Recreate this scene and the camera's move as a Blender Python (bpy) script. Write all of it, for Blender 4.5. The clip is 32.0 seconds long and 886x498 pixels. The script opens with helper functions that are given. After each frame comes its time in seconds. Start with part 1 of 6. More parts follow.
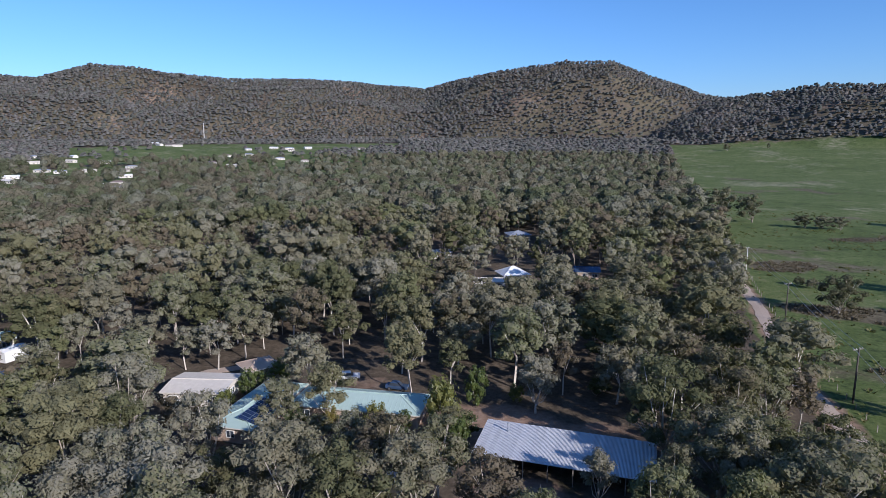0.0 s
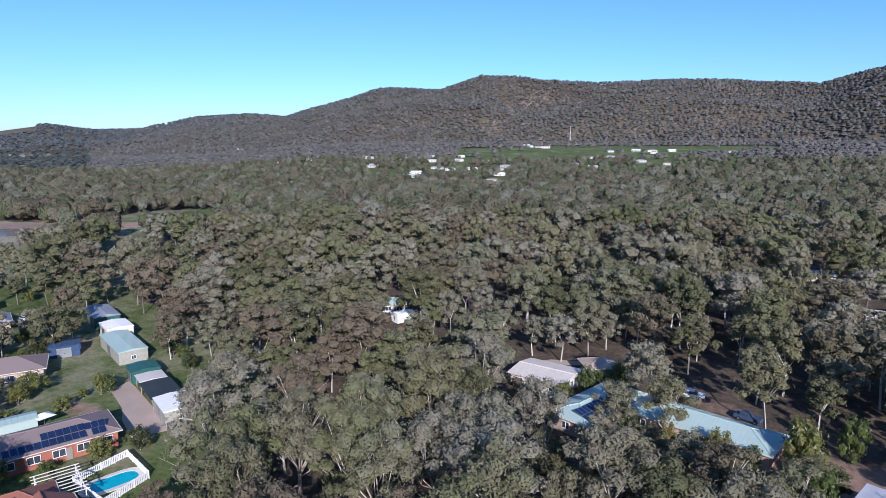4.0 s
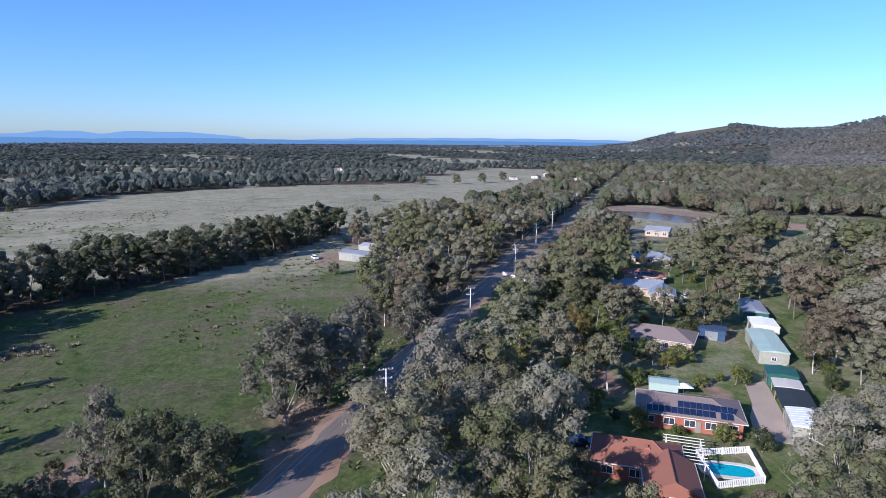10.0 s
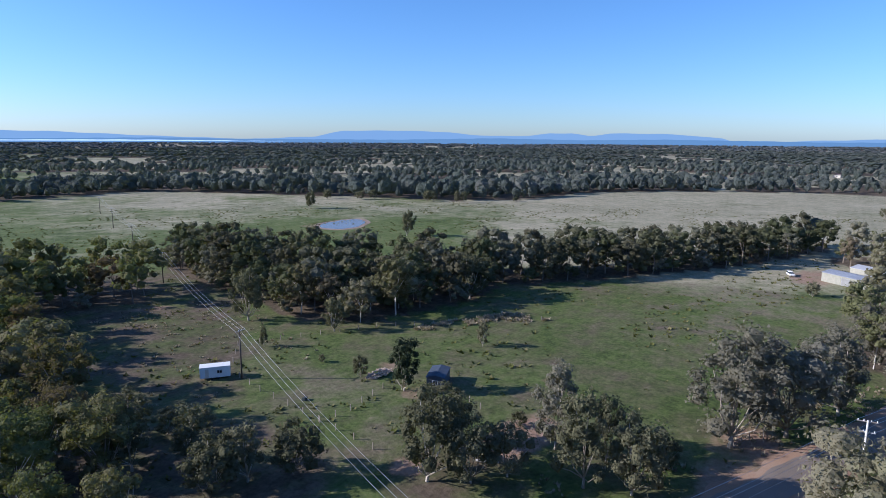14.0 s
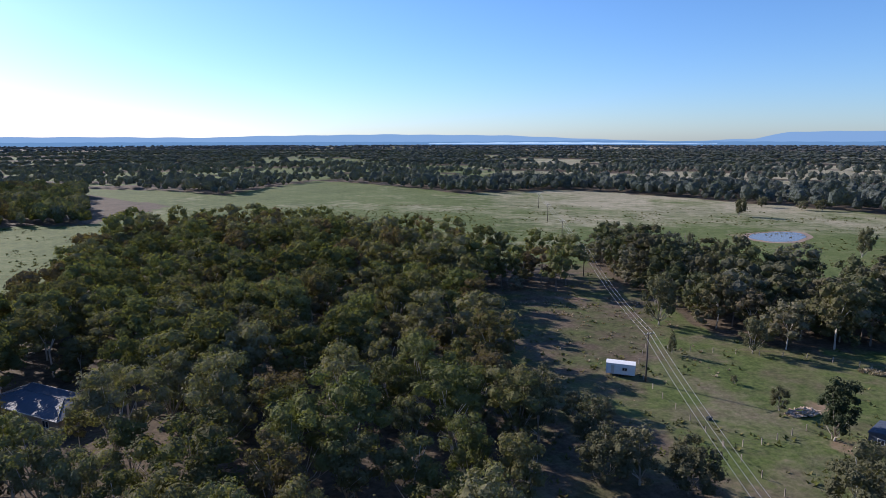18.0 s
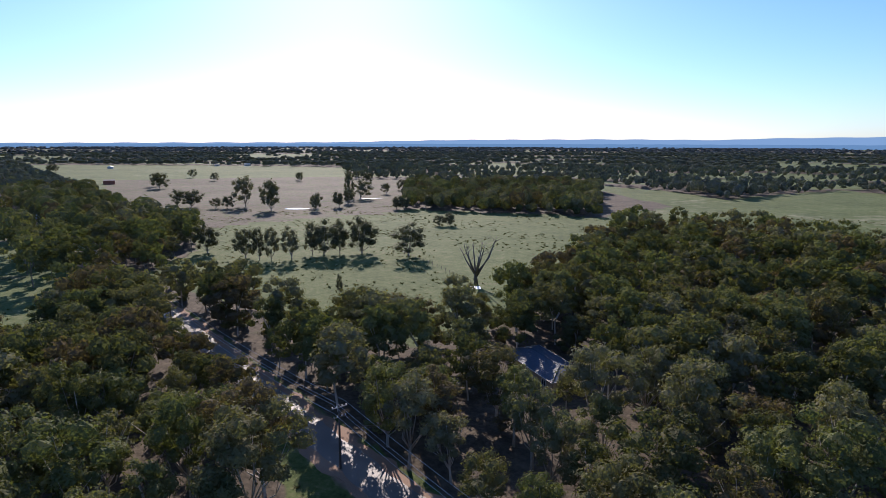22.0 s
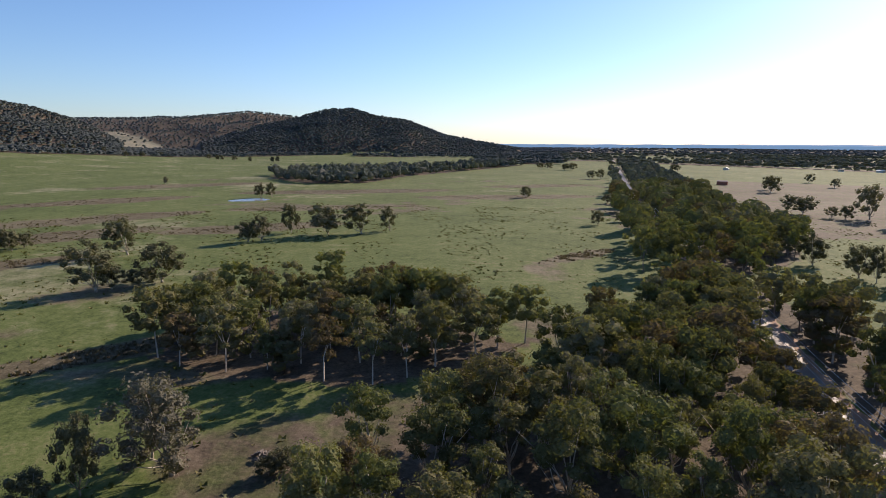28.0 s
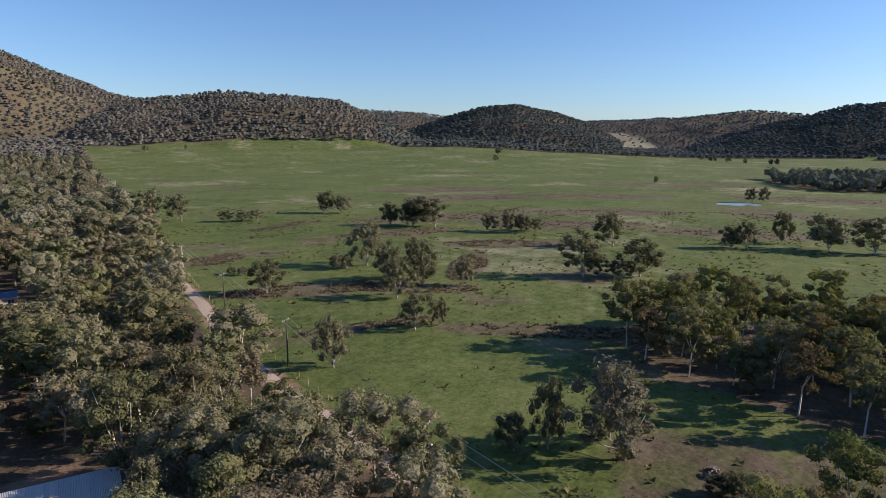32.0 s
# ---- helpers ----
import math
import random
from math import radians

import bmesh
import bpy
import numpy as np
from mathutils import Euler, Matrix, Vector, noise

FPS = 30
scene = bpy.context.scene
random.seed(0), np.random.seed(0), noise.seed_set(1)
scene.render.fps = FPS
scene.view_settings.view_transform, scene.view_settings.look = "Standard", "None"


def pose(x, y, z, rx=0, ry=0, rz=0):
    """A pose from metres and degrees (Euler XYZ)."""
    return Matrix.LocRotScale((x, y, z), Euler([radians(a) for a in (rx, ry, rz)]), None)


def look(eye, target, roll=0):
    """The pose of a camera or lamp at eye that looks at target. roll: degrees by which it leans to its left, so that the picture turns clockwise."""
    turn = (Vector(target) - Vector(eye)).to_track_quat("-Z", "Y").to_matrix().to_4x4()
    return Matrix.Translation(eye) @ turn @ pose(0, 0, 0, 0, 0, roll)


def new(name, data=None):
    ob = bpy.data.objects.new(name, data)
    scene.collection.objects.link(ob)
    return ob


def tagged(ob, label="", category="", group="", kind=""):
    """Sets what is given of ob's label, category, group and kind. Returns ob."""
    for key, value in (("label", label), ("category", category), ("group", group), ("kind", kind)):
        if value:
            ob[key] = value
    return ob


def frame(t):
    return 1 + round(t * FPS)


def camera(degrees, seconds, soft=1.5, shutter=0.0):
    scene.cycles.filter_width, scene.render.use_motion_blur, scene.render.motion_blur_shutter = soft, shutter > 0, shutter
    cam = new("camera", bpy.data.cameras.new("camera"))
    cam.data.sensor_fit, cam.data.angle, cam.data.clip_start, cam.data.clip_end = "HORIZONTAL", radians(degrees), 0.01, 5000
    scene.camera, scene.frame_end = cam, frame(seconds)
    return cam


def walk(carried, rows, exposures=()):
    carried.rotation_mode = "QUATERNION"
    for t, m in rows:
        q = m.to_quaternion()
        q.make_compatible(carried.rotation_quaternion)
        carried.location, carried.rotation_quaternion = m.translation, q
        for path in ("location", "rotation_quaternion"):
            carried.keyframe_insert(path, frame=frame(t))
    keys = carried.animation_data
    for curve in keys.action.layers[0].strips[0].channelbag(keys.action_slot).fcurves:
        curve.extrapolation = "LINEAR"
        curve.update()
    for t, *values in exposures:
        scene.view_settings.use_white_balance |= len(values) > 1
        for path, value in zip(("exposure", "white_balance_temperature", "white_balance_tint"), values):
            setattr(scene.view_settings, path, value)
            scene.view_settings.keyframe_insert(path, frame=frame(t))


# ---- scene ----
cam = camera(71.46, 32.0, 0.65)
PATH = [
    (0.0, 0, 0, 50, 79.77, 0.21, 0.00),
    (0.5, 0, 0, 50, 79.78, 0.24, 3.91),
    (1.0, 0, 0, 50, 79.82, 0.25, 8.78),
    (1.5, 0, 0, 50, 79.83, 0.29, 13.31),
    (2.0, 0, 0, 50, 79.88, 0.31, 18.38),
    (2.5, 0, 0, 50, 79.91, 0.23, 22.74),
    (3.0, 0, 0, 50, 79.92, 0.17, 26.28),
    (3.5, 0, 0, 50, 79.98, 0.25, 29.33),
    (5.5, 0, 0, 50, 80.24, -0.15, 43.47),
    (6.0, 0, 0, 50, 80.18, -0.13, 48.12),
    (6.5, 0, 0, 50, 80.18, -0.23, 52.60),
    (7.0, 0, 0, 50, 80.12, -0.24, 57.76),
    (7.5, 0, 0, 50, 80.10, -0.27, 62.63),
    (8.0, 0, 0, 50, 80.06, -0.26, 68.16),
    (8.5, 0, 0, 50, 80.01, -0.33, 73.12),
    (9.0, 0, 0, 50, 79.96, -0.35, 78.84),
    (9.5, 0, 0, 50, 79.91, -0.42, 83.92),
    (10.0, 0, 0, 50, 79.88, -0.41, 89.70),
    (10.5, 0, 0, 50, 79.89, -0.28, 95.05),
    (11.0, 0, 0, 50, 79.87, -0.28, 100.58),
    (11.5, 0, 0, 50, 79.85, -0.32, 105.69),
    (12.0, 0, 0, 50, 79.83, -0.34, 111.57),
    (12.5, 0, 0, 50, 79.82, -0.38, 116.67),
    (13.0, 0, 0, 50, 79.79, -0.37, 121.88),
    (13.5, 0, 0, 50, 79.76, -0.33, 126.64),
    (14.0, 0, 0, 50, 79.76, -0.33, 131.65),
    (14.5, 0, 0, 50, 79.74, -0.29, 135.91),
    (16.5, 0, 0, 50, 79.77, 0.02, 154.25),
    (17.0, 0, 0, 50, 79.79, 0.12, 159.23),
    (17.5, 0, 0, 50, 79.86, 0.14, 163.95),
    (18.0, 0, 0, 50, 79.90, 0.04, 169.70),
    (18.5, 0, 0, 50, 79.93, 0.01, 174.93),
    (19.0, 0, 0, 50, 79.95, -0.06, 180.11),
    (19.5, 0, 0, 50, 79.99, -0.08, 185.55),
    (20.0, 0, 0, 50, 80.02, -0.02, 191.84),
    (20.5, 0, 0, 50, 80.03, -0.04, 197.54),
    (21.0, 0, 0, 50, 80.05, -0.08, 203.70),
    (21.5, 0, 0, 50, 80.05, -0.04, 208.93),
    (22.0, 0, 0, 50, 80.07, -0.14, 214.19),
    (22.5, 0, 0, 50, 80.10, -0.22, 218.11),
    (23.0, 0, 0, 50, 80.10, -0.25, 222.65),
    (23.5, 0, 0, 50, 80.09, -0.29, 226.91),
    (24.0, 0, 0, 50, 80.09, -0.30, 231.86),
    (24.5, 0, 0, 50, 80.12, -0.24, 236.36),
    (25.0, 0, 0, 50, 80.15, -0.20, 241.19),
    (25.5, 0, 0, 50, 80.17, -0.27, 244.83),
    (27.5, 0, 0, 50, 80.12, -0.30, 261.83),
    (28.0, 0, 0, 50, 80.07, -0.27, 266.89),
    (28.5, 0, 0, 50, 80.05, -0.30, 271.77),
    (29.0, 0, 0, 50, 80.04, -0.31, 277.04),
    (29.5, 0, 0, 50, 80.02, -0.33, 281.88),
    (30.0, 0, 0, 50, 80.00, -0.31, 287.51),
    (30.5, 0, 0, 50, 80.00, -0.36, 292.50),
    (31.0, 0, 0, 50, 79.97, -0.36, 298.02),
    (31.5, 0, 0, 50, 79.93, -0.36, 303.64),
    (32.0, 0, 0, 50, 79.92, -0.31, 310.06),
]
EXPOSURES = [(0.0, 0.5, 4850, 15), (3.0, 0.6, 4780, 18), (6.0, 0.72, 4680, 19), (9.0, 0.74, 4740, 18), (14.0, 0.74, 4850, 15), (19.0, 0.66, 5250, 17), (23.0, 0.6, 5300, 18), (28.0, 0.72, 5950, 18), (32.0, 0.64, 5750, 15)]
walk(cam, [(t, pose(x, y, z, rx, ry, rz)) for t, x, y, z, rx, ry, rz in PATH], EXPOSURES)

# ---- world and sun ----
SUN_ELEVATION = radians(24)
SUN_TURN = radians(137)  # clockwise from +y
world = bpy.data.worlds.new("sky")
scene.world = world
world.use_nodes = True
wn = world.node_tree.nodes
wl = world.node_tree.links
sky = wn.new("ShaderNodeTexSky")
sky.sky_type = "NISHITA"
sky.sun_disc = False
sky.sun_elevation = SUN_ELEVATION
sky.sun_rotation = SUN_TURN
sky.altitude = 200
sky.air_density = 1.0
sky.dust_density = 0.4
sky.ozone_density = 4.5
wn["Background"].inputs["Strength"].default_value = 0.085
wl.new(sky.outputs[0], wn["Background"].inputs["Color"])
sun_data = bpy.data.lights.new("sun", "SUN")
sun_data.energy = 4.9
sun_data.angle = radians(0.53)
sun_data.color = (1.0, 0.80, 0.57)
sun_ob = new("sun", sun_data)
sun_way = Vector((math.sin(SUN_TURN) * math.cos(SUN_ELEVATION), math.cos(SUN_TURN) * math.cos(SUN_ELEVATION), math.sin(SUN_ELEVATION)))
sun_ob.matrix_world = look(sun_way * 400, (0, 0, 0))


# ---- materials ----
def material(name, colors, scale=4.0, rough=0.8, metal=0.0, bump=0.0, fine=None, source="object", spread=0.0, through_light=0.0, spec=0.5, cutout=0.0, gaps=0.42, deep=0.05):
    """Noise at two scales between the colours; source: object (its random), tint (attribute), or none."""
    m = bpy.data.materials.new(name)
    m.use_nodes = True
    n, l = m.node_tree.nodes, m.node_tree.links
    b = n["Principled BSDF"]
    b.inputs["Roughness"].default_value = rough
    b.inputs["Metallic"].default_value = metal
    b.inputs["Specular IOR Level"].default_value = spec
    pos = n.new("ShaderNodeNewGeometry")
    big = n.new("ShaderNodeTexNoise")
    big.inputs["Scale"].default_value = scale * 0.13
    big.inputs["Detail"].default_value = 3
    small = n.new("ShaderNodeTexNoise")
    small.inputs["Scale"].default_value = fine or scale * 1.7
    small.inputs["Detail"].default_value = 4
    l.new(pos.outputs["Position"], big.inputs["Vector"])
    l.new(pos.outputs["Position"], small.inputs["Vector"])
    mix = n.new("ShaderNodeMath")
    mix.operation = "MULTIPLY_ADD"
    l.new(small.outputs["Fac"], mix.inputs[0])
    mix.inputs[1].default_value = 0.5
    half = n.new("ShaderNodeMath")
    half.operation = "MULTIPLY"
    l.new(big.outputs["Fac"], half.inputs[0])
    half.inputs[1].default_value = 0.5
    l.new(half.outputs[0], mix.inputs[2])
    fac = mix.outputs[0]
    if spread:
        if source == "tint":
            src = n.new("ShaderNodeAttribute")
            src.attribute_name = "tint"
            value = src.outputs["Fac"]
        else:
            src = n.new("ShaderNodeObjectInfo")
            value = src.outputs["Random"]
        add = n.new("ShaderNodeMath")
        add.operation = "MULTIPLY_ADD"
        l.new(value, add.inputs[0])
        add.inputs[1].default_value = spread
        low = n.new("ShaderNodeMath")
        low.operation = "MULTIPLY_ADD"
        l.new(fac, low.inputs[0])
        low.inputs[1].default_value = 1 - spread * 0.6
        low.inputs[2].default_value = -spread * 0.2
        l.new(low.outputs[0], add.inputs[2])
        fac = add.outputs[0]
    ramp = n.new("ShaderNodeValToRGB")
    ramp.color_ramp.interpolation = "EASE"
    while len(ramp.color_ramp.elements) < len(colors):
        ramp.color_ramp.elements.new(0.5)
    for i, c in enumerate(colors):
        e = ramp.color_ramp.elements[i]
        e.position = 0.3 + 0.4 * i / max(1, len(colors) - 1)
        if spread:
            e.position = 0.12 + 0.76 * i / max(1, len(colors) - 1)
        e.color = (*c, 1)
    l.new(fac, ramp.inputs[0])
    l.new(ramp.outputs[0], b.inputs["Base Color"])
    if bump:
        bp = n.new("ShaderNodeBump")
        bp.inputs["Strength"].default_value = bump
        bp.inputs["Distance"].default_value = deep
        l.new(small.outputs["Fac"], bp.inputs["Height"])
        l.new(bp.outputs[0], b.inputs["Normal"])
    if through_light:
        tr = n.new("ShaderNodeBsdfTranslucent")
        warm = n.new("ShaderNodeMix")
        warm.data_type, warm.blend_type = "RGBA", "MULTIPLY"
        warm.inputs[0].default_value = 1.0
        l.new(ramp.outputs[0], warm.inputs[6])
        warm.inputs[7].default_value = (1.3, 1.35, 0.42, 1)
        l.new(warm.outputs[2], tr.inputs["Color"])
        ms = n.new("ShaderNodeMixShader")
        ms.inputs[0].default_value = through_light
        l.new(b.outputs[0], ms.inputs[1])
        l.new(tr.outputs[0], ms.inputs[2])
        l.new(ms.outputs[0], n["Material Output"].inputs["Surface"])
        if bump:
            l.new(bp.outputs[0], tr.inputs["Normal"])
        if cutout:
            # ragged sprays: leaves with gaps between them
            gap = n.new("ShaderNodeTexNoise")
            gap.inputs["Scale"].default_value = cutout
            gap.inputs["Detail"].default_value = 1.5
            l.new(pos.outputs["Position"], gap.inputs["Vector"])
            cut = n.new("ShaderNodeMath")
            cut.operation = "GREATER_THAN"
            cut.inputs[1].default_value = gaps
            l.new(gap.outputs["Fac"], cut.inputs[0])
            air = n.new("ShaderNodeBsdfTransparent")
            both = n.new("ShaderNodeMixShader")
            l.new(cut.outputs[0], both.inputs[0])
            l.new(air.outputs[0], both.inputs[1])
            l.new(ms.outputs[0], both.inputs[2])
            l.new(both.outputs[0], n["Material Output"].inputs["Surface"])
    return m


GUM = [(0.152, 0.126, 0.086), (0.104, 0.107, 0.052), (0.187, 0.172, 0.117), (0.136, 0.141, 0.067), (0.222, 0.208, 0.158), (0.162, 0.153, 0.083)]
# GUM darkened for the belt: its half-backlit shade put into the colour.
SHADED_GUM = [(0.094, 0.088, 0.058), (0.072, 0.080, 0.042), (0.110, 0.108, 0.072), (0.088, 0.098, 0.050), (0.134, 0.132, 0.096)]
# Yellower leaf tones; backlight in the southern and eastern woods put into colour.
BACKLIT_OLIVE = [(0.132, 0.104, 0.064), (0.094, 0.100, 0.044), (0.152, 0.142, 0.074), (0.118, 0.130, 0.054), (0.185, 0.174, 0.112), (0.148, 0.154, 0.066)]
# Bluer leaf tones: haze over the plain put into the base colour.
PLAIN_HAZE = [(0.076, 0.087, 0.084), (0.108, 0.122, 0.113), (0.094, 0.11, 0.097), (0.146, 0.15, 0.137)]
FAR_GUM = [(0.126, 0.106, 0.078), (0.088, 0.096, 0.054), (0.158, 0.142, 0.098), (0.112, 0.124, 0.066), (0.180, 0.178, 0.132), (0.138, 0.122, 0.080)]
HILL = [(0.106, 0.094, 0.086), (0.136, 0.132, 0.121), (0.112, 0.115, 0.096), (0.178, 0.163, 0.151)]
# Blue-grey tones: distance haze put into the far leaves' base colour.
BACK_HILL_HAZE = [(0.100, 0.116, 0.126), (0.13, 0.144, 0.15), (0.16, 0.166, 0.164)]
M_LEAF = material("gum_leaf", GUM, 0.6, 0.7, fine=2.0, spread=0.88, through_light=0.22, spec=0.03, cutout=4.5, gaps=0.44)
M_LEAF_BACKLIT = material("backlit_olive_leaf", BACKLIT_OLIVE, 0.6, 0.7, fine=2.0, spread=0.88, through_light=0.3, spec=0.03, cutout=4.5, gaps=0.44)
M_MID_BACKLIT = material("backlit_olive_leaf_mid", BACKLIT_OLIVE, 0.3, 0.6, fine=1.0, source="tint", spread=0.88, through_light=0.3, spec=0.0, cutout=3.2)
M_MID_SHADED = material("shaded_gum_leaf_mid", SHADED_GUM, 0.3, 0.6, fine=1.0, source="tint", spread=0.88, through_light=0.2, spec=0.0, cutout=3.2)
M_FAR_BACKLIT = material("backlit_olive_leaf_far", BACKLIT_OLIVE, 0.3, 0.6, bump=1.0, deep=1.6, fine=0.8, source="tint", spread=0.75, through_light=0.25, spec=0.0, cutout=1.1, gaps=0.43)
M_LEAF_FAR = material("gum_leaf_far", FAR_GUM, 0.3, 0.6, bump=1.0, deep=1.6, fine=0.8, source="tint", spread=0.75, through_light=0.18, spec=0.0, cutout=1.1, gaps=0.43)
M_LEAF_MID = material("gum_leaf_mid", GUM, 0.3, 0.6, fine=1.0, source="tint", spread=0.88, through_light=0.22, spec=0.0, cutout=3.2)
M_LEAF_PLAIN_HAZE = material("plain_haze_leaf", PLAIN_HAZE, 0.03, 0.8, bump=1.0, deep=1.6, fine=0.7, source="tint", spread=0.7, cutout=1.0, gaps=0.42, through_light=0.22, spec=0.0)
M_LEAF_HILL = material("hill_leaf", HILL, 0.03, 0.8, bump=1.0, deep=2.0, fine=0.4, source="tint", spread=0.7, through_light=0.1, spec=0.0)
M_LEAF_BACK_HAZE = material("back_hill_haze_leaf", BACK_HILL_HAZE, 0.03, 0.8, fine=0.3, source="tint", spread=0.7, through_light=0.3, spec=0.0)
# East hill leaves lightened and blued with painted haze too.
M_LEAF_EAST_HAZE = material("east_hill_haze_leaf", [(0.094, 0.110, 0.112), (0.126, 0.142, 0.138), (0.112, 0.130, 0.122), (0.164, 0.170, 0.162)], 0.03, 0.8, bump=1.0, deep=2.0, fine=0.4, source="tint", spread=0.7, through_light=0.35, spec=0.0)
M_GARDEN = material("garden_leaf", [(0.05, 0.06, 0.02), (0.085, 0.11, 0.025), (0.14, 0.15, 0.035), (0.18, 0.14, 0.04)], 0.8, 0.5, fine=2.0, spread=0.8, through_light=0.3, cutout=6.0)
M_BARK = material("gum_bark", [(0.20, 0.16, 0.12), (0.42, 0.37, 0.30), (0.55, 0.50, 0.43)], 2.5, 0.85, bump=0.4, spread=0.5)
M_STEM = material("grey_bark", [(0.13, 0.105, 0.08), (0.26, 0.22, 0.18)], 2.5, 0.9)
M_DEADWOOD = material("dead_wood", [(0.10, 0.085, 0.07), (0.22, 0.19, 0.16)], 3, 0.9, bump=0.4)
M_ASPHALT = material("asphalt", [(0.14, 0.118, 0.098), (0.205, 0.17, 0.14), (0.27, 0.22, 0.178)], 0.8, 0.6, bump=0.2, fine=14, spec=0.3)
M_GRAVEL = material("red_gravel", [(0.20, 0.12, 0.075), (0.30, 0.19, 0.12), (0.36, 0.26, 0.18)], 0.9, 0.95, bump=0.5, fine=6)
M_YARD = material("yard_dirt", [(0.15, 0.105, 0.075), (0.24, 0.175, 0.125), (0.32, 0.25, 0.19)], 0.7, 0.95, bump=0.4, fine=5)
M_PALEROAD = material("pale_gravel", [(0.34, 0.265, 0.20), (0.46, 0.37, 0.29)], 0.8, 0.95, bump=0.4, fine=6)
M_SCRUB = material("brown_rush", [(0.085, 0.066, 0.038), (0.14, 0.112, 0.07), (0.20, 0.168, 0.108)], 0.8, 0.8, fine=3, source="tint", spread=0.6, through_light=0.15)
M_REED = material("pale_reed", [(0.22, 0.18, 0.12), (0.34, 0.29, 0.21)], 0.8, 0.8, fine=3, source="tint", spread=0.6, through_light=0.15)
M_ZINC = material("corrugated_zinc", [(0.40, 0.40, 0.41), (0.50, 0.50, 0.51), (0.60, 0.59, 0.60)], 0.8, 0.5, 0.25, bump=0.1, spread=0.35)
M_GREENROOF = material("pale_green_roof", [(0.37, 0.47, 0.41), (0.44, 0.54, 0.48)], 0.7, 0.5, 0.1, bump=0.1, spread=0.2)
M_DKGREEN = material("green_steel", [(0.03, 0.10, 0.08), (0.05, 0.14, 0.11)], 0.8, 0.5, 0.1)
M_CREAM = material("cream_steel", [(0.55, 0.50, 0.42), (0.66, 0.61, 0.53)], 0.7, 0.6, bump=0.1)
M_SHEDWALL = material("dull_shed_wall", [(0.26, 0.26, 0.21), (0.36, 0.35, 0.29)], 0.8, 0.7, bump=0.1)
M_TUFT = material("pasture_tuft", [(0.075, 0.085, 0.025), (0.115, 0.118, 0.04), (0.175, 0.155, 0.08)], 0.8, 0.9, fine=3, source="tint", spread=0.7, through_light=0.15, spec=0.0)
M_WHITE = material("white_paint", [(0.70, 0.70, 0.68), (0.82, 0.82, 0.80)], 0.8, 0.5)
M_BRICK = material("red_brick", [(0.26, 0.09, 0.055), (0.36, 0.14, 0.085)], 3, 0.9, bump=0.3, fine=9)
M_PALEBRICK = material("pale_brick", [(0.40, 0.30, 0.22), (0.50, 0.39, 0.29)], 3, 0.9, bump=0.3, fine=9)
M_TERRA = material("terracotta_tile", [(0.17, 0.065, 0.045), (0.26, 0.11, 0.07), (0.33, 0.16, 0.11)], 1.5, 0.85, bump=0.3, fine=7, spread=0.4)
M_BROWNTILE = material("brown_tile", [(0.15, 0.115, 0.10), (0.23, 0.18, 0.16)], 1.5, 0.8, bump=0.3, fine=7, spread=0.4)
M_GREYROOF = material("grey_roof", [(0.24, 0.26, 0.30), (0.34, 0.36, 0.40)], 0.9, 0.55, 0.15)
M_BLUE = material("blue_steel", [(0.05, 0.085, 0.16), (0.08, 0.12, 0.21)], 0.8, 0.22, 0.3)
M_MATTBLUE = material("matt_blue_roof", [(0.055, 0.07, 0.1), (0.085, 0.105, 0.14)], 0.8, 0.65, spec=0.3, spread=0.3)
M_REDROOF = material("red_steel", [(0.42, 0.05, 0.04), (0.52, 0.08, 0.06)], 0.8, 0.5)
M_NET = material("dark_shade_cloth", [(0.02, 0.028, 0.03), (0.035, 0.045, 0.05)], 2, 0.8)
M_GLASS = material("window_glass", [(0.03, 0.04, 0.05), (0.05, 0.06, 0.08)], 2, 0.12)
M_PANEL = material("solar_cell", [(0.012, 0.02, 0.05), (0.02, 0.03, 0.075)], 4, 0.15)
M_ALU = material("aluminium", [(0.55, 0.56, 0.58), (0.66, 0.67, 0.69)], 3, 0.35, 0.9)
M_TIMBER = material("grey_timber", [(0.20, 0.17, 0.14), (0.33, 0.29, 0.25)], 4, 0.9, bump=0.3, spread=0.4)
M_POLE = material("dark_pole_timber", [(0.06, 0.05, 0.042), (0.11, 0.09, 0.075)], 4, 0.9, bump=0.3)
M_CONCRETE = material("pale_pole", [(0.52, 0.50, 0.47), (0.66, 0.64, 0.60)], 3, 0.85, bump=0.1)
M_WIRE = material("wire", [(0.45, 0.45, 0.45), (0.6, 0.6, 0.6)], 3, 0.4, 0.7)
M_DARK = material("black_rubber", [(0.015, 0.015, 0.015), (0.03, 0.03, 0.03)], 4, 0.8)
M_POOL = material("pool_water", [(0.03, 0.32, 0.38), (0.05, 0.42, 0.47)], 1, 0.06)
M_ROCK = material("stacked_firewood", [(0.30, 0.22, 0.16), (0.50, 0.41, 0.32)], 4, 0.9, spread=0.6)


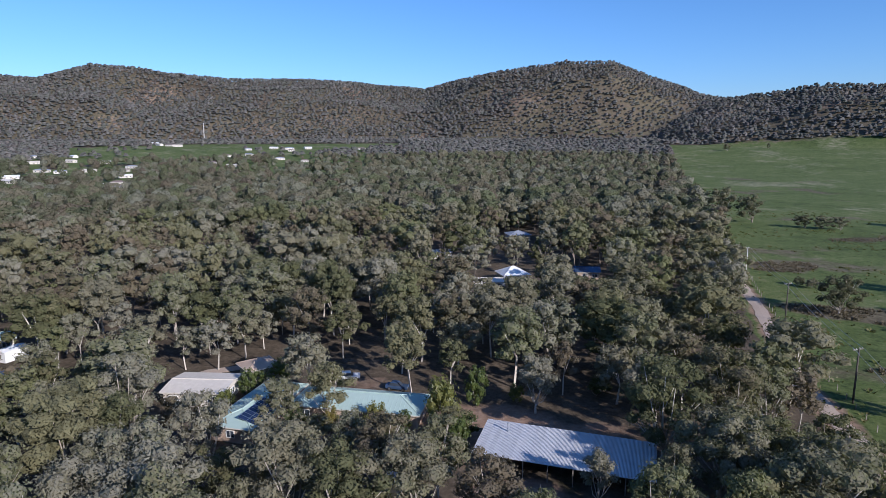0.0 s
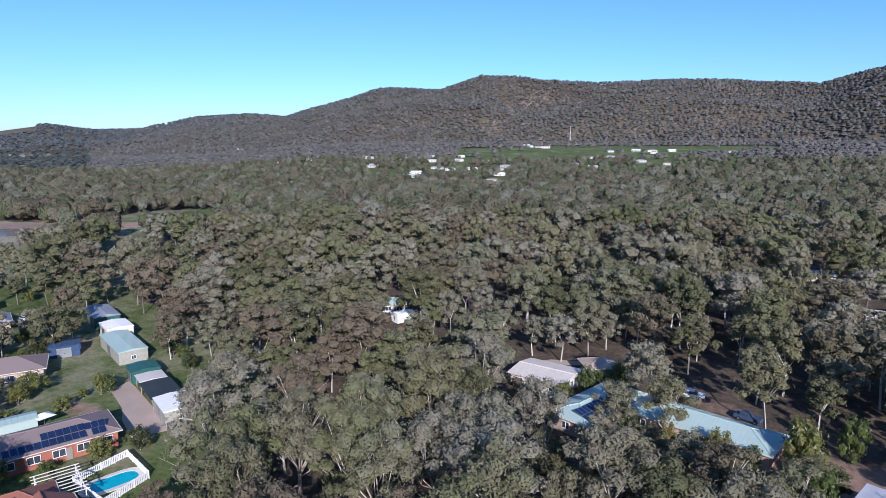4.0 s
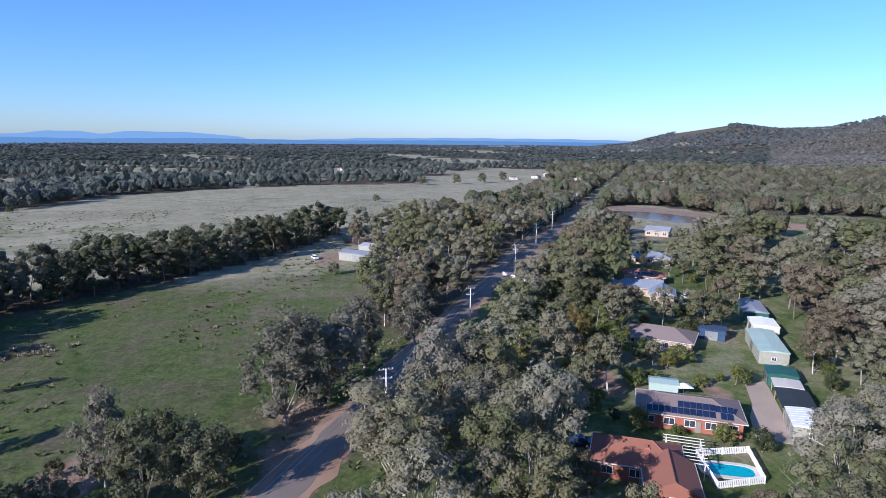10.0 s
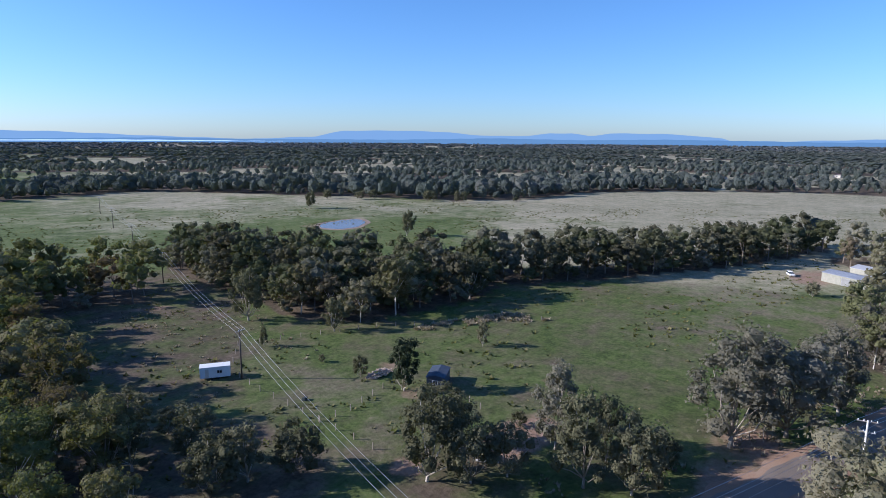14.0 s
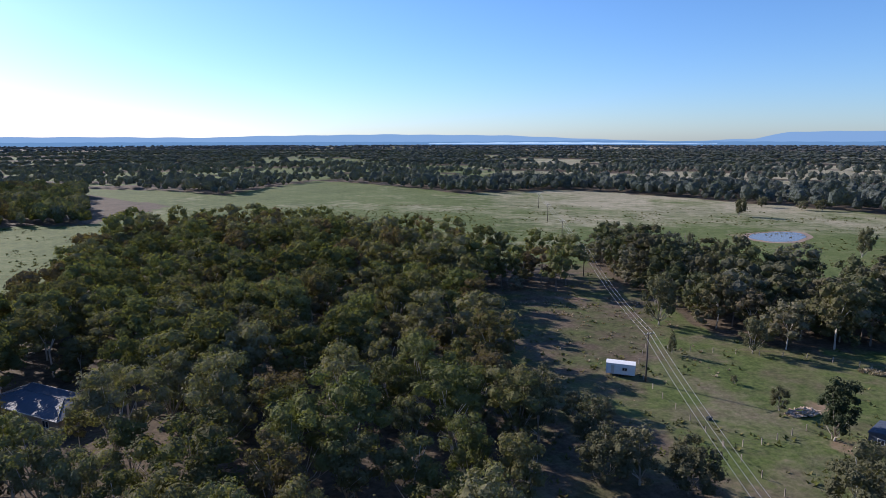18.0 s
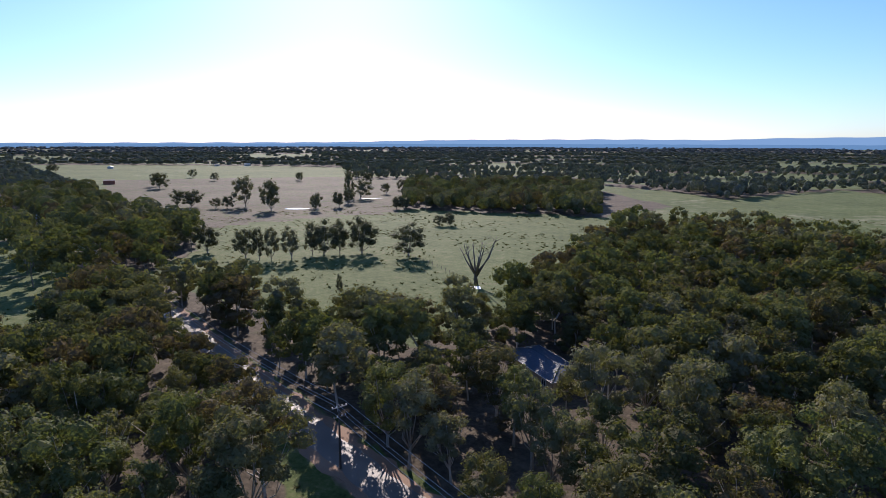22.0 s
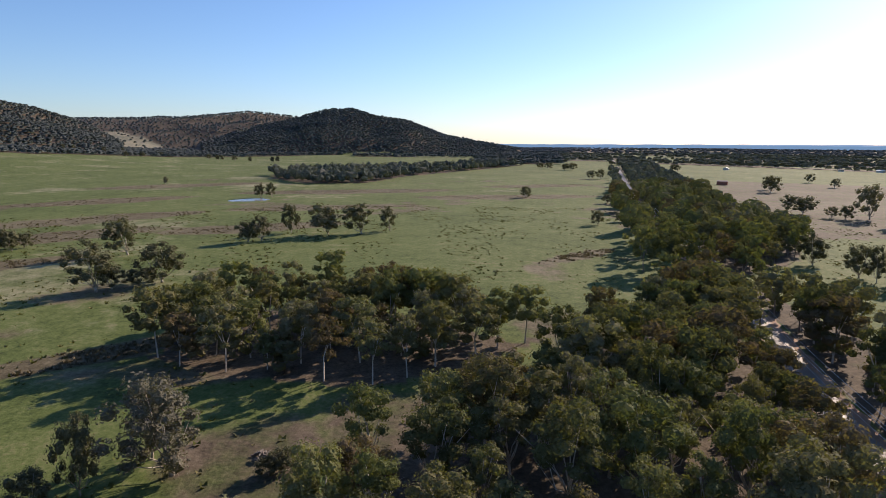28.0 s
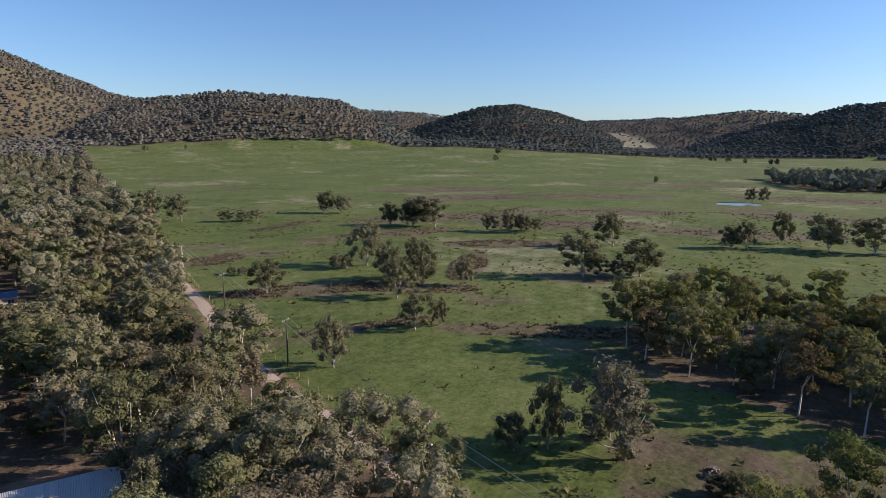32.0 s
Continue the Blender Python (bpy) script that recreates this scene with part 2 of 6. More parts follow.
def water_material(name, color):
    m = bpy.data.materials.new(name)
    m.use_nodes = True
    n, l = m.node_tree.nodes, m.node_tree.links
    b = n["Principled BSDF"]
    b.inputs["Base Color"].default_value = (*color, 1)
    b.inputs["Roughness"].default_value = 0.18
    w = n.new("ShaderNodeTexNoise")
    w.inputs["Scale"].default_value = 1.2
    w.inputs["Detail"].default_value = 3
    g0 = n.new("ShaderNodeNewGeometry")
    l.new(g0.outputs["Position"], w.inputs["Vector"])
    bp = n.new("ShaderNodeBump")
    bp.inputs["Strength"].default_value = 0.15
    bp.inputs["Distance"].default_value = 0.05
    l.new(w.outputs["Fac"], bp.inputs["Height"])
    l.new(bp.outputs[0], b.inputs["Normal"])
    return m


M_DAM = water_material("dam_water", (0.17, 0.135, 0.105))


def ground_material():
    """Grass that turns dry, bare or littered where the ground's own attributes say so."""
    m = bpy.data.materials.new("pasture")
    m.use_nodes = True
    n, l = m.node_tree.nodes, m.node_tree.links
    b = n["Principled BSDF"]
    b.inputs["Roughness"].default_value = 0.95
    b.inputs["Specular IOR Level"].default_value = 0.15
    geo = n.new("ShaderNodeNewGeometry")

    def noise_at(scale, detail=4.0):
        t = n.new("ShaderNodeTexNoise")
        t.inputs["Scale"].default_value = scale
        t.inputs["Detail"].default_value = detail
        t.inputs["Roughness"].default_value = 0.65
        l.new(geo.outputs["Position"], t.inputs["Vector"])
        return t.outputs["Fac"]

    def ramp_of(fac, stops):
        r = n.new("ShaderNodeValToRGB")
        while len(r.color_ramp.elements) < len(stops):
            r.color_ramp.elements.new(0.5)
        for e, (p, c) in zip(r.color_ramp.elements, stops):
            e.position = p
            e.color = (*c, 1)
        l.new(fac, r.inputs[0])
        return r.outputs[0]

    def math_of(op, a, c):
        k = n.new("ShaderNodeMath")
        k.operation = op
        for i, v in enumerate((a, c)):
            if isinstance(v, (int, float)):
                k.inputs[i].default_value = v
            else:
                l.new(v, k.inputs[i])
        return k.outputs[0]

    coarse, middle, fine, mottle = noise_at(0.012), noise_at(0.09, 6.0), noise_at(1.1, 6.0), noise_at(0.35, 5.0)
    mixed = math_of("ADD", math_of("ADD", math_of("MULTIPLY", coarse, 0.2), math_of("MULTIPLY", mottle, 0.28)), math_of("ADD", math_of("MULTIPLY", middle, 0.22), math_of("MULTIPLY", fine, 0.30)))
    green = ramp_of(mixed, [(0.40, (0.040, 0.054, 0.016)), (0.47, (0.078, 0.104, 0.027)), (0.525, (0.108, 0.134, 0.040)), (0.585, (0.158, 0.160, 0.068))])
    dry = ramp_of(mixed, [(0.41, (0.165, 0.16, 0.092)), (0.5, (0.285, 0.262, 0.17)), (0.59, (0.40, 0.355, 0.25))])
    litter = ramp_of(mixed, [(0.42, (0.052, 0.041, 0.028)), (0.5, (0.094, 0.074, 0.051)), (0.58, (0.150, 0.119, 0.083))])
    bare = ramp_of(mixed, [(0.36, (0.16, 0.105, 0.07)), (0.5, (0.26, 0.175, 0.12)), (0.64, (0.36, 0.27, 0.20))])
    rush = ramp_of(mixed, [(0.42, (0.066, 0.055, 0.031)), (0.5, (0.116, 0.098, 0.058)), (0.58, (0.172, 0.150, 0.094))])
    color = green
    for key, other, soft in (("dry", dry, 0.5), ("rush", rush, 0.35), ("litter", litter, 0.4), ("bare", bare, 0.35)):
        a = n.new("ShaderNodeAttribute")
        a.attribute_name = key
        edge = math_of("ADD", a.outputs["Fac"], math_of("MULTIPLY", math_of("SUBTRACT", middle, 0.5), 1.3 if key != "dry" else 0.9))
        mr = n.new("ShaderNodeMapRange")
        l.new(edge, mr.inputs[0])
        mr.inputs[1].default_value = 0.5 - soft * 0.5
        mr.inputs[2].default_value = 0.5 + soft * 0.5
        mx = n.new("ShaderNodeMix")
        mx.data_type = "RGBA"
        l.new(mr.outputs[0], mx.inputs[0])
        l.new(color, mx.inputs[6])
        l.new(other, mx.inputs[7])
        color = mx.outputs[2]
    l.new(color, b.inputs["Base Color"])
    bp = n.new("ShaderNodeBump")
    bp.inputs["Strength"].default_value = 0.6
    bp.inputs["Distance"].default_value = 0.25
    l.new(fine, bp.inputs["Height"])
    l.new(bp.outputs[0], b.inputs["Normal"])
    return m


M_GROUND = ground_material()
rng = np.random.default_rng(7)


# ---- mesh helpers ----
def mesh_from(name, verts, tris, mat, tint=None, smooth=False):
    """A mesh of triangles out of two arrays."""
    me = bpy.data.meshes.new(name)
    verts = np.asarray(verts, np.float32)
    tris = np.asarray(tris, np.int32)
    k = tris.shape[1]
    me.vertices.add(len(verts))
    me.vertices.foreach_set("co", verts.ravel())
    me.loops.add(tris.size)
    me.loops.foreach_set("vertex_index", tris.ravel())
    me.polygons.add(len(tris))
    me.polygons.foreach_set("loop_start", np.arange(0, tris.size, k, dtype=np.int32))
    me.polygons.foreach_set("loop_total", np.full(len(tris), k, np.int32))
    me.polygons.foreach_set("use_smooth", np.full(len(tris), smooth))
    me.materials.append(mat)
    me.update(calc_edges=True)
    if tint is not None:
        a = me.attributes.new("tint", "FLOAT", "POINT")
        a.data.foreach_set("value", np.asarray(tint, np.float32))
    return me


class Shape:
    """Collects solids into one mesh."""

    def __init__(self):
        self.v, self.f = [], []

    def solid(self, pts, faces):
        o = len(self.v)
        self.v += [tuple(p) for p in pts]
        self.f += [tuple(o + i for i in q) for q in faces]
        return self

    def box(self, x, y, z, sx, sy, sz, turn=0.0, tilt=0.0):
        """Centre x, y; bottom z."""
        c, s = math.cos(turn), math.sin(turn)
        pts = []
        for k in (0, 1):
            for a, b in ((-1, -1), (1, -1), (1, 1), (-1, 1)):
                px, py = a * sx / 2, b * sy / 2
                pts.append((x + px * c - py * s, y + px * s + py * c, z + k * sz + py * tilt))
        return self.solid(pts, [(3, 2, 1, 0), (4, 5, 6, 7), (0, 1, 5, 4), (1, 2, 6, 5), (2, 3, 7, 6), (3, 0, 4, 7)])

    def tube(self, path, radii, sides=6):
        rings = []
        for i, p in enumerate(path):
            p = Vector(p)
            d = (Vector(path[min(i + 1, len(path) - 1)]) - Vector(path[max(i - 1, 0)])).normalized()
            side = d.cross(Vector((0.31, 0.95, 0.05))).normalized()
            up = d.cross(side)
            rings.append([p + (side * math.cos(2 * math.pi * k / sides) + up * math.sin(2 * math.pi * k / sides)) * radii[i] for k in range(sides)])
        pts = [q for r in rings for q in r]
        faces = []
        for i in range(len(rings) - 1):
            for k in range(sides):
                a, b = i * sides + k, i * sides + (k + 1) % sides
                faces.append((a, b, b + sides, a + sides))
        faces.append(tuple(range(sides))[::-1])
        faces.append(tuple(range((len(rings) - 1) * sides, len(rings) * sides)))
        return self.solid(pts, faces)

    def mesh(self, name, mat, smooth=False):
        me = bpy.data.meshes.new(name)
        me.from_pydata(self.v, [], self.f)
        me.materials.append(mat)
        if smooth:
            me.polygons.foreach_set("use_smooth", [True] * len(me.polygons))
        me.update()
        return me


def part(name, shape, mat, parent, label="", at=None, smooth=False):
    """One mesh object under a thing or a part."""
    me = shape.mesh(name, mat, smooth) if isinstance(shape, Shape) else shape
    ob = new(name, me)
    ob.parent = parent
    if at is not None:
        ob.matrix_basis = at
    if label:
        tagged(ob, label)
    return ob


def thing(name, label, category, at=None, group="", kind="", data=None):
    ob = tagged(new(name, data), label, category, group, kind)
    if at is not None:
        ob.matrix_basis = at
    return ob


def inside(x, y, poly):
    """Which of the points lie in the polygon."""
    x, y = np.asarray(x, float), np.asarray(y, float)
    hit = np.zeros(x.shape, bool)
    for (ax, ay), (bx, by) in zip(poly, poly[1:] + poly[:1]):
        if ay == by:
            continue
        hit ^= ((ay > y) != (by > y)) & (x < (bx - ax) * (y - ay) / (by - ay) + ax)
    return hit


def line_distance(x, y, pts):
    d = np.full(np.shape(x), 1e9)
    for (ax, ay), (bx, by) in zip(pts, pts[1:]):
        vx, vy = bx - ax, by - ay
        k = np.clip(((x - ax) * vx + (y - ay) * vy) / (vx * vx + vy * vy), 0, 1)
        d = np.minimum(d, np.hypot(x - ax - k * vx, y - ay - k * vy))
    return d


def wave(x, y, scale, seed=0):
    """Smooth noise from -1 to 1 over arrays."""
    r = np.random.default_rng(seed)
    out = np.zeros(np.shape(x))
    for i in range(7):
        a = r.uniform(0, 6.283)
        k = r.uniform(0.6, 2.2) / scale
        out += np.sin((np.cos(a) * x + np.sin(a) * y) * k * 2.2 + r.uniform(0, 6.283))
    return out / 3.6


# ---- plan ----
ROAD = [(-1700, 560), (-900, 268), (-528, 134), (-354, 69), (-267, 37), (-199, 14), (-116, -12), (-87, -20.5), (61, -66), (112, -82), (151, -95), (211, -113), (250, -122), (480, -182), (1440, -484), (2600, -850)]
LANE = [(47, -60), (55, 0), (62, 60), (74, 122), (94, 178), (112, 240)]
NORTH_WOOD = [(44, -30), (52, 30), (60, 62), (72, 126), (91, 180), (114, 240), (152, 346), (265, 683), (480, 1320), (300, 1700), (-500, 1700), (-1300, 1500), (-1100, 800), (-700, 400), (-520, 330), (-420, 330), (-300, 250), (-300, 190), (-190, 112), (-150, 100), (-125, 100), (-100, 78), (-82, 62), (-70, 40), (-60, 10), (-60, -12)]
WEST_GARDENS = [(-900, 285), (-528, 150), (-354, 84), (-267, 54), (-199, 32), (-120, 8), (-60, -14), (-60, 10), (-75, 20), (-98, 78), (-125, 100), (-190, 112), (-300, 190), (-300, 250), (-520, 330), (-900, 500)]
SOUTH_WOOD = [(-20, -58), (-30, -90), (-34, -135), (-41, -168), (-50, -197), (-74, -190), (-84, -204), (-84, -218), (-64, -230), (-50, -255), (-18, -300), (46, -371), (100, -372), (94, -269), (88, -218), (82, -172), (80, -154), (81, -132), (88, -119), (101, -112), (118, -109), (147, -117), (180, -119), (205, -121), (240, -128), (240, -124.5), (150, -100), (61, -71.5), (-15, -48)]
EAST_WOOD = [(140, 62), (168, 56), (192, 30), (176, 4), (150, -26), (152, -52), (176, -72), (215, -104), (150, -86), (72, -60), (56, -48), (58, 2), (69, 18), (89, 5), (100, -8), (112, -24), (140, -44), (152, -38), (130, -13), (121, 8), (126, 38)]
BELT = [(-103, -240), (-100, -182), (-97, -142), (-107, -123), (-124, -122), (-150, -117), (-165, -124), (-193, -107), (-227, -87), (-258, -71), (-330, -50), (-338, -62), (-270, -92), (-235, -108), (-200, -130), (-165, -158), (-145, -183), (-138, -215), (-122, -262)]
ROADSIDE = [(-1700, 500), (-900, 215), (-620, 110), (-528, 60), (-400, 10), (-330, -25), (-300, -50), (-258, -18), (-205, -22), (-165, -22), (-150, -4), (-199, 8), (-267, 30), (-354, 62), (-528, 126), (-900, 260), (-1700, 550)]
AVENUE_SOUTH = [(215, -118), (250, -127), (480, -187), (1440, -489), (1430, -560), (700, -325), (480, -248), (330, -205), (255, -172)]
AVENUE_NORTH = [(215, -108), (250, -116), (480, -175), (1440, -478), (1440, -465), (480, -164), (300, -112), (225, -84)]
FAR_COPSE = [(808, 171), (731, 109), (738, 57), (890, 4), (1049, -92), (1292, -244), (1300, -180), (1120, 0), (1030, 120), (920, 200)]
SOUTH_COPSE = [(285, -365), (250, -372), (140, -400), (120, -500), (300, -700), (450, -600)]
PASTURE_EDGE = [(-1044, 63), (-697, -29), (-676, -115), (-585, -239), (-512, -283), (-429, -285), (-377, -320), (-321, -440), (-235, -580), (-120, -560), (11, -770), (97, -580), (150, -640), (330, -720), (560, -620), (800, -840), (1440, -560)]
CLEARINGS = [(9, 89, 8), (18, 87, 8), (27, 84, 7), (8, 101, 8), (18, 99, 6), (28, 95, 5), (4, 108, 6), (-22, 107, 7), (-15, 106, 7), (-8, 105, 7), (-33, 106, 7), (-34, 99, 5), (-47, 114, 9), (-38, 128, 9), (-20, 124, 10), (-4, 86, 5), (8, 80, 8), (56, -115, 13), (45, -122, 9), (101, -168, 8), (112, -182, 9), (-108, 143, 9), (-113, 88, 8), (24, 213, 11), (15, 202, 8), (51, 218, 9), (37, 303, 14), (20, 290, 14), (-1, 256, 9), (-33, 244, 7), (-70, 239, 7), (-103, 264, 10), (-89, 122, 7), (-92, 36, 17), (-104, 46, 14), (-104, 66, 13), (-113, 56, 12), (-122, 72, 11), (-140, 78, 13), (-155, 86, 10), (-170, 90, 10), (-145, 56, 12), (-200, 70, 16), (-185, 70, 14), (-214, 72, 10), (-250, 88, 10), (-325, 117, 10), (-180, 78, 12), (-128, 60, 10)]


TOWN = [(-325, 613, 0), (-609, 1016, 13), (-670, 1455, 37), (-612, 1398, 34), (-588, 1384, 33), (-370, 1365, 27), (-320, 1314, 23), (-298, 1376, 27), (-410, 1175, 16), (-340, 998, 5), (-298, 1135, 12), (-505, 886, 3), (-466, 903, 3), (-415, 808, 0), (-552, 1013, 11), (-244, 1099, 9), (-376, 1203, 17), (-504, 716, 0), (-565, 873, 4), (-179, 1370, 25), (-700, 1064, 19), (-389, 1046, 9), (-533, 863, 3), (-358, 648, 0), (-721, 991, 15), (-693, 867, 8), (-678, 838, 8), (-792, 823, 10), (-639, 1408, 34), (-645, 978, 12), (-335, 1359, 25), (-414, 1325, 25)]
TOWN_WEST = [(-491, 529, 1), (-398, 457, 0), (-383, 496, 0), (-538, 520, 0), (-361, 687, 0), (-480, 956, 0), (-646, 1089, 0), (-786, 969, 0), (-705, 936, 0), (-1575, 1377, 0), (-1637, 1354, 0), (-713, 263, 0), (-411, 440, 0), (-544, 779, 0), (-871, 805, 0), (-883, 893, 0)]
FARMS = [(-831, -259, 0), (-978, -156, 0), (-818, 128, 0), (-786, 94, 0), (-855, 150, 0), (-757, 169, 0), (1064, -768, 0), (1029, -814, 0), (1104, -578, 0)]


# thinly grown ground between the woods and the houses, by bearing and distance
OPENINGS = [(2, 21.5, 76, 98, 0.75), (4, 20, 64, 76, 0.9), (19, 27.5, 80, 112, 0.6), (348, 359, 63, 84, 0.35), (338, 348, 63, 80, 0.25), (340, 355, 96, 112, 0.3), (60, 76, 64, 92, 0.25), (56, 63, 78, 96, 0.25), (199, 209, 100, 124, 0.45), (324, 334, 114, 192, 0.12), (14, 24, 118, 134, 0.3), (352.5, 357, 156, 210, 0.1), (345, 349, 172, 214, 0.1), (351.5, 354.5, 225, 300, 0.15), (0, 1.5, 192, 252, 0.15), (15.5, 17.2, 188, 246, 0.1), (20.2, 22.4, 212, 280, 0.1), (6.8, 8.5, 188, 242, 0.1), (35, 39, 150, 172, 0.2), (65.5, 74, 262, 470, 0.04), (52.5, 61.5, 268, 470, 0.04), (67.5, 73, 160, 206, 0.12), (69, 72.5, 224, 258, 0.15), (59, 63.5, 88, 196, 0.06), (66, 72.5, 116, 150, 0.1)]


def smooth(a, b, x):
    k = np.clip((np.asarray(x, float) - a) / (b - a), 0, 1)
    return k * k * (3 - 2 * k)


# ridges: (turn from +y to the left in degrees, distance, degrees above the level)
MAIN_RIDGE = [(-31, 2300, 2.2), (-26, 2300, 2.6), (-22, 2200, 3.45), (-18, 2150, 5.0), (-15, 2100, 6.35), (-10.8, 2100, 6.45), (-7.4, 2150, 5.95), (-2.4, 2300, 5.15), (1.6, 2500, 4.2), (7.3, 2600, 4.65), (12.2, 2600, 4.95), (18.8, 2500, 4.95), (24, 2500, 5.25), (28.9, 2500, 5.65), (32.5, 2700, 4.5), (38, 2800, 4.6), (42.9, 3000, 3.0), (46.4, 3200, 2.0), (50.2, 3300, 2.2), (53.9, 3400, 2.0), (57.9, 3700, 1.0), (61.5, 3900, 0.95), (64.6, 4100, 1.35), (67, 4100, 1.0), (69.7, 4100, 0.6), (73, 4100, -0.3), (76, 4100, -0.69)]
EAST_RIDGE = [(-48, 1900, -0.2), (-45, 1900, 1.4), (-42, 1900, 2.6), (-40.6, 1900, 3.2), (-35.7, 1900, 3.6), (-31, 1900, 3.9), (-28, 1950, 3.4), (-24.5, 2000, 3.0), (-20, 2050, 1.6), (-16, 2100, 0)]
KNOB_RIDGE = [(-66, 2500, -0.3), (-63.4, 2500, 1.2), (-60, 2450, 2.3), (-56.4, 2400, 3.0), (-53.3, 2400, 2.8), (-50.2, 2450, 1.9), (-46, 2500, 0.5), (-44, 2500, -0.3)]
BLUFF_RIDGE = [(-100, 3000, -0.75), (-96.5, 3000, -0.1), (-93.4, 2950, 0.45), (-91, 2900, 1.3), (-89.8, 2900, 1.8), (-87, 2900, 2.1), (-85, 2900, 2.75), (-82.6, 2900, 2.65), (-79.6, 3000, 1.8), (-76, 3100, 1.0), (-72, 3100, -0.3)]
BACK_RIDGE = [(-84, 4200, 0.2), (-80, 4200, 2.0), (-76, 4200, 2.4), (-70.4, 4200, 1.85), (-66, 4200, 1.65), (-60, 4200, 1.5), (-52, 4200, 1.9), (-46.6, 4200, 2.4), (-43.6, 4200, 2.5), (-40, 4200, 2.3), (-34, 4200, 1.0)]


def terrain(x, y):
    """Height of the land over arrays of places."""
    x, y = np.asarray(x, float), np.asarray(y, float)
    d = np.hypot(x, y)
    turn = np.degrees(np.arctan2(-x, y))
    rise = smooth(-75, -50, turn) * (1 - smooth(38, 60, turn))
    z = rise * 40 * smooth(850, 1750, d)
    rough = wave(x, y, 420, 3) * 0.5 + wave(x, y, 170, 4) * 0.3
    gully = np.abs(wave(x, y, 330, 11))
    for ridge, foot in ((MAIN_RIDGE, 1650), (EAST_RIDGE, 1350), (KNOB_RIDGE, 1700), (BLUFF_RIDGE, 2200), (BACK_RIDGE, 3000)):
        a = [r[0] for r in ridge]
        dist = np.interp(turn, a, [r[1] for r in ridge])
        up = np.interp(turn, a, [r[2] for r in ridge], left=-3, right=-3)
        top = 50 + dist * np.tan(np.radians(up))
        near_foot = foot + (0 if foot != 1650 else 1) * 0.55 * (np.maximum(dist - 2700, 0))
        k = np.clip((d - near_foot) / (dist - near_foot), 0, 1)
        body = np.sin(k * math.pi / 2) ** 1.15
        h = top * body * (1 - 0.2 * gully * 4 * k * (1 - k)) + rough * 18 * 4 * k * (1 - k)
        h = np.where(d > dist, top - (d - dist) * 0.12, h)
        ok = (up > -2.5) & (top > 0)
        z = np.where(ok, np.maximum(z, h), z)
    z = z + smooth(500, 1500, d) * wave(x, y, 600, 5) * 1.2
    return z


def wooded(x, y, floor=False):
    """How densely the trees stand, 0 to 1, and where nothing grows."""
    x, y = np.asarray(x, float), np.asarray(y, float)
    d = np.hypot(x, y)
    turn = np.degrees(np.arctan2(-x, y)) % 360
    w = np.zeros(x.shape)
    for poly, k in ((NORTH_WOOD, 1.0), (SOUTH_WOOD, 1.0), (EAST_WOOD, 1.0), (BELT, 0.85), (WEST_GARDENS, 0.55), (ROADSIDE, 0.6), (AVENUE_SOUTH, 1.0), (AVENUE_NORTH, 0.12), (FAR_COPSE, 0.9), (SOUTH_COPSE, 0.9)):
        w = np.maximum(w, inside(x, y, poly) * k)
    # beyond the paddocks: woods with clearings
    edge = [(math.degrees(math.atan2(-px, py)) % 360, math.hypot(px, py)) for px, py in PASTURE_EDGE]
    edge.sort()
    far = d > np.interp(turn, [e[0] for e in edge], [e[1] for e in edge])
    plain = (turn > 80) & (turn < 250) & far
    patch = smooth(0.0, 0.1, wave(x, y, 380, 21) * 0.75 + wave(x, y, 130, 22) * 0.4) * 0.97 + 0.02
    edge_d = np.interp(turn, [e[0] for e in edge], [e[1] for e in edge])
    patch = np.maximum(patch, 0.9 * (d < edge_d + 110 + 60 * wave(x, y, 150, 24)))
    strips = smooth(-0.12, 0.1, wave(turn * 12, np.log(np.maximum(d, 1)) * 1000, 90, 27) * 0.8 + wave(x, y, 130, 28) * 0.25 - 0.05 + 0.25 * smooth(1500, 3200, d))
    patch = np.where(d > 760, 0.02 + strips * 0.95, patch)
    behind = d / edge_d + 0.06 * wave(x, y, 200, 29)
    patch = np.where((behind > 1.3) & (behind < 1.5) & (turn > 85) & (turn < 200), 0.05, patch)
    w = np.where(plain, np.maximum(w, patch), w)
    east = (turn >= 250) & (turn < 275) & (d > np.where(turn < 264, 1380, 1900))
    w = np.where(east, np.maximum(w, patch), w)
    northwest = (turn > 38) & (turn <= 80) & (d > 480) & (line_distance(x, y, ROAD) > 10)
    w = np.where(northwest, np.maximum(w, np.clip(0.62 + 0.5 * wave(x, y, 200, 23), 0.1, 0.9)), w)
    hill = terrain(x, y) > 46
    w = np.where(hill, 1.0, w)
    footwood = (turn < 60) & (d > 1560) | (turn > 262) & (d > np.interp(turn, [262, 285, 300, 360], [2500, 2000, 1500, 1500]))
    w = np.where(footwood, np.maximum(w, 0.9), w)
    meadow = (turn > 4) & (turn < 31) & (d > np.interp(turn, [4, 12, 22, 31], [1420, 1290, 1170, 1120])) & (d < np.interp(turn, [4, 22, 31], [1600, 1590, 1500]))
    w = np.where(meadow, np.clip(0.07 * wave(x, y, 90, 31), 0, 1), w)
    town = (turn > 4) & (turn < 52) & (d > 720) & (d < 1360 - 9 * turn)
    w = np.where(town, w * np.clip(0.28 + 0.5 * wave(x, y, 130, 32), 0.06, 0.8), w)
    w = np.where(np.hypot((turn - 294) / 2.6, (d - 3050) / 420) + 0.45 * wave(x, y, 150, 33) < 1, 0.25, w)
    dam = ((x + 415) / 62) ** 2 + ((y - 150) / 40) ** 2 < 1
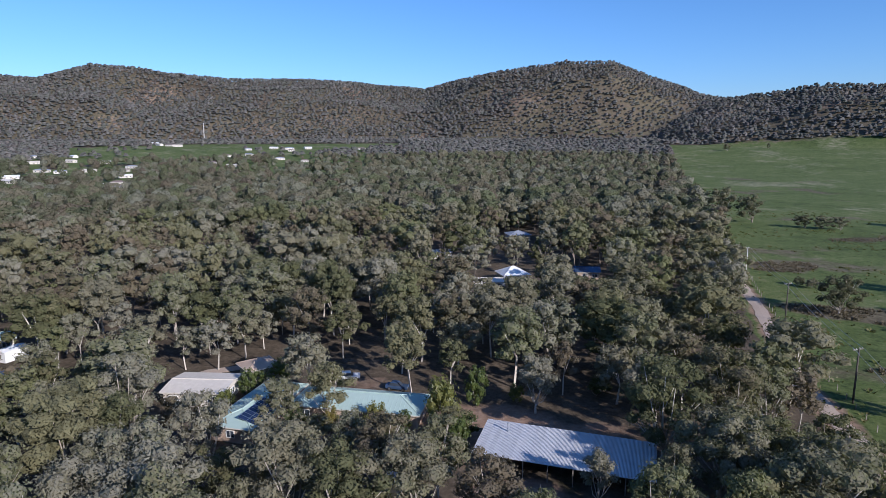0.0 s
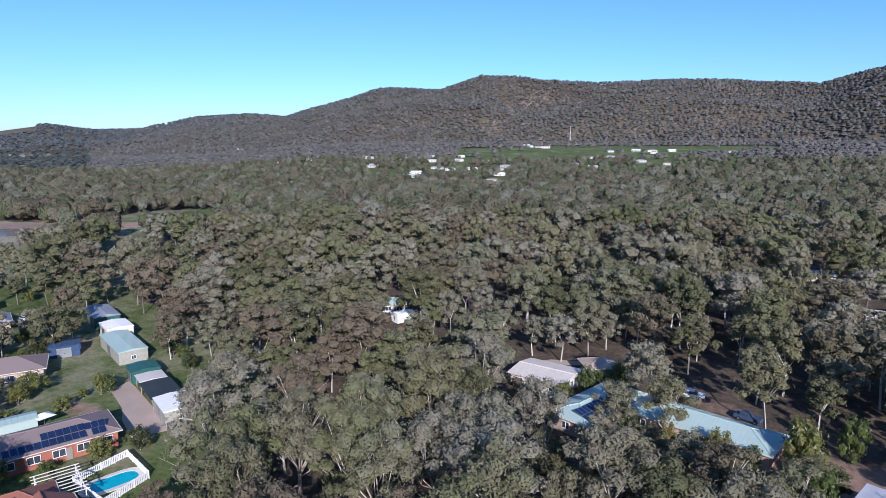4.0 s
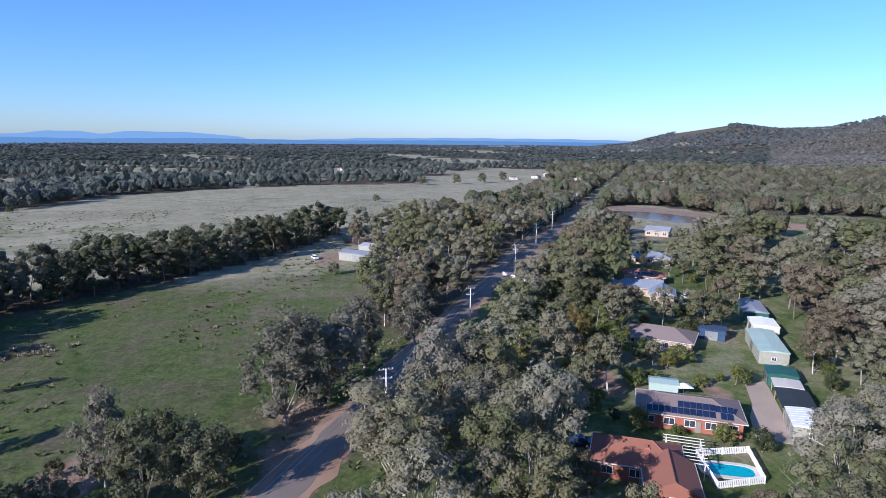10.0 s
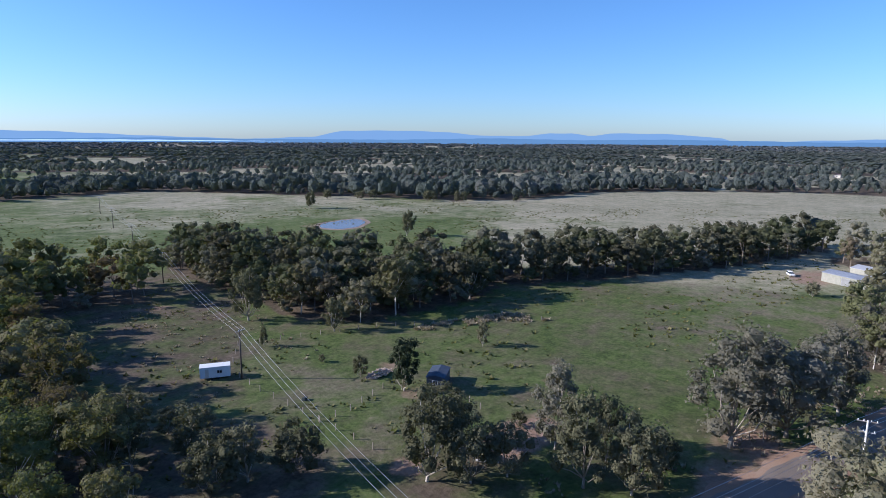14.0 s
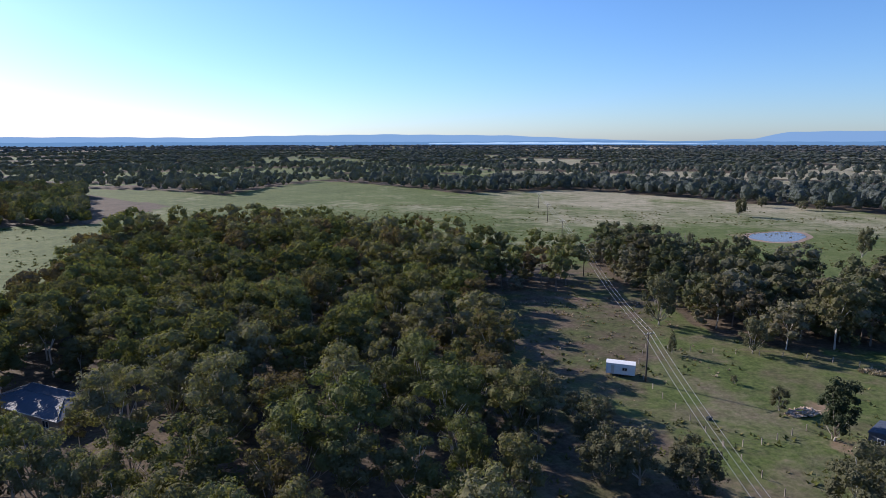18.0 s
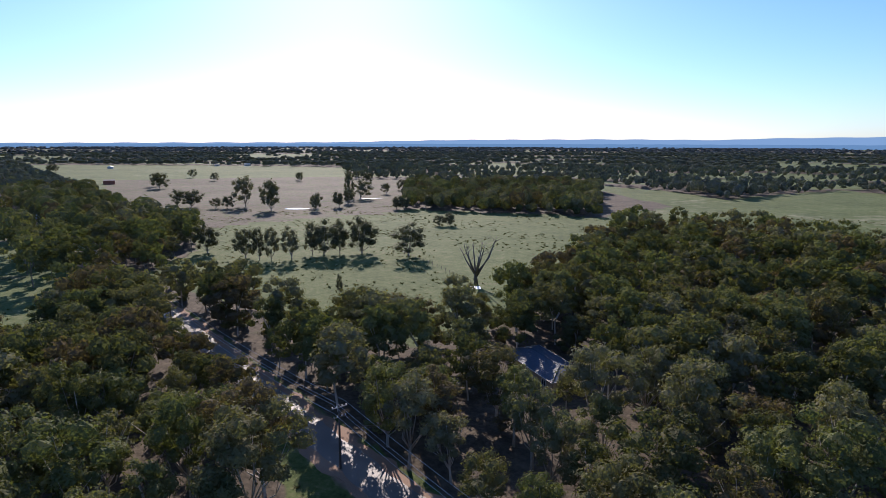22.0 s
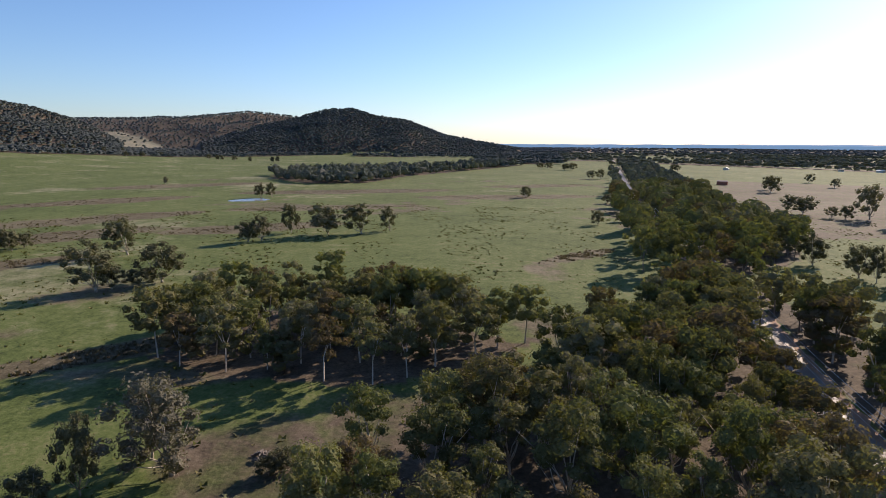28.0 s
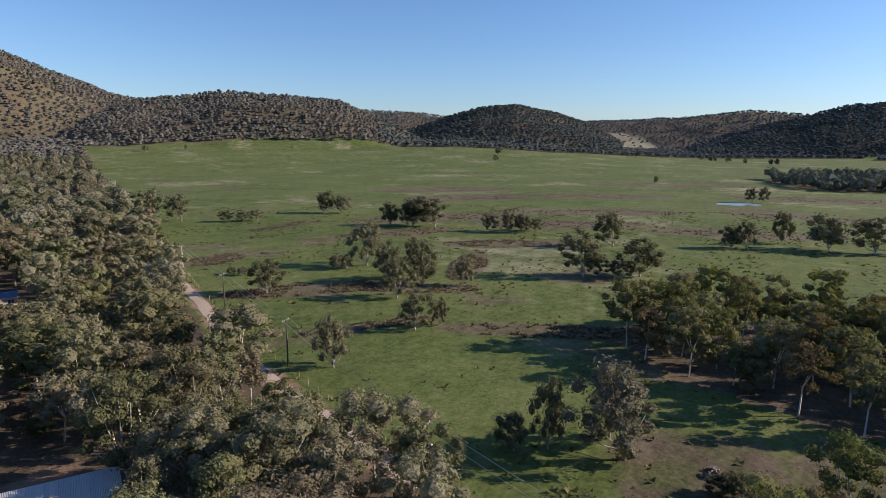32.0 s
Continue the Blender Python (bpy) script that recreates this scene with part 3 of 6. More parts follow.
    dry_dam = ((x + 362) / 52) ** 2 + ((y - 250) / 60) ** 2 < 1
    w = np.where(dam | dry_dam, 0, w)
    w = np.where((np.abs(turn - 67.3) < 2.1) & (d > 3350), 0, w)
    for hx, hy, _ in TOWN + TOWN_WEST + FARMS:
        hd, ha = math.hypot(hx, hy), math.degrees(math.atan2(-hx, hy)) % 360
        front = (np.abs(turn - ha) < math.degrees(11 / hd)) & (d < hd + 8) & (d > hd * 0.76)
        w = np.where(front, w * 0.12, w)
    w = np.where(line_distance(x, y, ROAD) < np.where(x > 250, 3.4, 5.2), 0, w)
    w = np.where(line_distance(x, y, LANE) < 3.6, 0, w)
    if floor:
        return w
    north_of_road = y > np.interp(x, [p[0] for p in ROAD], [p[1] for p in ROAD])
    w = np.where(north_of_road & (x > -330) & (x < 260) & (line_distance(x, y, ROAD) < np.where(x > 20, 7.2, 12.5)), 0, w)
    for a0, a1, d0, d1, k in OPENINGS:
        w = np.where((turn > a0) & (turn < a1) & (d > d0) & (d < d1), w * k, w)
    for cx, cy, r in CLEARINGS:
        w = np.where(np.hypot(x - cx, y - cy) < r, 0, w)
    return w


# houses that stand free over the trees before them: bearings, distance
OUTLOOKS = [(-1, 19.5, 101), (17, 28, 117), (338, 360, 89), (59, 77, 89), (64, 76, 150), (66, 74, 208), (-8.6, -2.6, 208), (-15.5, -11, 215), (-9, -5, 298), (64, 75, 440), (200, 207, 122), (34.4, 38.6, 150)]


def headroom(x, y):
    """How high a tree may grow before it stands in front of a house."""
    d = np.hypot(x, y)
    turn = np.degrees(np.arctan2(-x, y)) % 360
    most = np.full(np.shape(x), 40.0)
    for a0, a1, reach in OUTLOOKS:
        hit = ((turn > a0) & (turn < a1) | (turn - 360 > a0) & (turn - 360 < a1)) & (d < reach) & (d > reach * 0.62)
        most = np.where(hit, np.minimum(most, 50 - 47.0 * d / reach), most)
    return most


# ---- ground ----
def build_ground():
    turns = np.linspace(0, 2 * math.pi, 541)[:-1]
    radii = np.concatenate([[12], 30 * (4930 / 30) ** (np.linspace(0, 1, 170))])
    a, r = np.meshgrid(turns, radii)
    x, y = (-np.sin(a) * r).ravel(), (np.cos(a) * r).ravel()
    z = terrain(x, y)
    dip = ((x + 425) / 40) ** 2 + ((y - 150) / 22) ** 2
    z = np.where(dip < 1, -1.2 * (1 - dip), z)
    n = len(turns)
    v = np.c_[x, y, z]
    v = np.vstack([v, [[0, 0, 0]]])
    i, j = np.meshgrid(np.arange(len(radii) - 1), np.arange(n), indexing="ij")
    q0, q1 = (i * n + j).ravel(), (i * n + (j + 1) % n).ravel()
    q2, q3 = q1 + n, q0 + n
    tris = np.vstack([np.c_[q0, q1, q2], np.c_[q0, q2, q3], np.c_[np.full(n, len(v) - 1), (np.arange(n) + 1) % n, np.arange(n)]])
    me = mesh_from("ground", v, tris, M_GROUND, smooth=True)
    x, y = v[:, 0], v[:, 1]
    d = np.hypot(x, y)
    turn = np.degrees(np.arctan2(-x, y)) % 360
    w = wooded(x, y, True)
    litter = np.where(w > 0.55, 0.85, w * 0.7)
    slope = (terrain(x, y) > 46) & ((turn < 70) | (turn > 316))
    litter = np.where(slope, 0.46 + 0.2 * wave(x, y, 120, 15), litter)
    yard = inside(x, y, WEST_GARDENS) & (d < 330)
    litter = np.where(yard, np.minimum(litter, 0.2), litter)
    road_d = line_distance(x, y, ROAD)
    bare = 0.75 * (1 - smooth(3.2, 6.5, road_d)) * (d < 900)
    bare = np.maximum(bare, 0.65 * (1 - smooth(2, 5, line_distance(x, y, LANE))))
    for cx, cy, rx, ry, k in ((-82, -55, 11, 6, 0.8), (-100, -27, 14, 4, 0.5), (-62, -62, 4, 3, 0.8), (-258, -45, 22, 9, 0.6), (8, 99, 16, 12, 0.95), (24, 97, 12, 7, 0.6), (-126, 34, 14, 5, 0.75), (-118, 56, 7, 4, 0.6), (-160, 74, 12, 6, 0.6), (-178, 82, 10, 5, 0.6), (10, 80, 10, 6, 0.75), (-410, 205, 60, 14, 0.85), (-440, 120, 30, 8, 0.7), (-350, 235, 34, 26, 0.85), (-20, 121, 12, 6, 0.5), (-85, -80, 8, 5, 0.5), (-222, -280, 26, 24, 0.45), (-108, -64, 5, 3, 0.7), (-76, -181, 9, 4, 0.65), (-100, -24, 16, 6, 0.6), (-130, -30, 14, 3, 0.55), (-90, -95, 6, 4, 0.55)):
        bare = np.maximum(bare, k * (1 - smooth(0.6, 1.2, np.hypot((x - cx) / rx, (y - cy) / ry))))
    bare = np.where(slope, np.maximum(bare, 0.22 + 0.22 * wave(x, y, 160, 16)), bare)
    dry = np.full(x.shape, 0.25)
    dry = np.where((turn > 80) & (turn < 215) & (d > 240), 0.4 + 0.34 * smooth(300, 640, d), dry)
    dry = np.where((turn > 198) & (turn < 243) & (d < 470), -0.3, dry)
    dry = np.where((turn > 205) & (turn < 243) & (d > 470), 0.4, dry)
    # Less dry colour towards the sun, as backlit pasture looks darker.
    dry = np.where((turn > 165) & (turn < 215), dry - 0.3, dry)
    strip = (turn > 150) & (turn < 172) & (d > 120) & (d < 250)
    dry = np.where(strip, 0.3, dry)
    # Litter colour also darkens this strip like the shadow of the wood beside.
    litter = np.where(strip, np.maximum(litter, 0.58), litter)
    dry = np.where((turn > 241) & (turn < 340), np.where(turn < 275, -0.1, 0.06) + 0.15 * smooth(500, 1300, d), dry)
    dry = np.where((turn > 60) & (turn < 127) & (d > 230), 0.84, dry)
    dry = np.where((turn > 127) & (turn < 150) & (d > 225) & (d < 380), 0.0, dry)
    dry = np.where((turn > 0) & (turn < 50) & (d > 650) & (d < 1620), 0.2, dry)
    near_sw = (turn > 92) & (turn < 165) & (d < 232)
    dry = np.where(near_sw, 0.14, dry)
    litter = np.where(near_sw, np.maximum(litter, 0.42), litter)
    # Far backlit fields darkened the same way, through their dry colour.
    dry = np.where((turn > 165) & (turn < 241) & (d > 520), 0.05, dry)
    dry = np.where(yard, 0.34, dry)
    # Litter under trees; its colour also stands in for their shade on grass.
    for cx, cy, rx, ry in ((-42, -84, 20, 26), (-66, -58, 16, 10), (92, 26, 20, 16), (106, 4, 16, 14)):
        litter = np.maximum(litter, 0.62 * (1 - smooth(0.6, 1.2, np.hypot((x - cx) / rx, (y - cy) / ry))))
    rows = dry[:-1].reshape(len(radii), n)
    for axis, reach in ((1, 7), (0, 2)):
        for _ in range(2):
            rows = sum(np.roll(rows, s, axis) if axis else rows[np.clip(np.arange(len(radii)) + s, 0, len(radii) - 1)] for s in range(-reach, reach + 1)) / (2 * reach + 1)
    dry[:-1] = rows.ravel()
    dry = dry + 0.16 * wave(x, y, 60, 51) + 0.12 * wave(x, y, 24, 52)
    rush = np.where((turn > 203) & (turn < 243) & (d > np.interp(turn, [205, 212, 220, 232, 240], [470, 500, 425, 390, 330])) & (d < 900), 0.62, 0.0)
    # Litter colour darkens the rushes and paddock seen against the sun.
    litter = np.where((turn > 198) & (turn < 243) & (d > 150) & (d < 900), np.maximum(litter, np.where(rush > 0.3, 0.5, 0.16)), litter)
    rush = np.where(slope, 1.0, rush)
    east = (turn > 244) & (turn < 336) & (d > 130) & (d < 900)
    ragged = wave(x + 40 * wave(x, y, 90, 64), y, 75, 61) * 0.55 + wave(x, y, 26, 62) * 0.4 - 0.12 * smooth(100, 260, np.abs(d - 380))
    rush = np.where(east, np.maximum(rush, 0.62 * smooth(0.22, 0.62, ragged)), rush)
    dry = np.where(east, dry + 0.28 * smooth(0.1, 0.7, wave(x, y, 110, 63)), dry)
    for cx, cy, rx, ry, t, k in RUSH_BEDS:
        c, s = math.cos(t), math.sin(t)
        u, q = ((x - cx) * c + (y - cy) * s) / rx, (-(x - cx) * s + (y - cy) * c) / ry
        rush = np.maximum(rush, (k + 0.3) * (1 - smooth(0.8, 1.7, np.hypot(u, q))))
    vale = (turn > 290) & (turn < 298) & (d > 2400)
    dry = np.where(vale, 0.8, dry)
    quarry = (np.abs(turn - 67.3) < 2.2) & (d > 3300)
    bare = np.where(quarry, 0.0, bare)
    litter = np.where(quarry, 0.0, litter)
    dry = np.where(quarry, 1.3, dry)
    for key, val in (("dry", dry), ("rush", rush), ("litter", litter), ("bare", bare)):
        at = me.attributes.new(key, "FLOAT", "POINT")
        at.data.foreach_set("value", val.astype(np.float32))
    return thing("ground", "green and dry winter pasture rising to wooded hills", "ground", kind="structure", data=me)


# beds of brown rushes in the paddock: centre, half-axes, turn, how thick
RUSH_BEDS = [(400, 200, 60, 16, -0.9, 0.7), (470, 60, 60, 14, -1.3, 0.7), (240, 230, 30, 9, -0.4, 0.7), (128, 163, 26, 7, -0.5, 0.9), (150, 140, 20, 6, -0.9, 0.8), (140, 78, 26, 5, -0.95, 0.9), (112, 118, 18, 3, -0.4, 0.6), (133, 236, 12, 8, 0.4, 0.9), (195, 150, 24, 6, 0.5, 0.7), (250, 165, 30, 9, -0.8, 0.8), (300, 260, 45, 16, -0.5, 0.8), (330, 180, 40, 15, -0.8, 0.8), (360, 90, 45, 14, -1.2, 0.8), (430, 330, 50, 22, -0.5, 0.85), (480, 400, 60, 24, -0.6, 0.85), (520, 250, 60, 20, -0.9, 0.7), (620, 60, 90, 22, -1.4, 0.7), (560, -90, 70, 18, -1.5, 0.7), (700, -150, 60, 18, -1.3, 0.6), (265, -75, 22, 5, -0.9, 0.7), (176, 64, 8, 4, 0.2, 0.7), (700, 250, 80, 24, -1.0, 0.6), (215, 300, 25, 6, 0.2, 0.6)]
ground = build_ground()


def ribbon(name, line, width, z, mat, label, category, wobble=0.0):
    """A strip of road with a crown and an uneven edge."""
    pts = []
    for (ax, ay), (bx, by) in zip(line, line[1:]):
        n = max(1, int(math.hypot(bx - ax, by - ay) / 1.5 if math.hypot(ax, ay) < 500 else 4))
        pts += [(ax + (bx - ax) * i / n, ay + (by - ay) * i / n) for i in range(n)]
    pts.append(line[-1])
    v, f = [], []
    for i, (x, y) in enumerate(pts):
        p, q = pts[max(0, i - 1)], pts[min(len(pts) - 1, i + 1)]
        l = math.hypot(q[0] - p[0], q[1] - p[1])
        nx, ny = -(q[1] - p[1]) / l, (q[0] - p[0]) / l
        zz = z + (float(terrain(np.array([x]), np.array([y]))[0]) if math.hypot(x, y) > 400 else 0)
        wl_ = width / 2 + wobble * (0.6 * math.sin(i * 0.61) + 0.4 * math.sin(i * 1.43 + 1))
        wr_ = width / 2 + wobble * (0.6 * math.sin(i * 0.53 + 2) + 0.4 * math.sin(i * 1.27))
        for k, up in ((-wl_, -0.06), (-wl_, 0), (0, 0.05), (wr_, 0), (wr_, -0.06)):
            v.append((x + nx * k, y + ny * k, zz + up))
    for i in range(len(pts) - 1):
        for k in range(4):
            a = i * 5 + k
            f.append((a, a + 5, a + 6, a + 1))
    me = bpy.data.meshes.new(name)
    me.from_pydata(v, [], f)
    me.materials.append(mat)
    me.update()
    return thing(name, label, category, kind="structure", data=me)


ribbon("road_shoulder", [p for p in ROAD if -600 < p[0] < 500], 9.4, 0.035, M_GRAVEL, "red gravel shoulders of the country road", "shoulder", 1.0)
ribbon("road", ROAD, 5.7, 0.07, M_ASPHALT, "grey sealed country road with ragged red gravel edges", "road", 0.4)
ribbon("lane", LANE, 3.6, 0.06, M_PALEROAD, "pale gravel lane beside the paddock fence", "lane", 0.3)


# ---- trees ----
def ball(rings=0):
    """Corners and faces of an icosahedron, split once if asked."""
    bm = bmesh.new()
    bmesh.ops.create_icosphere(bm, subdivisions=1 + rings, radius=1.0)
    v = np.array([p.co[:] for p in bm.verts])
    t = np.array([[p.index for p in f.verts] for f in bm.faces])
    bm.free()
    return v, t


BALL, BALL_FINE = ball(), ball(1)


def leaf_cloud(r, centers, radii, count, size, flat=0.8, core=0.7, rough=0.42):
    """Leaf sprays on the shells of clumps, over a dense heart: corners and triangles."""
    centers, radii = np.asarray(centers), np.asarray(radii)
    k = len(centers) * count
    way = r.normal(size=(k, 3))
    way[:, 2] = np.where(way[:, 2] < -0.5, -way[:, 2], way[:, 2])
    way /= np.linalg.norm(way, axis=1)[:, None]
    deep = r.uniform(0.45, 1.15, k) ** 0.5
    rad = np.repeat(radii, count)
    pos = np.repeat(centers, count, 0) + way * (rad * deep)[:, None] * np.array([1, 1, flat])
    normal = way * 1.0 + r.normal(size=(k, 3)) * rough + np.array([0, 0, 0.28])
    normal /= np.linalg.norm(normal, axis=1)[:, None]
    side = np.cross(normal, r.normal(size=(k, 3)))
    side /= np.linalg.norm(side, axis=1)[:, None]
    up = np.cross(normal, side)
    s = size * r.uniform(0.6, 1.4, k)
    a = pos + side * s[:, None] * 0.95 + up * (s * r.uniform(-0.2, 0.2, k))[:, None]
    b = pos - side * s[:, None] * 0.7 + up * (s * 0.55)[:, None]
    c = pos - side * s[:, None] * 0.5 - up * (s * 0.6)[:, None]
    v = np.stack([a, b, c], 1).reshape(-1, 3)
    t = np.arange(3 * k).reshape(-1, 3)
    if core:
        n = len(centers)
        bv = BALL[0][None] * (core * radii[:, None, None] * r.uniform(0.78, 1.15, (n, len(BALL[0]), 1))) * np.array([1, 1, flat]) + centers[:, None]
        bt = BALL[1][None] + (np.arange(n) * len(BALL[0]))[:, None, None] + len(v)
        v, t = np.vstack([v, bv.reshape(-1, 3)]), np.vstack([t, bt.reshape(-1, 3)])
    return v, t


def tree_skeleton(r, height, spread, bare_to, limbs, low=0.55):
    """Trunk and limbs, and where the leaf clumps sit: lobes over a leaning dome."""
    wood, clumps, radii = Shape(), [], []
    lean = r.normal(0, 0.05, 2)
    fork = height * bare_to
    r0 = height * 0.0145 + 0.05
    trunk = [(0, 0, -0.3), (lean[0] * fork * 0.5, lean[1] * fork * 0.5, fork * 0.5), (lean[0] * fork, lean[1] * fork, fork)]
    wood.tube(trunk, [r0 * 1.3, r0, r0 * 0.8], 6)
    count = 2 * limbs + 5
    mid_z, half = (height + fork) / 2 + 0.04 * height, (height - fork) / 2
    if low < 0.3:
        mid_z, half = height * 0.5, height * 0.49
    swell = r.uniform(0, 6.283, 2)
    size = spread * 1.5 / math.sqrt(count)
    for i in range(count):
        rise = 0.98 - 1.72 * (i + 0.5) / count + r.normal(0, 0.06)
        rise = max(-0.8, min(0.99, rise))
        a = i * 2.39996 + r.normal(0, 0.22)
        bulge = 1 + 0.17 * math.sin(2 * a + swell[0]) + 0.12 * math.sin(3 * a + swell[1])
        out = max(0.42, math.sqrt(1 - rise * rise)) * r.uniform(0.5, 0.95) * bulge
        rad = size * r.uniform(0.62, 1.35)
        c = np.array([math.cos(a) * out * spread + lean[0] * height, math.sin(a) * out * spread + lean[1] * height, mid_z + rise * half * r.uniform(0.7, 0.98)])
        c[2] = max(min(c[2], height - rad * 0.5), rad * 0.55)
        clumps.append(c)
        radii.append(rad)
        if i % 3 == 0 or i > count - 4:
            start = np.array(trunk[2]) * r.uniform(0.72, 1.0)
            mid = start + (c - start) * 0.5 + np.array([0, 0, -0.03 * height]) + r.normal(0, 0.02 * height, 3)
            wood.tube([start, mid, c + r.normal(0, 0.3, 3) * rad], [r0 * 0.5, r0 * 0.3, r0 * 0.1], 4)
            if i % 2:
                wood.tube([mid, c + r.normal(0, 0.6, 3) * rad], [r0 * 0.2, r0 * 0.06], 3)
    for i in range(max(1, count // 6)):
        clumps.append(np.array([r.normal(0, 0.25) * spread, r.normal(0, 0.25) * spread, mid_z + half * r.uniform(-0.2, 0.4)]))
        radii.append(size * 1.25)
    return wood, np.array(clumps), np.array(radii)


def tree_kind(seed, height, spread, bare_to, limbs, count, size):
    r = np.random.default_rng(seed)
    wood, c, rad = tree_skeleton(r, height, spread, bare_to, limbs)
    v, t = leaf_cloud(r, c, rad, count, size)
    return wood.mesh("trunk", M_BARK, True), mesh_from("crown", v, t, M_LEAF)


NEAR_KINDS = [tree_kind(100 + i, 15, s, b, n, c, 0.29) for i, (s, b, n, c) in enumerate(((5.4, 0.22, 8, 100), (4.6, 0.27, 7, 100), (6.0, 0.20, 9, 100), (4.2, 0.28, 6, 110), (5.2, 0.16, 10, 88), (6.2, 0.24, 8, 110), (3.9, 0.24, 6, 110), (5.6, 0.16, 10, 88)))]
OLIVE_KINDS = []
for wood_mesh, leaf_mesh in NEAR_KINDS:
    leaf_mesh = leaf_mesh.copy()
    leaf_mesh.materials[0] = M_LEAF_BACKLIT
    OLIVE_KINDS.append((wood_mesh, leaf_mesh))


def backlit_wood(x, y):
    """Where southern and eastern woods take the olive palette of backlit leaves."""
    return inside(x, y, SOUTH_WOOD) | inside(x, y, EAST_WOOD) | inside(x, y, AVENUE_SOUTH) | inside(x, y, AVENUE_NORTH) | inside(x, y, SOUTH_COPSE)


OLIVE_LABELS = ["olive gum tree with a dense rounded crown", "brownish-olive gum tree in the shaded wood"]
GUM_LABELS = ["grey-green gum tree with a pale trunk and loose crown", "tall olive gum tree with bare pale limbs"]
LABEL_PADDOCK = "lone round-crowned gum tree standing in the green paddock"


def tree(x, y, height, width, kinds, group, label, turn, name="gum_tree", z=0.0):
    """A gum tree as a thing: trunk and crown."""
    trunk_mesh, crown_mesh = kinds
    at = Matrix.Translation((x, y, z)) @ Matrix.Rotation(turn, 4, "Z") @ Matrix.Diagonal((width, width, height, 1))
    ob = thing(name, label, "tree", at, group)
    part("trunk", trunk_mesh, None, ob)
    part("crown", crown_mesh, None, ob)
    return ob


def scatter(r, count, near, far, turn0=0.0, turn1=2 * math.pi):
    a = r.uniform(turn0, turn1, count)
    d = np.sqrt(r.uniform(near ** 2, far ** 2, count))
    return -np.sin(a) * d, np.cos(a) * d


def spaced(x, y, gap):
    """Drops places closer than gap to one kept before."""
    cell, kept = {}, []
    for i, (px, py) in enumerate(zip(x, y)):
        cx, cy = int(px // gap), int(py // gap)
        ok = True
        for ax in (cx - 1, cx, cx + 1):
            for ay in (cy - 1, cy, cy + 1):
                for j in cell.get((ax, ay), ()):
                    if (x[j] - px) ** 2 + (y[j] - py) ** 2 < gap * gap:
                        ok = False
        if ok:
            cell.setdefault((cx, cy), []).append(i)
            kept.append(i)
    return np.array(kept, int)


# woods near the eye: trees of their own
wr = np.random.default_rng(11)
wx, wy = scatter(wr, 9000, 50, 178)
keep = wr.uniform(size=len(wx)) < wooded(wx, wy)
wx, wy = wx[keep], wy[keep]
keep = spaced(wx, wy, 7.0)
wx, wy = wx[keep], wy[keep]
order = np.argsort(np.hypot(wx, wy))
wx, wy = wx[order], wy[order]
OWN = 190
for i in range(min(OWN, len(wx))):
    kind = int(wr.integers(0, len(NEAR_KINDS)))
    h = wr.uniform(0.62, 1.18)
    room = float(headroom(np.array([wx[i]]), np.array([wy[i]]))[0]) / 15.0
    h = min(h, room)
    if h < 0.3:
        continue
    olive = bool(backlit_wood(np.array([wx[i]]), np.array([wy[i]]))[0])
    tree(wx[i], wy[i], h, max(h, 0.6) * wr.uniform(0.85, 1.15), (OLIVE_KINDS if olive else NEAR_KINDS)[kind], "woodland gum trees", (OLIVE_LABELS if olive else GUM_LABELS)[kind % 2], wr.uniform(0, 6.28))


def woodland(name, label, x, y, heights, kinds, mat, r, widen=1.0, category="trees"):
    """Many trees joined: each a turned and scaled kind."""
    z = terrain(x, y)
    pick = r.integers(0, len(kinds), len(x))
    vs, ts, tint, o = [], [], [], 0
    for k, (kv, kt) in enumerate(kinds):
        m = pick == k
        c = int(m.sum())
        if not c:
            continue
        a = r.uniform(0, 6.283, c)
        s = heights[m]
        w = s * widen * r.uniform(0.85, 1.2, c)
        ca, sa = np.cos(a)[:, None], np.sin(a)[:, None]
        px = (kv[None, :, 0] * ca - kv[None, :, 1] * sa) * w[:, None] + x[m][:, None]
        py = (kv[None, :, 0] * sa + kv[None, :, 1] * ca) * w[:, None] + y[m][:, None]
        pz = kv[None, :, 2] * s[:, None] + z[m][:, None]
        vs.append(np.stack([px, py, pz], 2).reshape(-1, 3))
        ts.append((kt[None] + (np.arange(c) * len(kv))[:, None, None] + o).reshape(-1, 3))
        tint.append(np.repeat(r.uniform(0, 1, c), len(kv)))
        o += c * len(kv)
    me = mesh_from(name, np.vstack(vs), np.vstack(ts), mat, np.concatenate(tint))
    return thing(name, label, category, kind="stuff", data=me)


def crown_array(seed, height, spread, bare_to, limbs, count, size):
    r = np.random.default_rng(seed)
    wood, c, rad = tree_skeleton(r, height, spread, bare_to, limbs, 0.42)
    return leaf_cloud(r, c, rad, count, size)


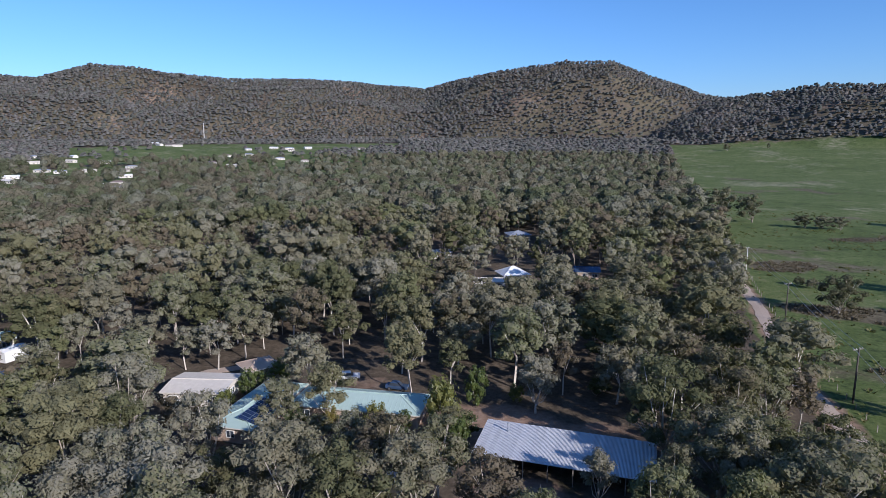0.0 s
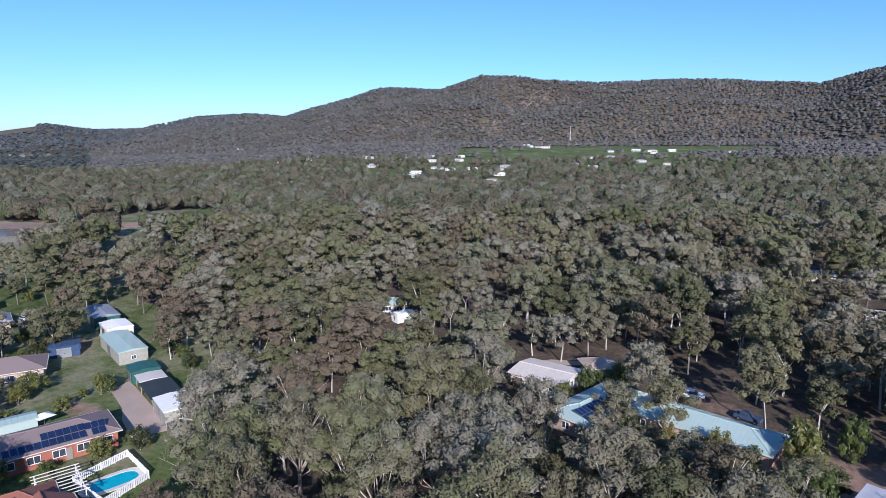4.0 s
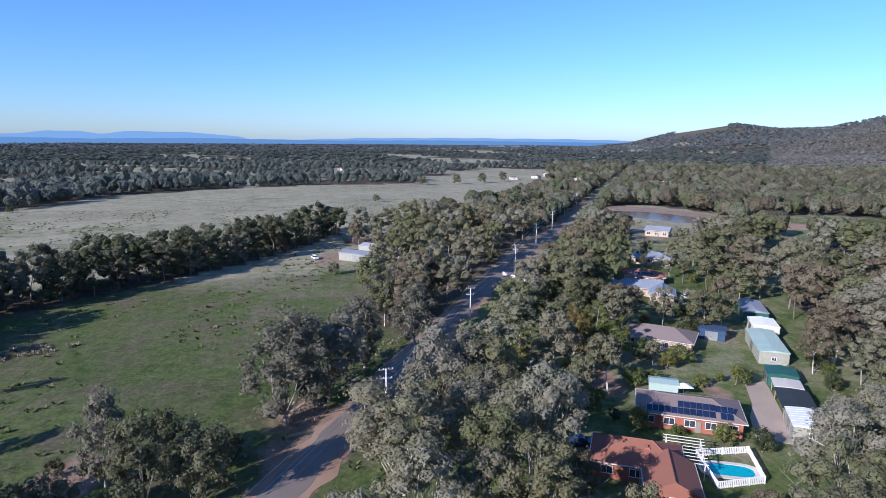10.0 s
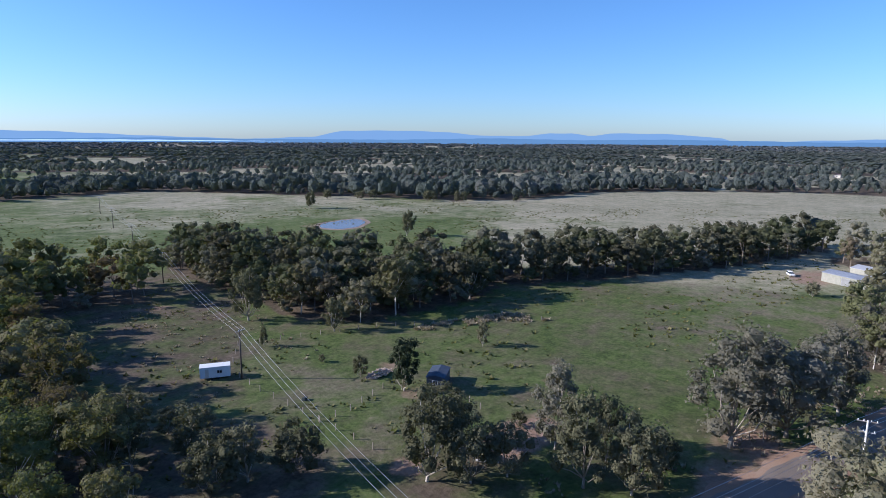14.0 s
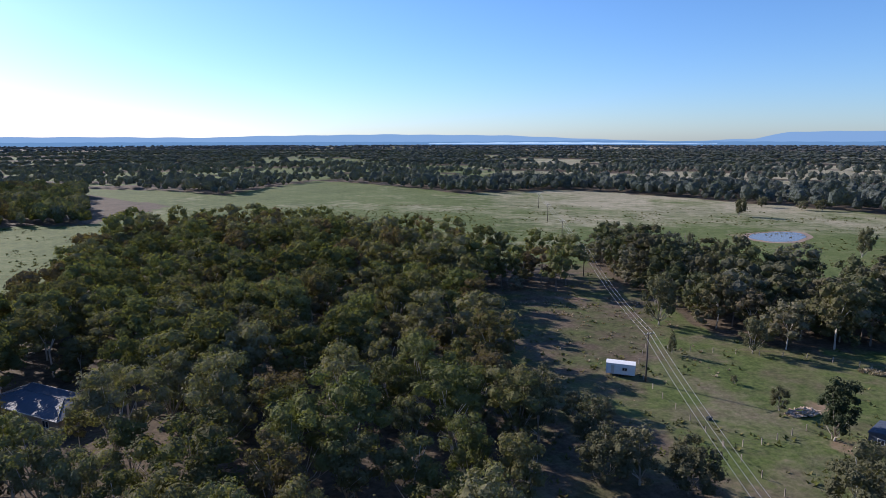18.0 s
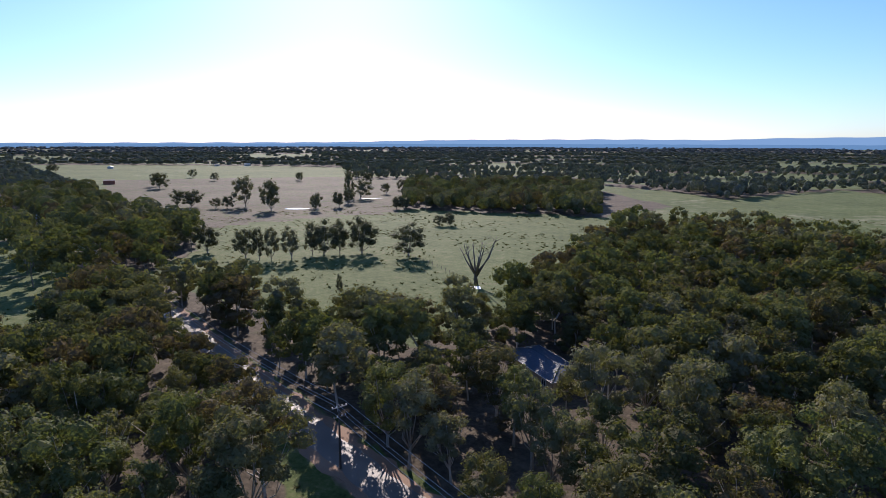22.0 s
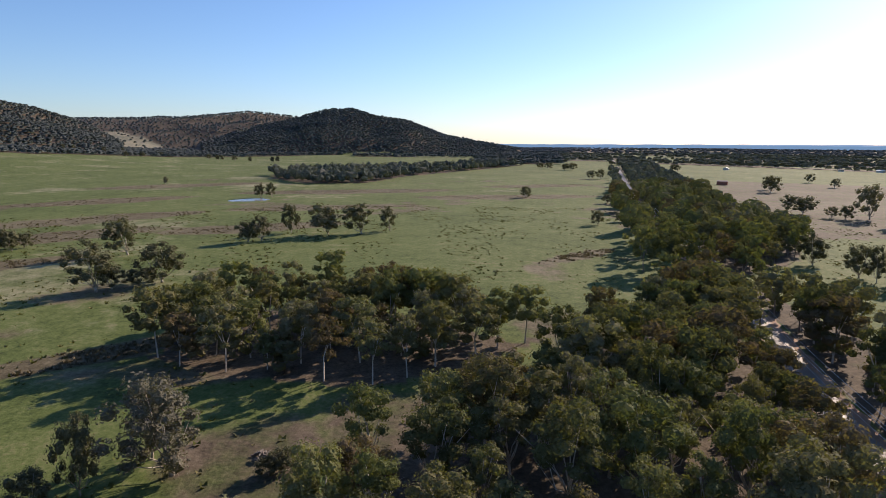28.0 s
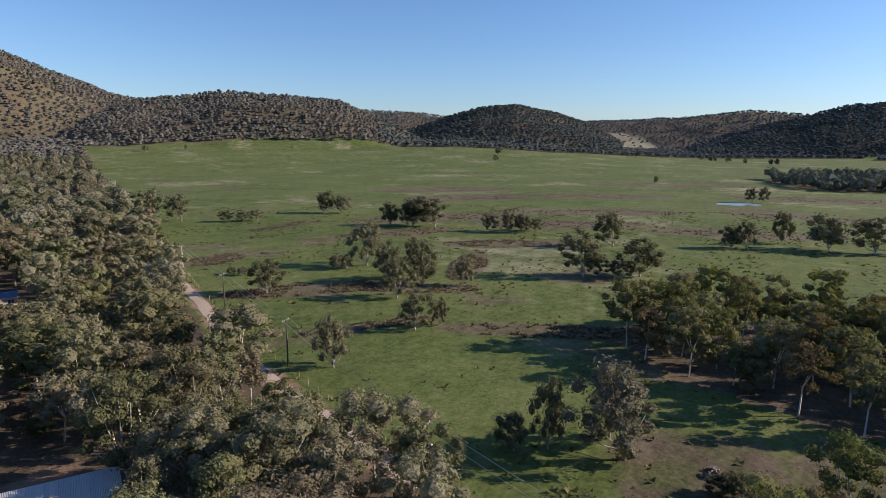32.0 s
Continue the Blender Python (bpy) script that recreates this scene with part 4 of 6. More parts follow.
def trunk_array(seed, height, bare_to):
    """Pale stems with a few limbs, as triangles."""
    r = np.random.default_rng(seed)
    v, t = [], []
    fork = np.array([r.normal(0, 0.4), r.normal(0, 0.4), height * bare_to])
    paths = [(np.zeros(3), fork, 0.24, 0.17)]
    for i in range(3):
        a = r.uniform(0, 6.28)
        paths.append((fork, np.array([math.cos(a) * 2.2, math.sin(a) * 2.2, height * r.uniform(0.6, 0.78)]), 0.14, 0.05))
    for p, q, ra, rb in paths:
        o = len(v)
        for c, rad in ((p, ra), (q, rb)):
            for k in range(3):
                v.append(c + np.array([math.cos(2.094 * k) * rad, math.sin(2.094 * k) * rad, 0]))
        for k in range(3):
            a, b = o + k, o + (k + 1) % 3
            t += [(a, b, b + 3), (a, b + 3, a + 3)]
    return np.array(v), np.array(t)


def blob_array(seed, height, spread, rings=((0.12, 0.85), (0.5, 1.05), (0.82, 0.75))):
    """A far crown: a ragged dome."""
    r = np.random.default_rng(seed)
    v, t = [], []
    for zz, w in rings:
        for k in range(5):
            a = 6.283 * k / 5 + r.uniform(-0.3, 0.3) + zz * 2
            q = spread * w * r.uniform(0.65, 1.25)
            v.append((math.cos(a) * q, math.sin(a) * q, height * (zz + r.uniform(-0.1, 0.1))))
    v.append((r.normal(0, spread * 0.25), r.normal(0, spread * 0.25), height * 0.97))
    for i in range(len(rings) - 1):
        for k in range(5):
            a, b = i * 5 + k, i * 5 + (k + 1) % 5
            t += [(a, b, b + 5), (a, b + 5, a + 5)]
    for k in range(5):
        t.append((len(v) - 6 + k, len(v) - 6 + (k + 1) % 5, len(v) - 1))
    return np.array(v), np.array(t)


def dome_array(seed, height, spread, base, count, size):
    """A distant crown: a lumpy dome with sprays standing out of it."""
    r = np.random.default_rng(seed)
    v, t = base
    a = np.arctan2(v[:, 1], v[:, 0])
    k = 1 + 0.2 * np.sin(2 * a + r.uniform(0, 6)) + 0.15 * np.sin(3 * a + r.uniform(0, 6) + 3 * v[:, 2])
    v = v * (k * r.uniform(0.78, 1.12, len(v)))[:, None] * np.array([0.92 * spread, 0.92 * spread, height * 0.38]) + np.array([0, 0, height * 0.58])
    lv, lt = leaf_cloud(r, np.array([[0, 0, 0.0]]), np.array([1.0]), count, size / spread, 1.0, 0)
    lv = lv * np.array([spread, spread, height * 0.42]) + np.array([0, 0, height * 0.58])
    return np.vstack([v, lv]), np.vstack([t, lt + len(v)])


NEXT_KINDS = [crown_array(300 + i, 15, s, b, n, 52, 0.38) for i, (s, b, n) in enumerate(((5.4, 0.2, 8), (4.6, 0.24, 7), (6.0, 0.18, 9), (4.2, 0.26, 7), (5.4, 0.16, 9)))]
MID_KINDS = [crown_array(400 + i, 15, s, b, n, 13, 0.7) for i, (s, b, n) in enumerate(((5.4, 0.16, 5), (4.8, 0.2, 4), (6.0, 0.16, 5), (4.4, 0.2, 4), (5.6, 0.14, 6)))]
SMALL_KINDS = [blob_array(520 + i, 12, 4.8, [(0.3, 1.0), (0.78, 0.75)]) for i in range(6)]
FAR_KINDS = [dome_array(500 + i, 12.5, 4.9, BALL_FINE, 22, 0.95) for i in range(7)]
CANOPY_KINDS = [dome_array(540 + i, 12.5, 4.9, BALL, 16, 1.3) for i in range(8)]
STEM_KINDS = [trunk_array(600 + i, 15, 0.36) for i in range(5)]


def stand(name, label, x, y, heights, kinds, seed, widen=1.0, mat=None):
    r = np.random.default_rng(seed)
    return woodland(name, label, x, y, heights, kinds, mat or M_LEAF_FAR, r, widen)


rest_x, rest_y = wx[OWN:], wy[OWN:]
hr = np.random.default_rng(12)
rest_h = np.minimum(hr.uniform(0.62, 1.18, len(rest_x)), headroom(rest_x, rest_y) / 15.0)
rest_x, rest_y, rest_h = rest_x[rest_h > 0.3], rest_y[rest_h > 0.3], rest_h[rest_h > 0.3]
is_olive = backlit_wood(rest_x, rest_y)
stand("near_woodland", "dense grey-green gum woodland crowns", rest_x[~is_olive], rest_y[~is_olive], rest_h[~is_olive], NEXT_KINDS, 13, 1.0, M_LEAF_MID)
stand("olive_woodland", "dense olive gum woodland crowns", rest_x[is_olive], rest_y[is_olive], rest_h[is_olive], NEXT_KINDS, 14, 1.0, M_MID_BACKLIT)
woodland("near_woodland_stems", "pale gum trunks and limbs under the woodland crowns", rest_x, rest_y, rest_h, STEM_KINDS, M_BARK, np.random.default_rng(13))


LOW_KINDS = [crown_array(650 + i, 6, 2.9, 0.04, 3, 9, 0.6) for i in range(4)]
ur = np.random.default_rng(71)
ux, uy = scatter(ur, 12000, 90, 340, radians(90), radians(335))
keep = inside(ux, uy, BELT) & (ur.uniform(size=len(ux)) < 0.9) | (wooded(ux, uy) > 0.7) & (ur.uniform(size=len(ux)) < 0.12)
ux, uy = ux[keep], uy[keep]
keep = spaced(ux, uy, 5.0)
ux, uy = ux[keep], uy[keep]
stand("wood_understorey", "low dark scrub under the belts of gums", ux, uy, ur.uniform(0.55, 1.2, len(ux)), LOW_KINDS, 72, 1.1, M_LEAF_MID)

nr = np.random.default_rng(73)
nx_, ny_ = scatter(nr, 700, 6, 44)
keep = wooded(nx_, ny_) > 0.5
nx_, ny_ = nx_[keep], ny_[keep]
keep = spaced(nx_, ny_, 6.5)
stand("under_woodland", "gum woodland crowns on the ground below", nx_[keep], ny_[keep], nr.uniform(0.6, 0.95, len(keep)), MID_KINDS, 74, 1.0, M_LEAF_MID)


def in_sight(x, y):
    """Not behind a ridge, seen from over the place."""
    d = np.hypot(x, y)
    own = (terrain(x, y) + 12 - 50) / d
    ok = np.ones(len(x), bool)
    for k in np.linspace(0.35, 0.985, 22):
        ok &= (terrain(x * k, y * k) - 50) / (d * k) < own + 0.001
    return ok


def region(seed, tries, near, far, gap, kinds, name, label, low=0.7, high=1.1, turns=(0, 360), widen=1.0, cull=False, mat=None, only=None):
    r = np.random.default_rng(seed)
    x, y = scatter(r, tries, near, far, radians(turns[0]), radians(turns[1]))
    k = r.uniform(size=tries) < wooded(x, y)
    if only is not None:
        k &= only(x, y)
    x, y = x[k], y[k]
    if cull:
        k = in_sight(x, y)
        x, y = x[k], y[k]
    k = spaced(x, y, gap)
    x, y = x[k], y[k]
    heights = np.minimum(r.uniform(low, high, len(x)), headroom(x, y) / 15.0)
    k = heights > 0.25
    x, y, heights = x[k], y[k], heights[k]
    stand(name, label, x, y, heights, kinds, seed + 1, widen, mat)
    return x, y


mx_, my_ = region(21, 30000, 178, 340, 7.9, MID_KINDS, "middle_woodland", "grey-green and olive gum woodland farther off", 0.5, 1.25, (0, 360), 1.0, False, M_LEAF_MID, lambda x, y: ~backlit_wood(x, y) & ~inside(x, y, BELT))
bx_, by_ = region(29, 40000, 100, 345, 7.6, MID_KINDS, "belt_gums", "dark grey-green gums in a belt across the pasture", 0.65, 1.15, (85, 165), 1.0, False, M_MID_SHADED, lambda x, y: inside(x, y, BELT) & (np.hypot(x, y) > 178))
ox_, oy_ = region(22, 36000, 178, 340, 7.7, MID_KINDS, "far_olive_woodland", "olive gum wood along the shaded road", 0.6, 1.2, (80, 300), 1.0, False, M_MID_BACKLIT, backlit_wood)
mx_, my_ = np.concatenate([mx_, bx_, ox_]), np.concatenate([my_, by_, oy_])
woodland("middle_woodland_stems", "grey gum trunks under the farther woodland", mx_, my_, np.minimum(0.95, headroom(mx_, my_) / 15.0), STEM_KINDS, M_STEM, np.random.default_rng(24))
region(31, 40000, 340, 620, 7.5, FAR_KINDS, "far_woodland", "distant gum woodland canopy", 0.55, 1.3, (-62, 80))
region(33, 20000, 340, 380, 7.8, FAR_KINDS, "belt_woodland", "dark tree belts across the paddocks", 0.7, 1.2, (80, 298), 1.0, False, M_LEAF_PLAIN_HAZE, lambda x, y: ~backlit_wood(x, y) & ~inside(x, y, ROADSIDE))
region(34, 12000, 340, 700, 7.8, FAR_KINDS, "roadside_woodland", "grey-green gums along the western road", 0.55, 1.25, (74, 105), 1.0, False, M_LEAF_FAR, lambda x, y: inside(x, y, ROADSIDE) & (np.degrees(np.arctan2(-x, y)) % 360 > 80))
region(39, 30000, 340, 680, 7.8, FAR_KINDS, "avenue_woodland", "olive gums along the far road", 0.5, 1.3, (200, 262), 1.0, False, M_FAR_BACKLIT, backlit_wood)
region(40, 16000, 700, 1320, 8.5, CANOPY_KINDS, "paddock_copse", "deep dark copse of gums in the eastern paddock", 0.5, 1.35, (254, 294), 1.15, False, M_LEAF_PLAIN_HAZE, lambda x, y: inside(x, y, FAR_COPSE))
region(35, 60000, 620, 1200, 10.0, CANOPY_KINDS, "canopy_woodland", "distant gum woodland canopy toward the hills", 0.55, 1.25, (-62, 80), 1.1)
region(37, 26000, 380, 680, 8.2, FAR_KINDS, "pasture_edge_woodland", "dark woods beyond the big pasture", 0.45, 1.3, (80, 282), 1.0, False, M_LEAF_PLAIN_HAZE, lambda x, y: ~backlit_wood(x, y) & ~inside(x, y, ROADSIDE))
region(38, 50000, 680, 1200, 9.8, CANOPY_KINDS, "plain_edge_woodland", "dark woods and tree rows of the near plain", 0.5, 1.1, (80, 282), 1.05, False, M_LEAF_PLAIN_HAZE, lambda x, y: ~inside(x, y, FAR_COPSE))
region(41, 125000, 1200, 2900, 8.5, SMALL_KINDS, "hill_woodland", "brown-green gum trees covering the hillsides", 0.45, 1.0, (-44, 62), 1.5, True, M_LEAF_HILL)
region(43, 62000, 1200, 2950, 9.2, SMALL_KINDS, "east_hill_woodland", "gum trees tinted haze-blue covering the eastern hills", 0.5, 1.0, (-104, -44), 1.8, True, M_LEAF_EAST_HAZE)
region(45, 50000, 1200, 2600, 14, SMALL_KINDS, "plain_woodland", "distant woods and paddock trees of the plain", 0.6, 1.1, (62, 256), 2.1, False, M_LEAF_PLAIN_HAZE)
region(51, 30000, 2600, 4850, 30, SMALL_KINDS, "distant_woodland", "far woodland tinted haze-blue toward the horizon", 0.7, 1.0, (60, 262), 3.0, False, M_LEAF_BACK_HAZE)
region(55, 40000, 2600, 4300, 15, SMALL_KINDS, "back_hill_woodland", "trees tinted haze-blue on the far ridges", 0.7, 1.2, (-104, 78), 1.6, True, M_LEAF_BACK_HAZE)


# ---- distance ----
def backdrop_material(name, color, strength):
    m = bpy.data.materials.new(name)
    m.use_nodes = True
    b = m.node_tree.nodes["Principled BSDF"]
    # Black base; the emission alone carries the colour and any haze.
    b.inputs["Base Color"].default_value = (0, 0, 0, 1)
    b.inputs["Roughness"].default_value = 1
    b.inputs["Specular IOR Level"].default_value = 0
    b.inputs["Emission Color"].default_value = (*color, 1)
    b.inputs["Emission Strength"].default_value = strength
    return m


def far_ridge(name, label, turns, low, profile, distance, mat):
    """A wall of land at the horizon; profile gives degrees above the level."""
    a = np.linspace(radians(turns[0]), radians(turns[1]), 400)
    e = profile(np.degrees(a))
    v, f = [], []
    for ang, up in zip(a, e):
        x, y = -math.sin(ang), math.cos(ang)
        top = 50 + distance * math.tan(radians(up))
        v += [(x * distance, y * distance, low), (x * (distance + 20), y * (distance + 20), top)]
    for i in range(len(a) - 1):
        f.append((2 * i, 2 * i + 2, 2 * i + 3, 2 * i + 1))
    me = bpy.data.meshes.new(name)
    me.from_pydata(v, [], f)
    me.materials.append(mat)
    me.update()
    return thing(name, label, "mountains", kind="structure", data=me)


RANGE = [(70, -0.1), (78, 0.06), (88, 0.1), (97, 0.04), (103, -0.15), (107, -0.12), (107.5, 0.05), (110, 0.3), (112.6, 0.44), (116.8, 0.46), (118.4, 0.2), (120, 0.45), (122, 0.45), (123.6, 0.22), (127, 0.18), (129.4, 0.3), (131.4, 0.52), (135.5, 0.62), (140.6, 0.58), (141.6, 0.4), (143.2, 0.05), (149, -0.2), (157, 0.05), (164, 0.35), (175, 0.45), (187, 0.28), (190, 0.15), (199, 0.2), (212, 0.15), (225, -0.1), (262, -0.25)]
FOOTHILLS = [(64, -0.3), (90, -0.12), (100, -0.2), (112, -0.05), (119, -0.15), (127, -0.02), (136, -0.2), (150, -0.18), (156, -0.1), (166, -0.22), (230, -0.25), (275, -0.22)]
# Distance haze put into the glow colour of mountains and foothills.
far_ridge("mountain_range", "mountain wall on the horizon glowing in painted haze blue", (70, 262), -60, lambda t: np.interp(t, [r[0] for r in RANGE], [r[1] for r in RANGE]) + 0.02 * np.sin(t * 1.7), 4920, backdrop_material("blue_haze_glow", (0.17, 0.245, 0.335), 1.0))
far_ridge("foothills", "foothill wall under the mountains glowing in painted haze blue", (64, 275), -60, lambda t: np.interp(t, [r[0] for r in FOOTHILLS], [r[1] for r in FOOTHILLS]) + 0.015 * np.sin(t * 3.1), 4890, backdrop_material("slate_haze_glow", (0.11, 0.178, 0.26), 1.0))

# The fog is a glowing white wall, not lit by the sun.
far_ridge("fog_bank", "strip of white ground fog over the far plain", (146, 171), 17, lambda t: -0.285 - 0.08 * np.clip(np.abs(t - 160) / 11, 0, 1) ** 2 + 0.012 * np.sin(t * 2.3), 4870, backdrop_material("white_fog_glow", (0.42, 0.50, 0.58), 1.0))


# ---- standing trees ----
def tree_kind_of(seed, height, spread, bare_to, limbs, count, size, leaf, bark=None, low=0.28):
    r = np.random.default_rng(seed)
    wood, c, rad = tree_skeleton(r, height, spread, bare_to, limbs, low)
    rad = rad * 1.12
    c = c * np.array([1.05, 1.05, 1.0])
    v, t = leaf_cloud(r, c, rad, count, size, 1.1, 0.6, 0.6)
    return wood.mesh("trunk", bark or M_BARK, True), mesh_from("crown", v, t, leaf)


M_PADDOCK = material("paddock_gum_leaf", [(0.08, 0.08, 0.046), (0.118, 0.116, 0.068), (0.168, 0.158, 0.102)], 0.6, 0.7, fine=2.0, spread=0.6, through_light=0.2, spec=0.05, cutout=4.0, gaps=0.42)
M_GREYGUM = material("grey_gum_leaf", [(0.115, 0.108, 0.078), (0.155, 0.147, 0.112), (0.205, 0.19, 0.15)], 0.6, 0.7, fine=2.0, spread=0.5, through_light=0.2, spec=0.1, cutout=5.0)
FIELD_KINDS = [tree_kind_of(700 + i, 15, s, b, n, 100, 0.32, M_PADDOCK) for i, (s, b, n) in enumerate(((5.2, 0.08, 9), (4.6, 0.1, 8), (5.6, 0.06, 10), (4.2, 0.12, 8)))]
GREY_KINDS = [tree_kind_of(720 + i, 15, s, b, n, 120, 0.28, M_GREYGUM) for i, (s, b, n) in enumerate(((5.4, 0.1, 12), (4.8, 0.12, 11)))]
FAR_FIELD_KINDS = [tree_kind_of(740 + i, 15, s, b, n, 26, 0.62, M_PADDOCK) for i, (s, b, n) in enumerate(((5.2, 0.08, 7), (4.6, 0.1, 7), (5.6, 0.06, 8)))]
DENSE_KIND = [tree_kind_of(760, 15, 4.0, 0.06, 12, 110, 0.30, material("dark_cypress_leaf", [(0.025, 0.035, 0.015), (0.045, 0.058, 0.025)], 0.6, 0.7, through_light=0.1, spec=0.15))]
SHRUB_KINDS = [tree_kind_of(780 + i, 4, 2.0, 0.04, 5, 50, 0.2, M_GARDEN) for i in range(3)]


def planted(rows, kinds, group, label, name="gum_tree", base=15.0, width=11.5, seed=5):
    r = np.random.default_rng(seed)
    single = []
    for x, y, h, w in rows:
        n = max(1, int(round(w / (0.85 * h)))) if base > 10 else 1
        d = math.hypot(x, y)
        for i in range(n):
            o = (i - (n - 1) / 2) * w / n
            single.append((x - y / d * o, y + x / d * o + (r.uniform(-2, 2) if n > 1 else 0), h * (r.uniform(0.75, 1.0) if n > 1 else 1), w / n * (1.3 if n > 1 else 1)))
    for x, y, h, w in single:
        k = kinds[int(r.integers(0, len(kinds)))]
        tree(x, y, h / base * r.uniform(0.97, 1.05), w / width * r.uniform(0.95, 1.05), k, group, label, r.uniform(0, 6.28), name, z=float(terrain(np.array([x]), np.array([y]))[0]))


planted([(-114, -88, 6.2, 3.4), (-81, -95, 5, 4), (-78, -127, 5, 3), (-85, -57, 3, 3.4), (-81, -108, 2, 1.6), (-70, -62, 11, 11), (-84, -40, 11, 7), (-44, -98, 6, 8), (-46, -76, 10, 13), (-88, -34, 6, 8), (-97, -124, 9, 6), (-147, -119, 15, 13), (-87, -149, 15, 10), (-40, -88, 9, 8), (-61, -57, 14, 10), (-65, -52, 11, 9), (-70, -49, 9, 8), (-75, -39, 15, 10), (-78, -33, 12, 9), (-36, -102, 9, 9), (-38, -78, 9, 8), (-33, -92, 10, 9)], FIELD_KINDS, "paddock gum trees", "olive gum tree standing in the grazed paddock", seed=51)
planted([(-82, -83, 11, 7)], DENSE_KIND, "", "dark dense evergreen tree beside the blue shed", "evergreen_tree", width=10)
planted([(-82, -48, 15, 9.5), (-102, -27, 19, 17), (-112, -21, 18, 16), (-128, -16, 17, 14), (-146, -6, 15, 13), (-98, 1, 18, 15), (-106, 4, 16, 13), (-92, 6, 14, 10), (-165, -14, 15, 12), (-182, -6, 15, 13)], GREY_KINDS, "grey roadside gums", "broad silver-grey gum tree beside the road", seed=52)
planted([(-263, -361, 12, 9), (-223, -223, 13, 8), (-493, -50, 6, 6), (-366, -311, 9, 5), (-369, -306, 9, 7), (-361, -333, 9, 12), (-340, -377, 8, 9), (-329, -384, 7, 8), (-314, -406, 8, 9), (-163, -257, 8, 4), (-140, -292, 5, 4), (-407, -283, 4, 7), (-681, -20, 10, 11), (-694, 20, 12, 10), (-718, 49, 13, 11), (-744, 75, 13, 11), (-224, -39, 5, 5)], FAR_FIELD_KINDS, "far pasture trees", "small dark tree far out on the pasture", "pasture_tree", seed=53)
planted([(166, 179, 18, 15), (161, 147, 16, 14), (137, 134, 13, 11), (164, 128, 11, 7), (116, 107, 11, 11), (124, 105, 8, 5), (84, 102, 12, 8), (113, 170, 12, 12), (205, 104, 18, 18), (219, 88, 15, 17), (79, 51, 7, 6), (83, 47, 13, 6), (155, 183, 7, 9), (122, 203, 4, 6), (88, 20, 4, 9), (150, 152, 14, 12), (156, 140, 12, 11), (211, 96, 9, 16)], FIELD_KINDS, "paddock gum trees", LABEL_PADDOCK, seed=54)
planted([(88, 36, 15, 15), (93, 41, 13, 9)], GREY_KINDS, "grey roadside gums", "silver-grey gum tree at the copse's edge", seed=55)
planted([(272, 326, 17, 22), (208, 334, 9, 25), (171, 375, 20, 21), (183, 362, 17, 18), (263, 244, 17, 20), (268, 231, 16, 20), (278, 194, 13, 18), (285, 180, 10, 11), (274, 124, 17, 17), (310, 77, 13, 17), (340, 65, 16, 11), (333, 44, 17, 19), (333, 26, 17, 19), (347, 11, 14, 11), (554, 127, 14, 18), (554, -105, 11, 11), (292, 183, 9, 13), (260, 252, 14, 18), (724, 279, 9, 6), (1085, 761, 15, 17)], FAR_FIELD_KINDS, "far paddock gums", "dark gum tree far out in the green paddock", "paddock_gum", seed=56)
planted([(218, -169, 13, 10), (242, -167, 13, 10), (199, -178, 14, 9), (196, -194, 15, 13), (200, -191, 14, 7), (184, -206, 16, 13), (163, -213, 14, 16), (138, -143, 7, 3), (205, -172, 14, 7), (209, -169, 13, 7), (191, -199, 15, 8)], FIELD_KINDS, "row of gums", "slender gum tree in a row across the paddock", width=9.8, seed=57)
planted([(205, -303, 8, 13), (425, -276, 17, 24), (390, -305, 23, 18), (354, -299, 21, 15), (326, -316, 13, 9), (613, -370, 17, 18), (762, -509, 12, 13), (677, -483, 11, 12), (588, -543, 11, 9), (395, -287, 10, 16), (379, -408, 23, 10), (364, -407, 17, 20), (282, -360, 11, 17), (269, -373, 12, 8), (375, -456, 11, 11), (367, -115, 9, 9), (382, -133, 6, 5), (830, -255, 15, 24), (497, -167, 11, 16), (1080, -279, 14, 27), (1132, -247, 14, 26), (340, -330, 10, 9), (330, -345, 12, 10), (345, -370, 12, 12)], FAR_FIELD_KINDS, "far paddock gums", "dark gum tree far out in the dry paddock", "paddock_gum", seed=58)
planted([(-12, 99, 5, 5), (-20, 100, 4.2, 4), (-26, 98, 4.5, 5), (-7, 99, 3.6, 4), (-41, 108, 4, 4.5), (4, 97, 4.5, 5), (2, 92, 5.5, 5.5), (-10, 92, 5, 5), (-96, 48, 3.2, 5), (-93, 53, 4.0, 4.9), (-137, 48, 4.4, 7.8), (-133, 54, 4.4, 8), (-120, 54, 2.7, 4.5), (-121, 62, 4.2, 4.0), (-106, 76, 4.0, 5.1), (-104, 32, 2.3, 3.4), (-98, 41, 2.0, 3.4), (-123, 45, 2.4, 3.9), (0, 101, 9.2, 7.8), (6, 110, 7.0, 5.0), (-39, 115, 5.0, 4.4), (-34, 122, 4.6, 6.5), (14, 111, 3.5, 3.9), (30, 114, 3.7, 5.3), (-3, 84, 6.6, 5.3), (-37, 118, 3.8, 4.9), (-1, 94, 4.1, 3.9), (-141, 20, 4.4, 7.3), (-132, 12, 5.5, 8.4), (-130, 17, 5.0, 8.3), (-128, 34, 5, 6)], SHRUB_KINDS, "garden shrubs", "leafy green garden shrub beside the houses", "garden_shrub", 4.0, 5.2, 59)
planted([(-139, 37, 13, 9.8), (-139, 32, 11.7, 8.3), (-137, 42, 9, 8.3), (-148, 34, 12, 9)], [tree_kind_of(790, 15, 3.6, 0.05, 11, 90, 0.34, M_GARDEN)], "garden trees", "tall dense green garden tree", "garden_tree", 15, 9, 60)


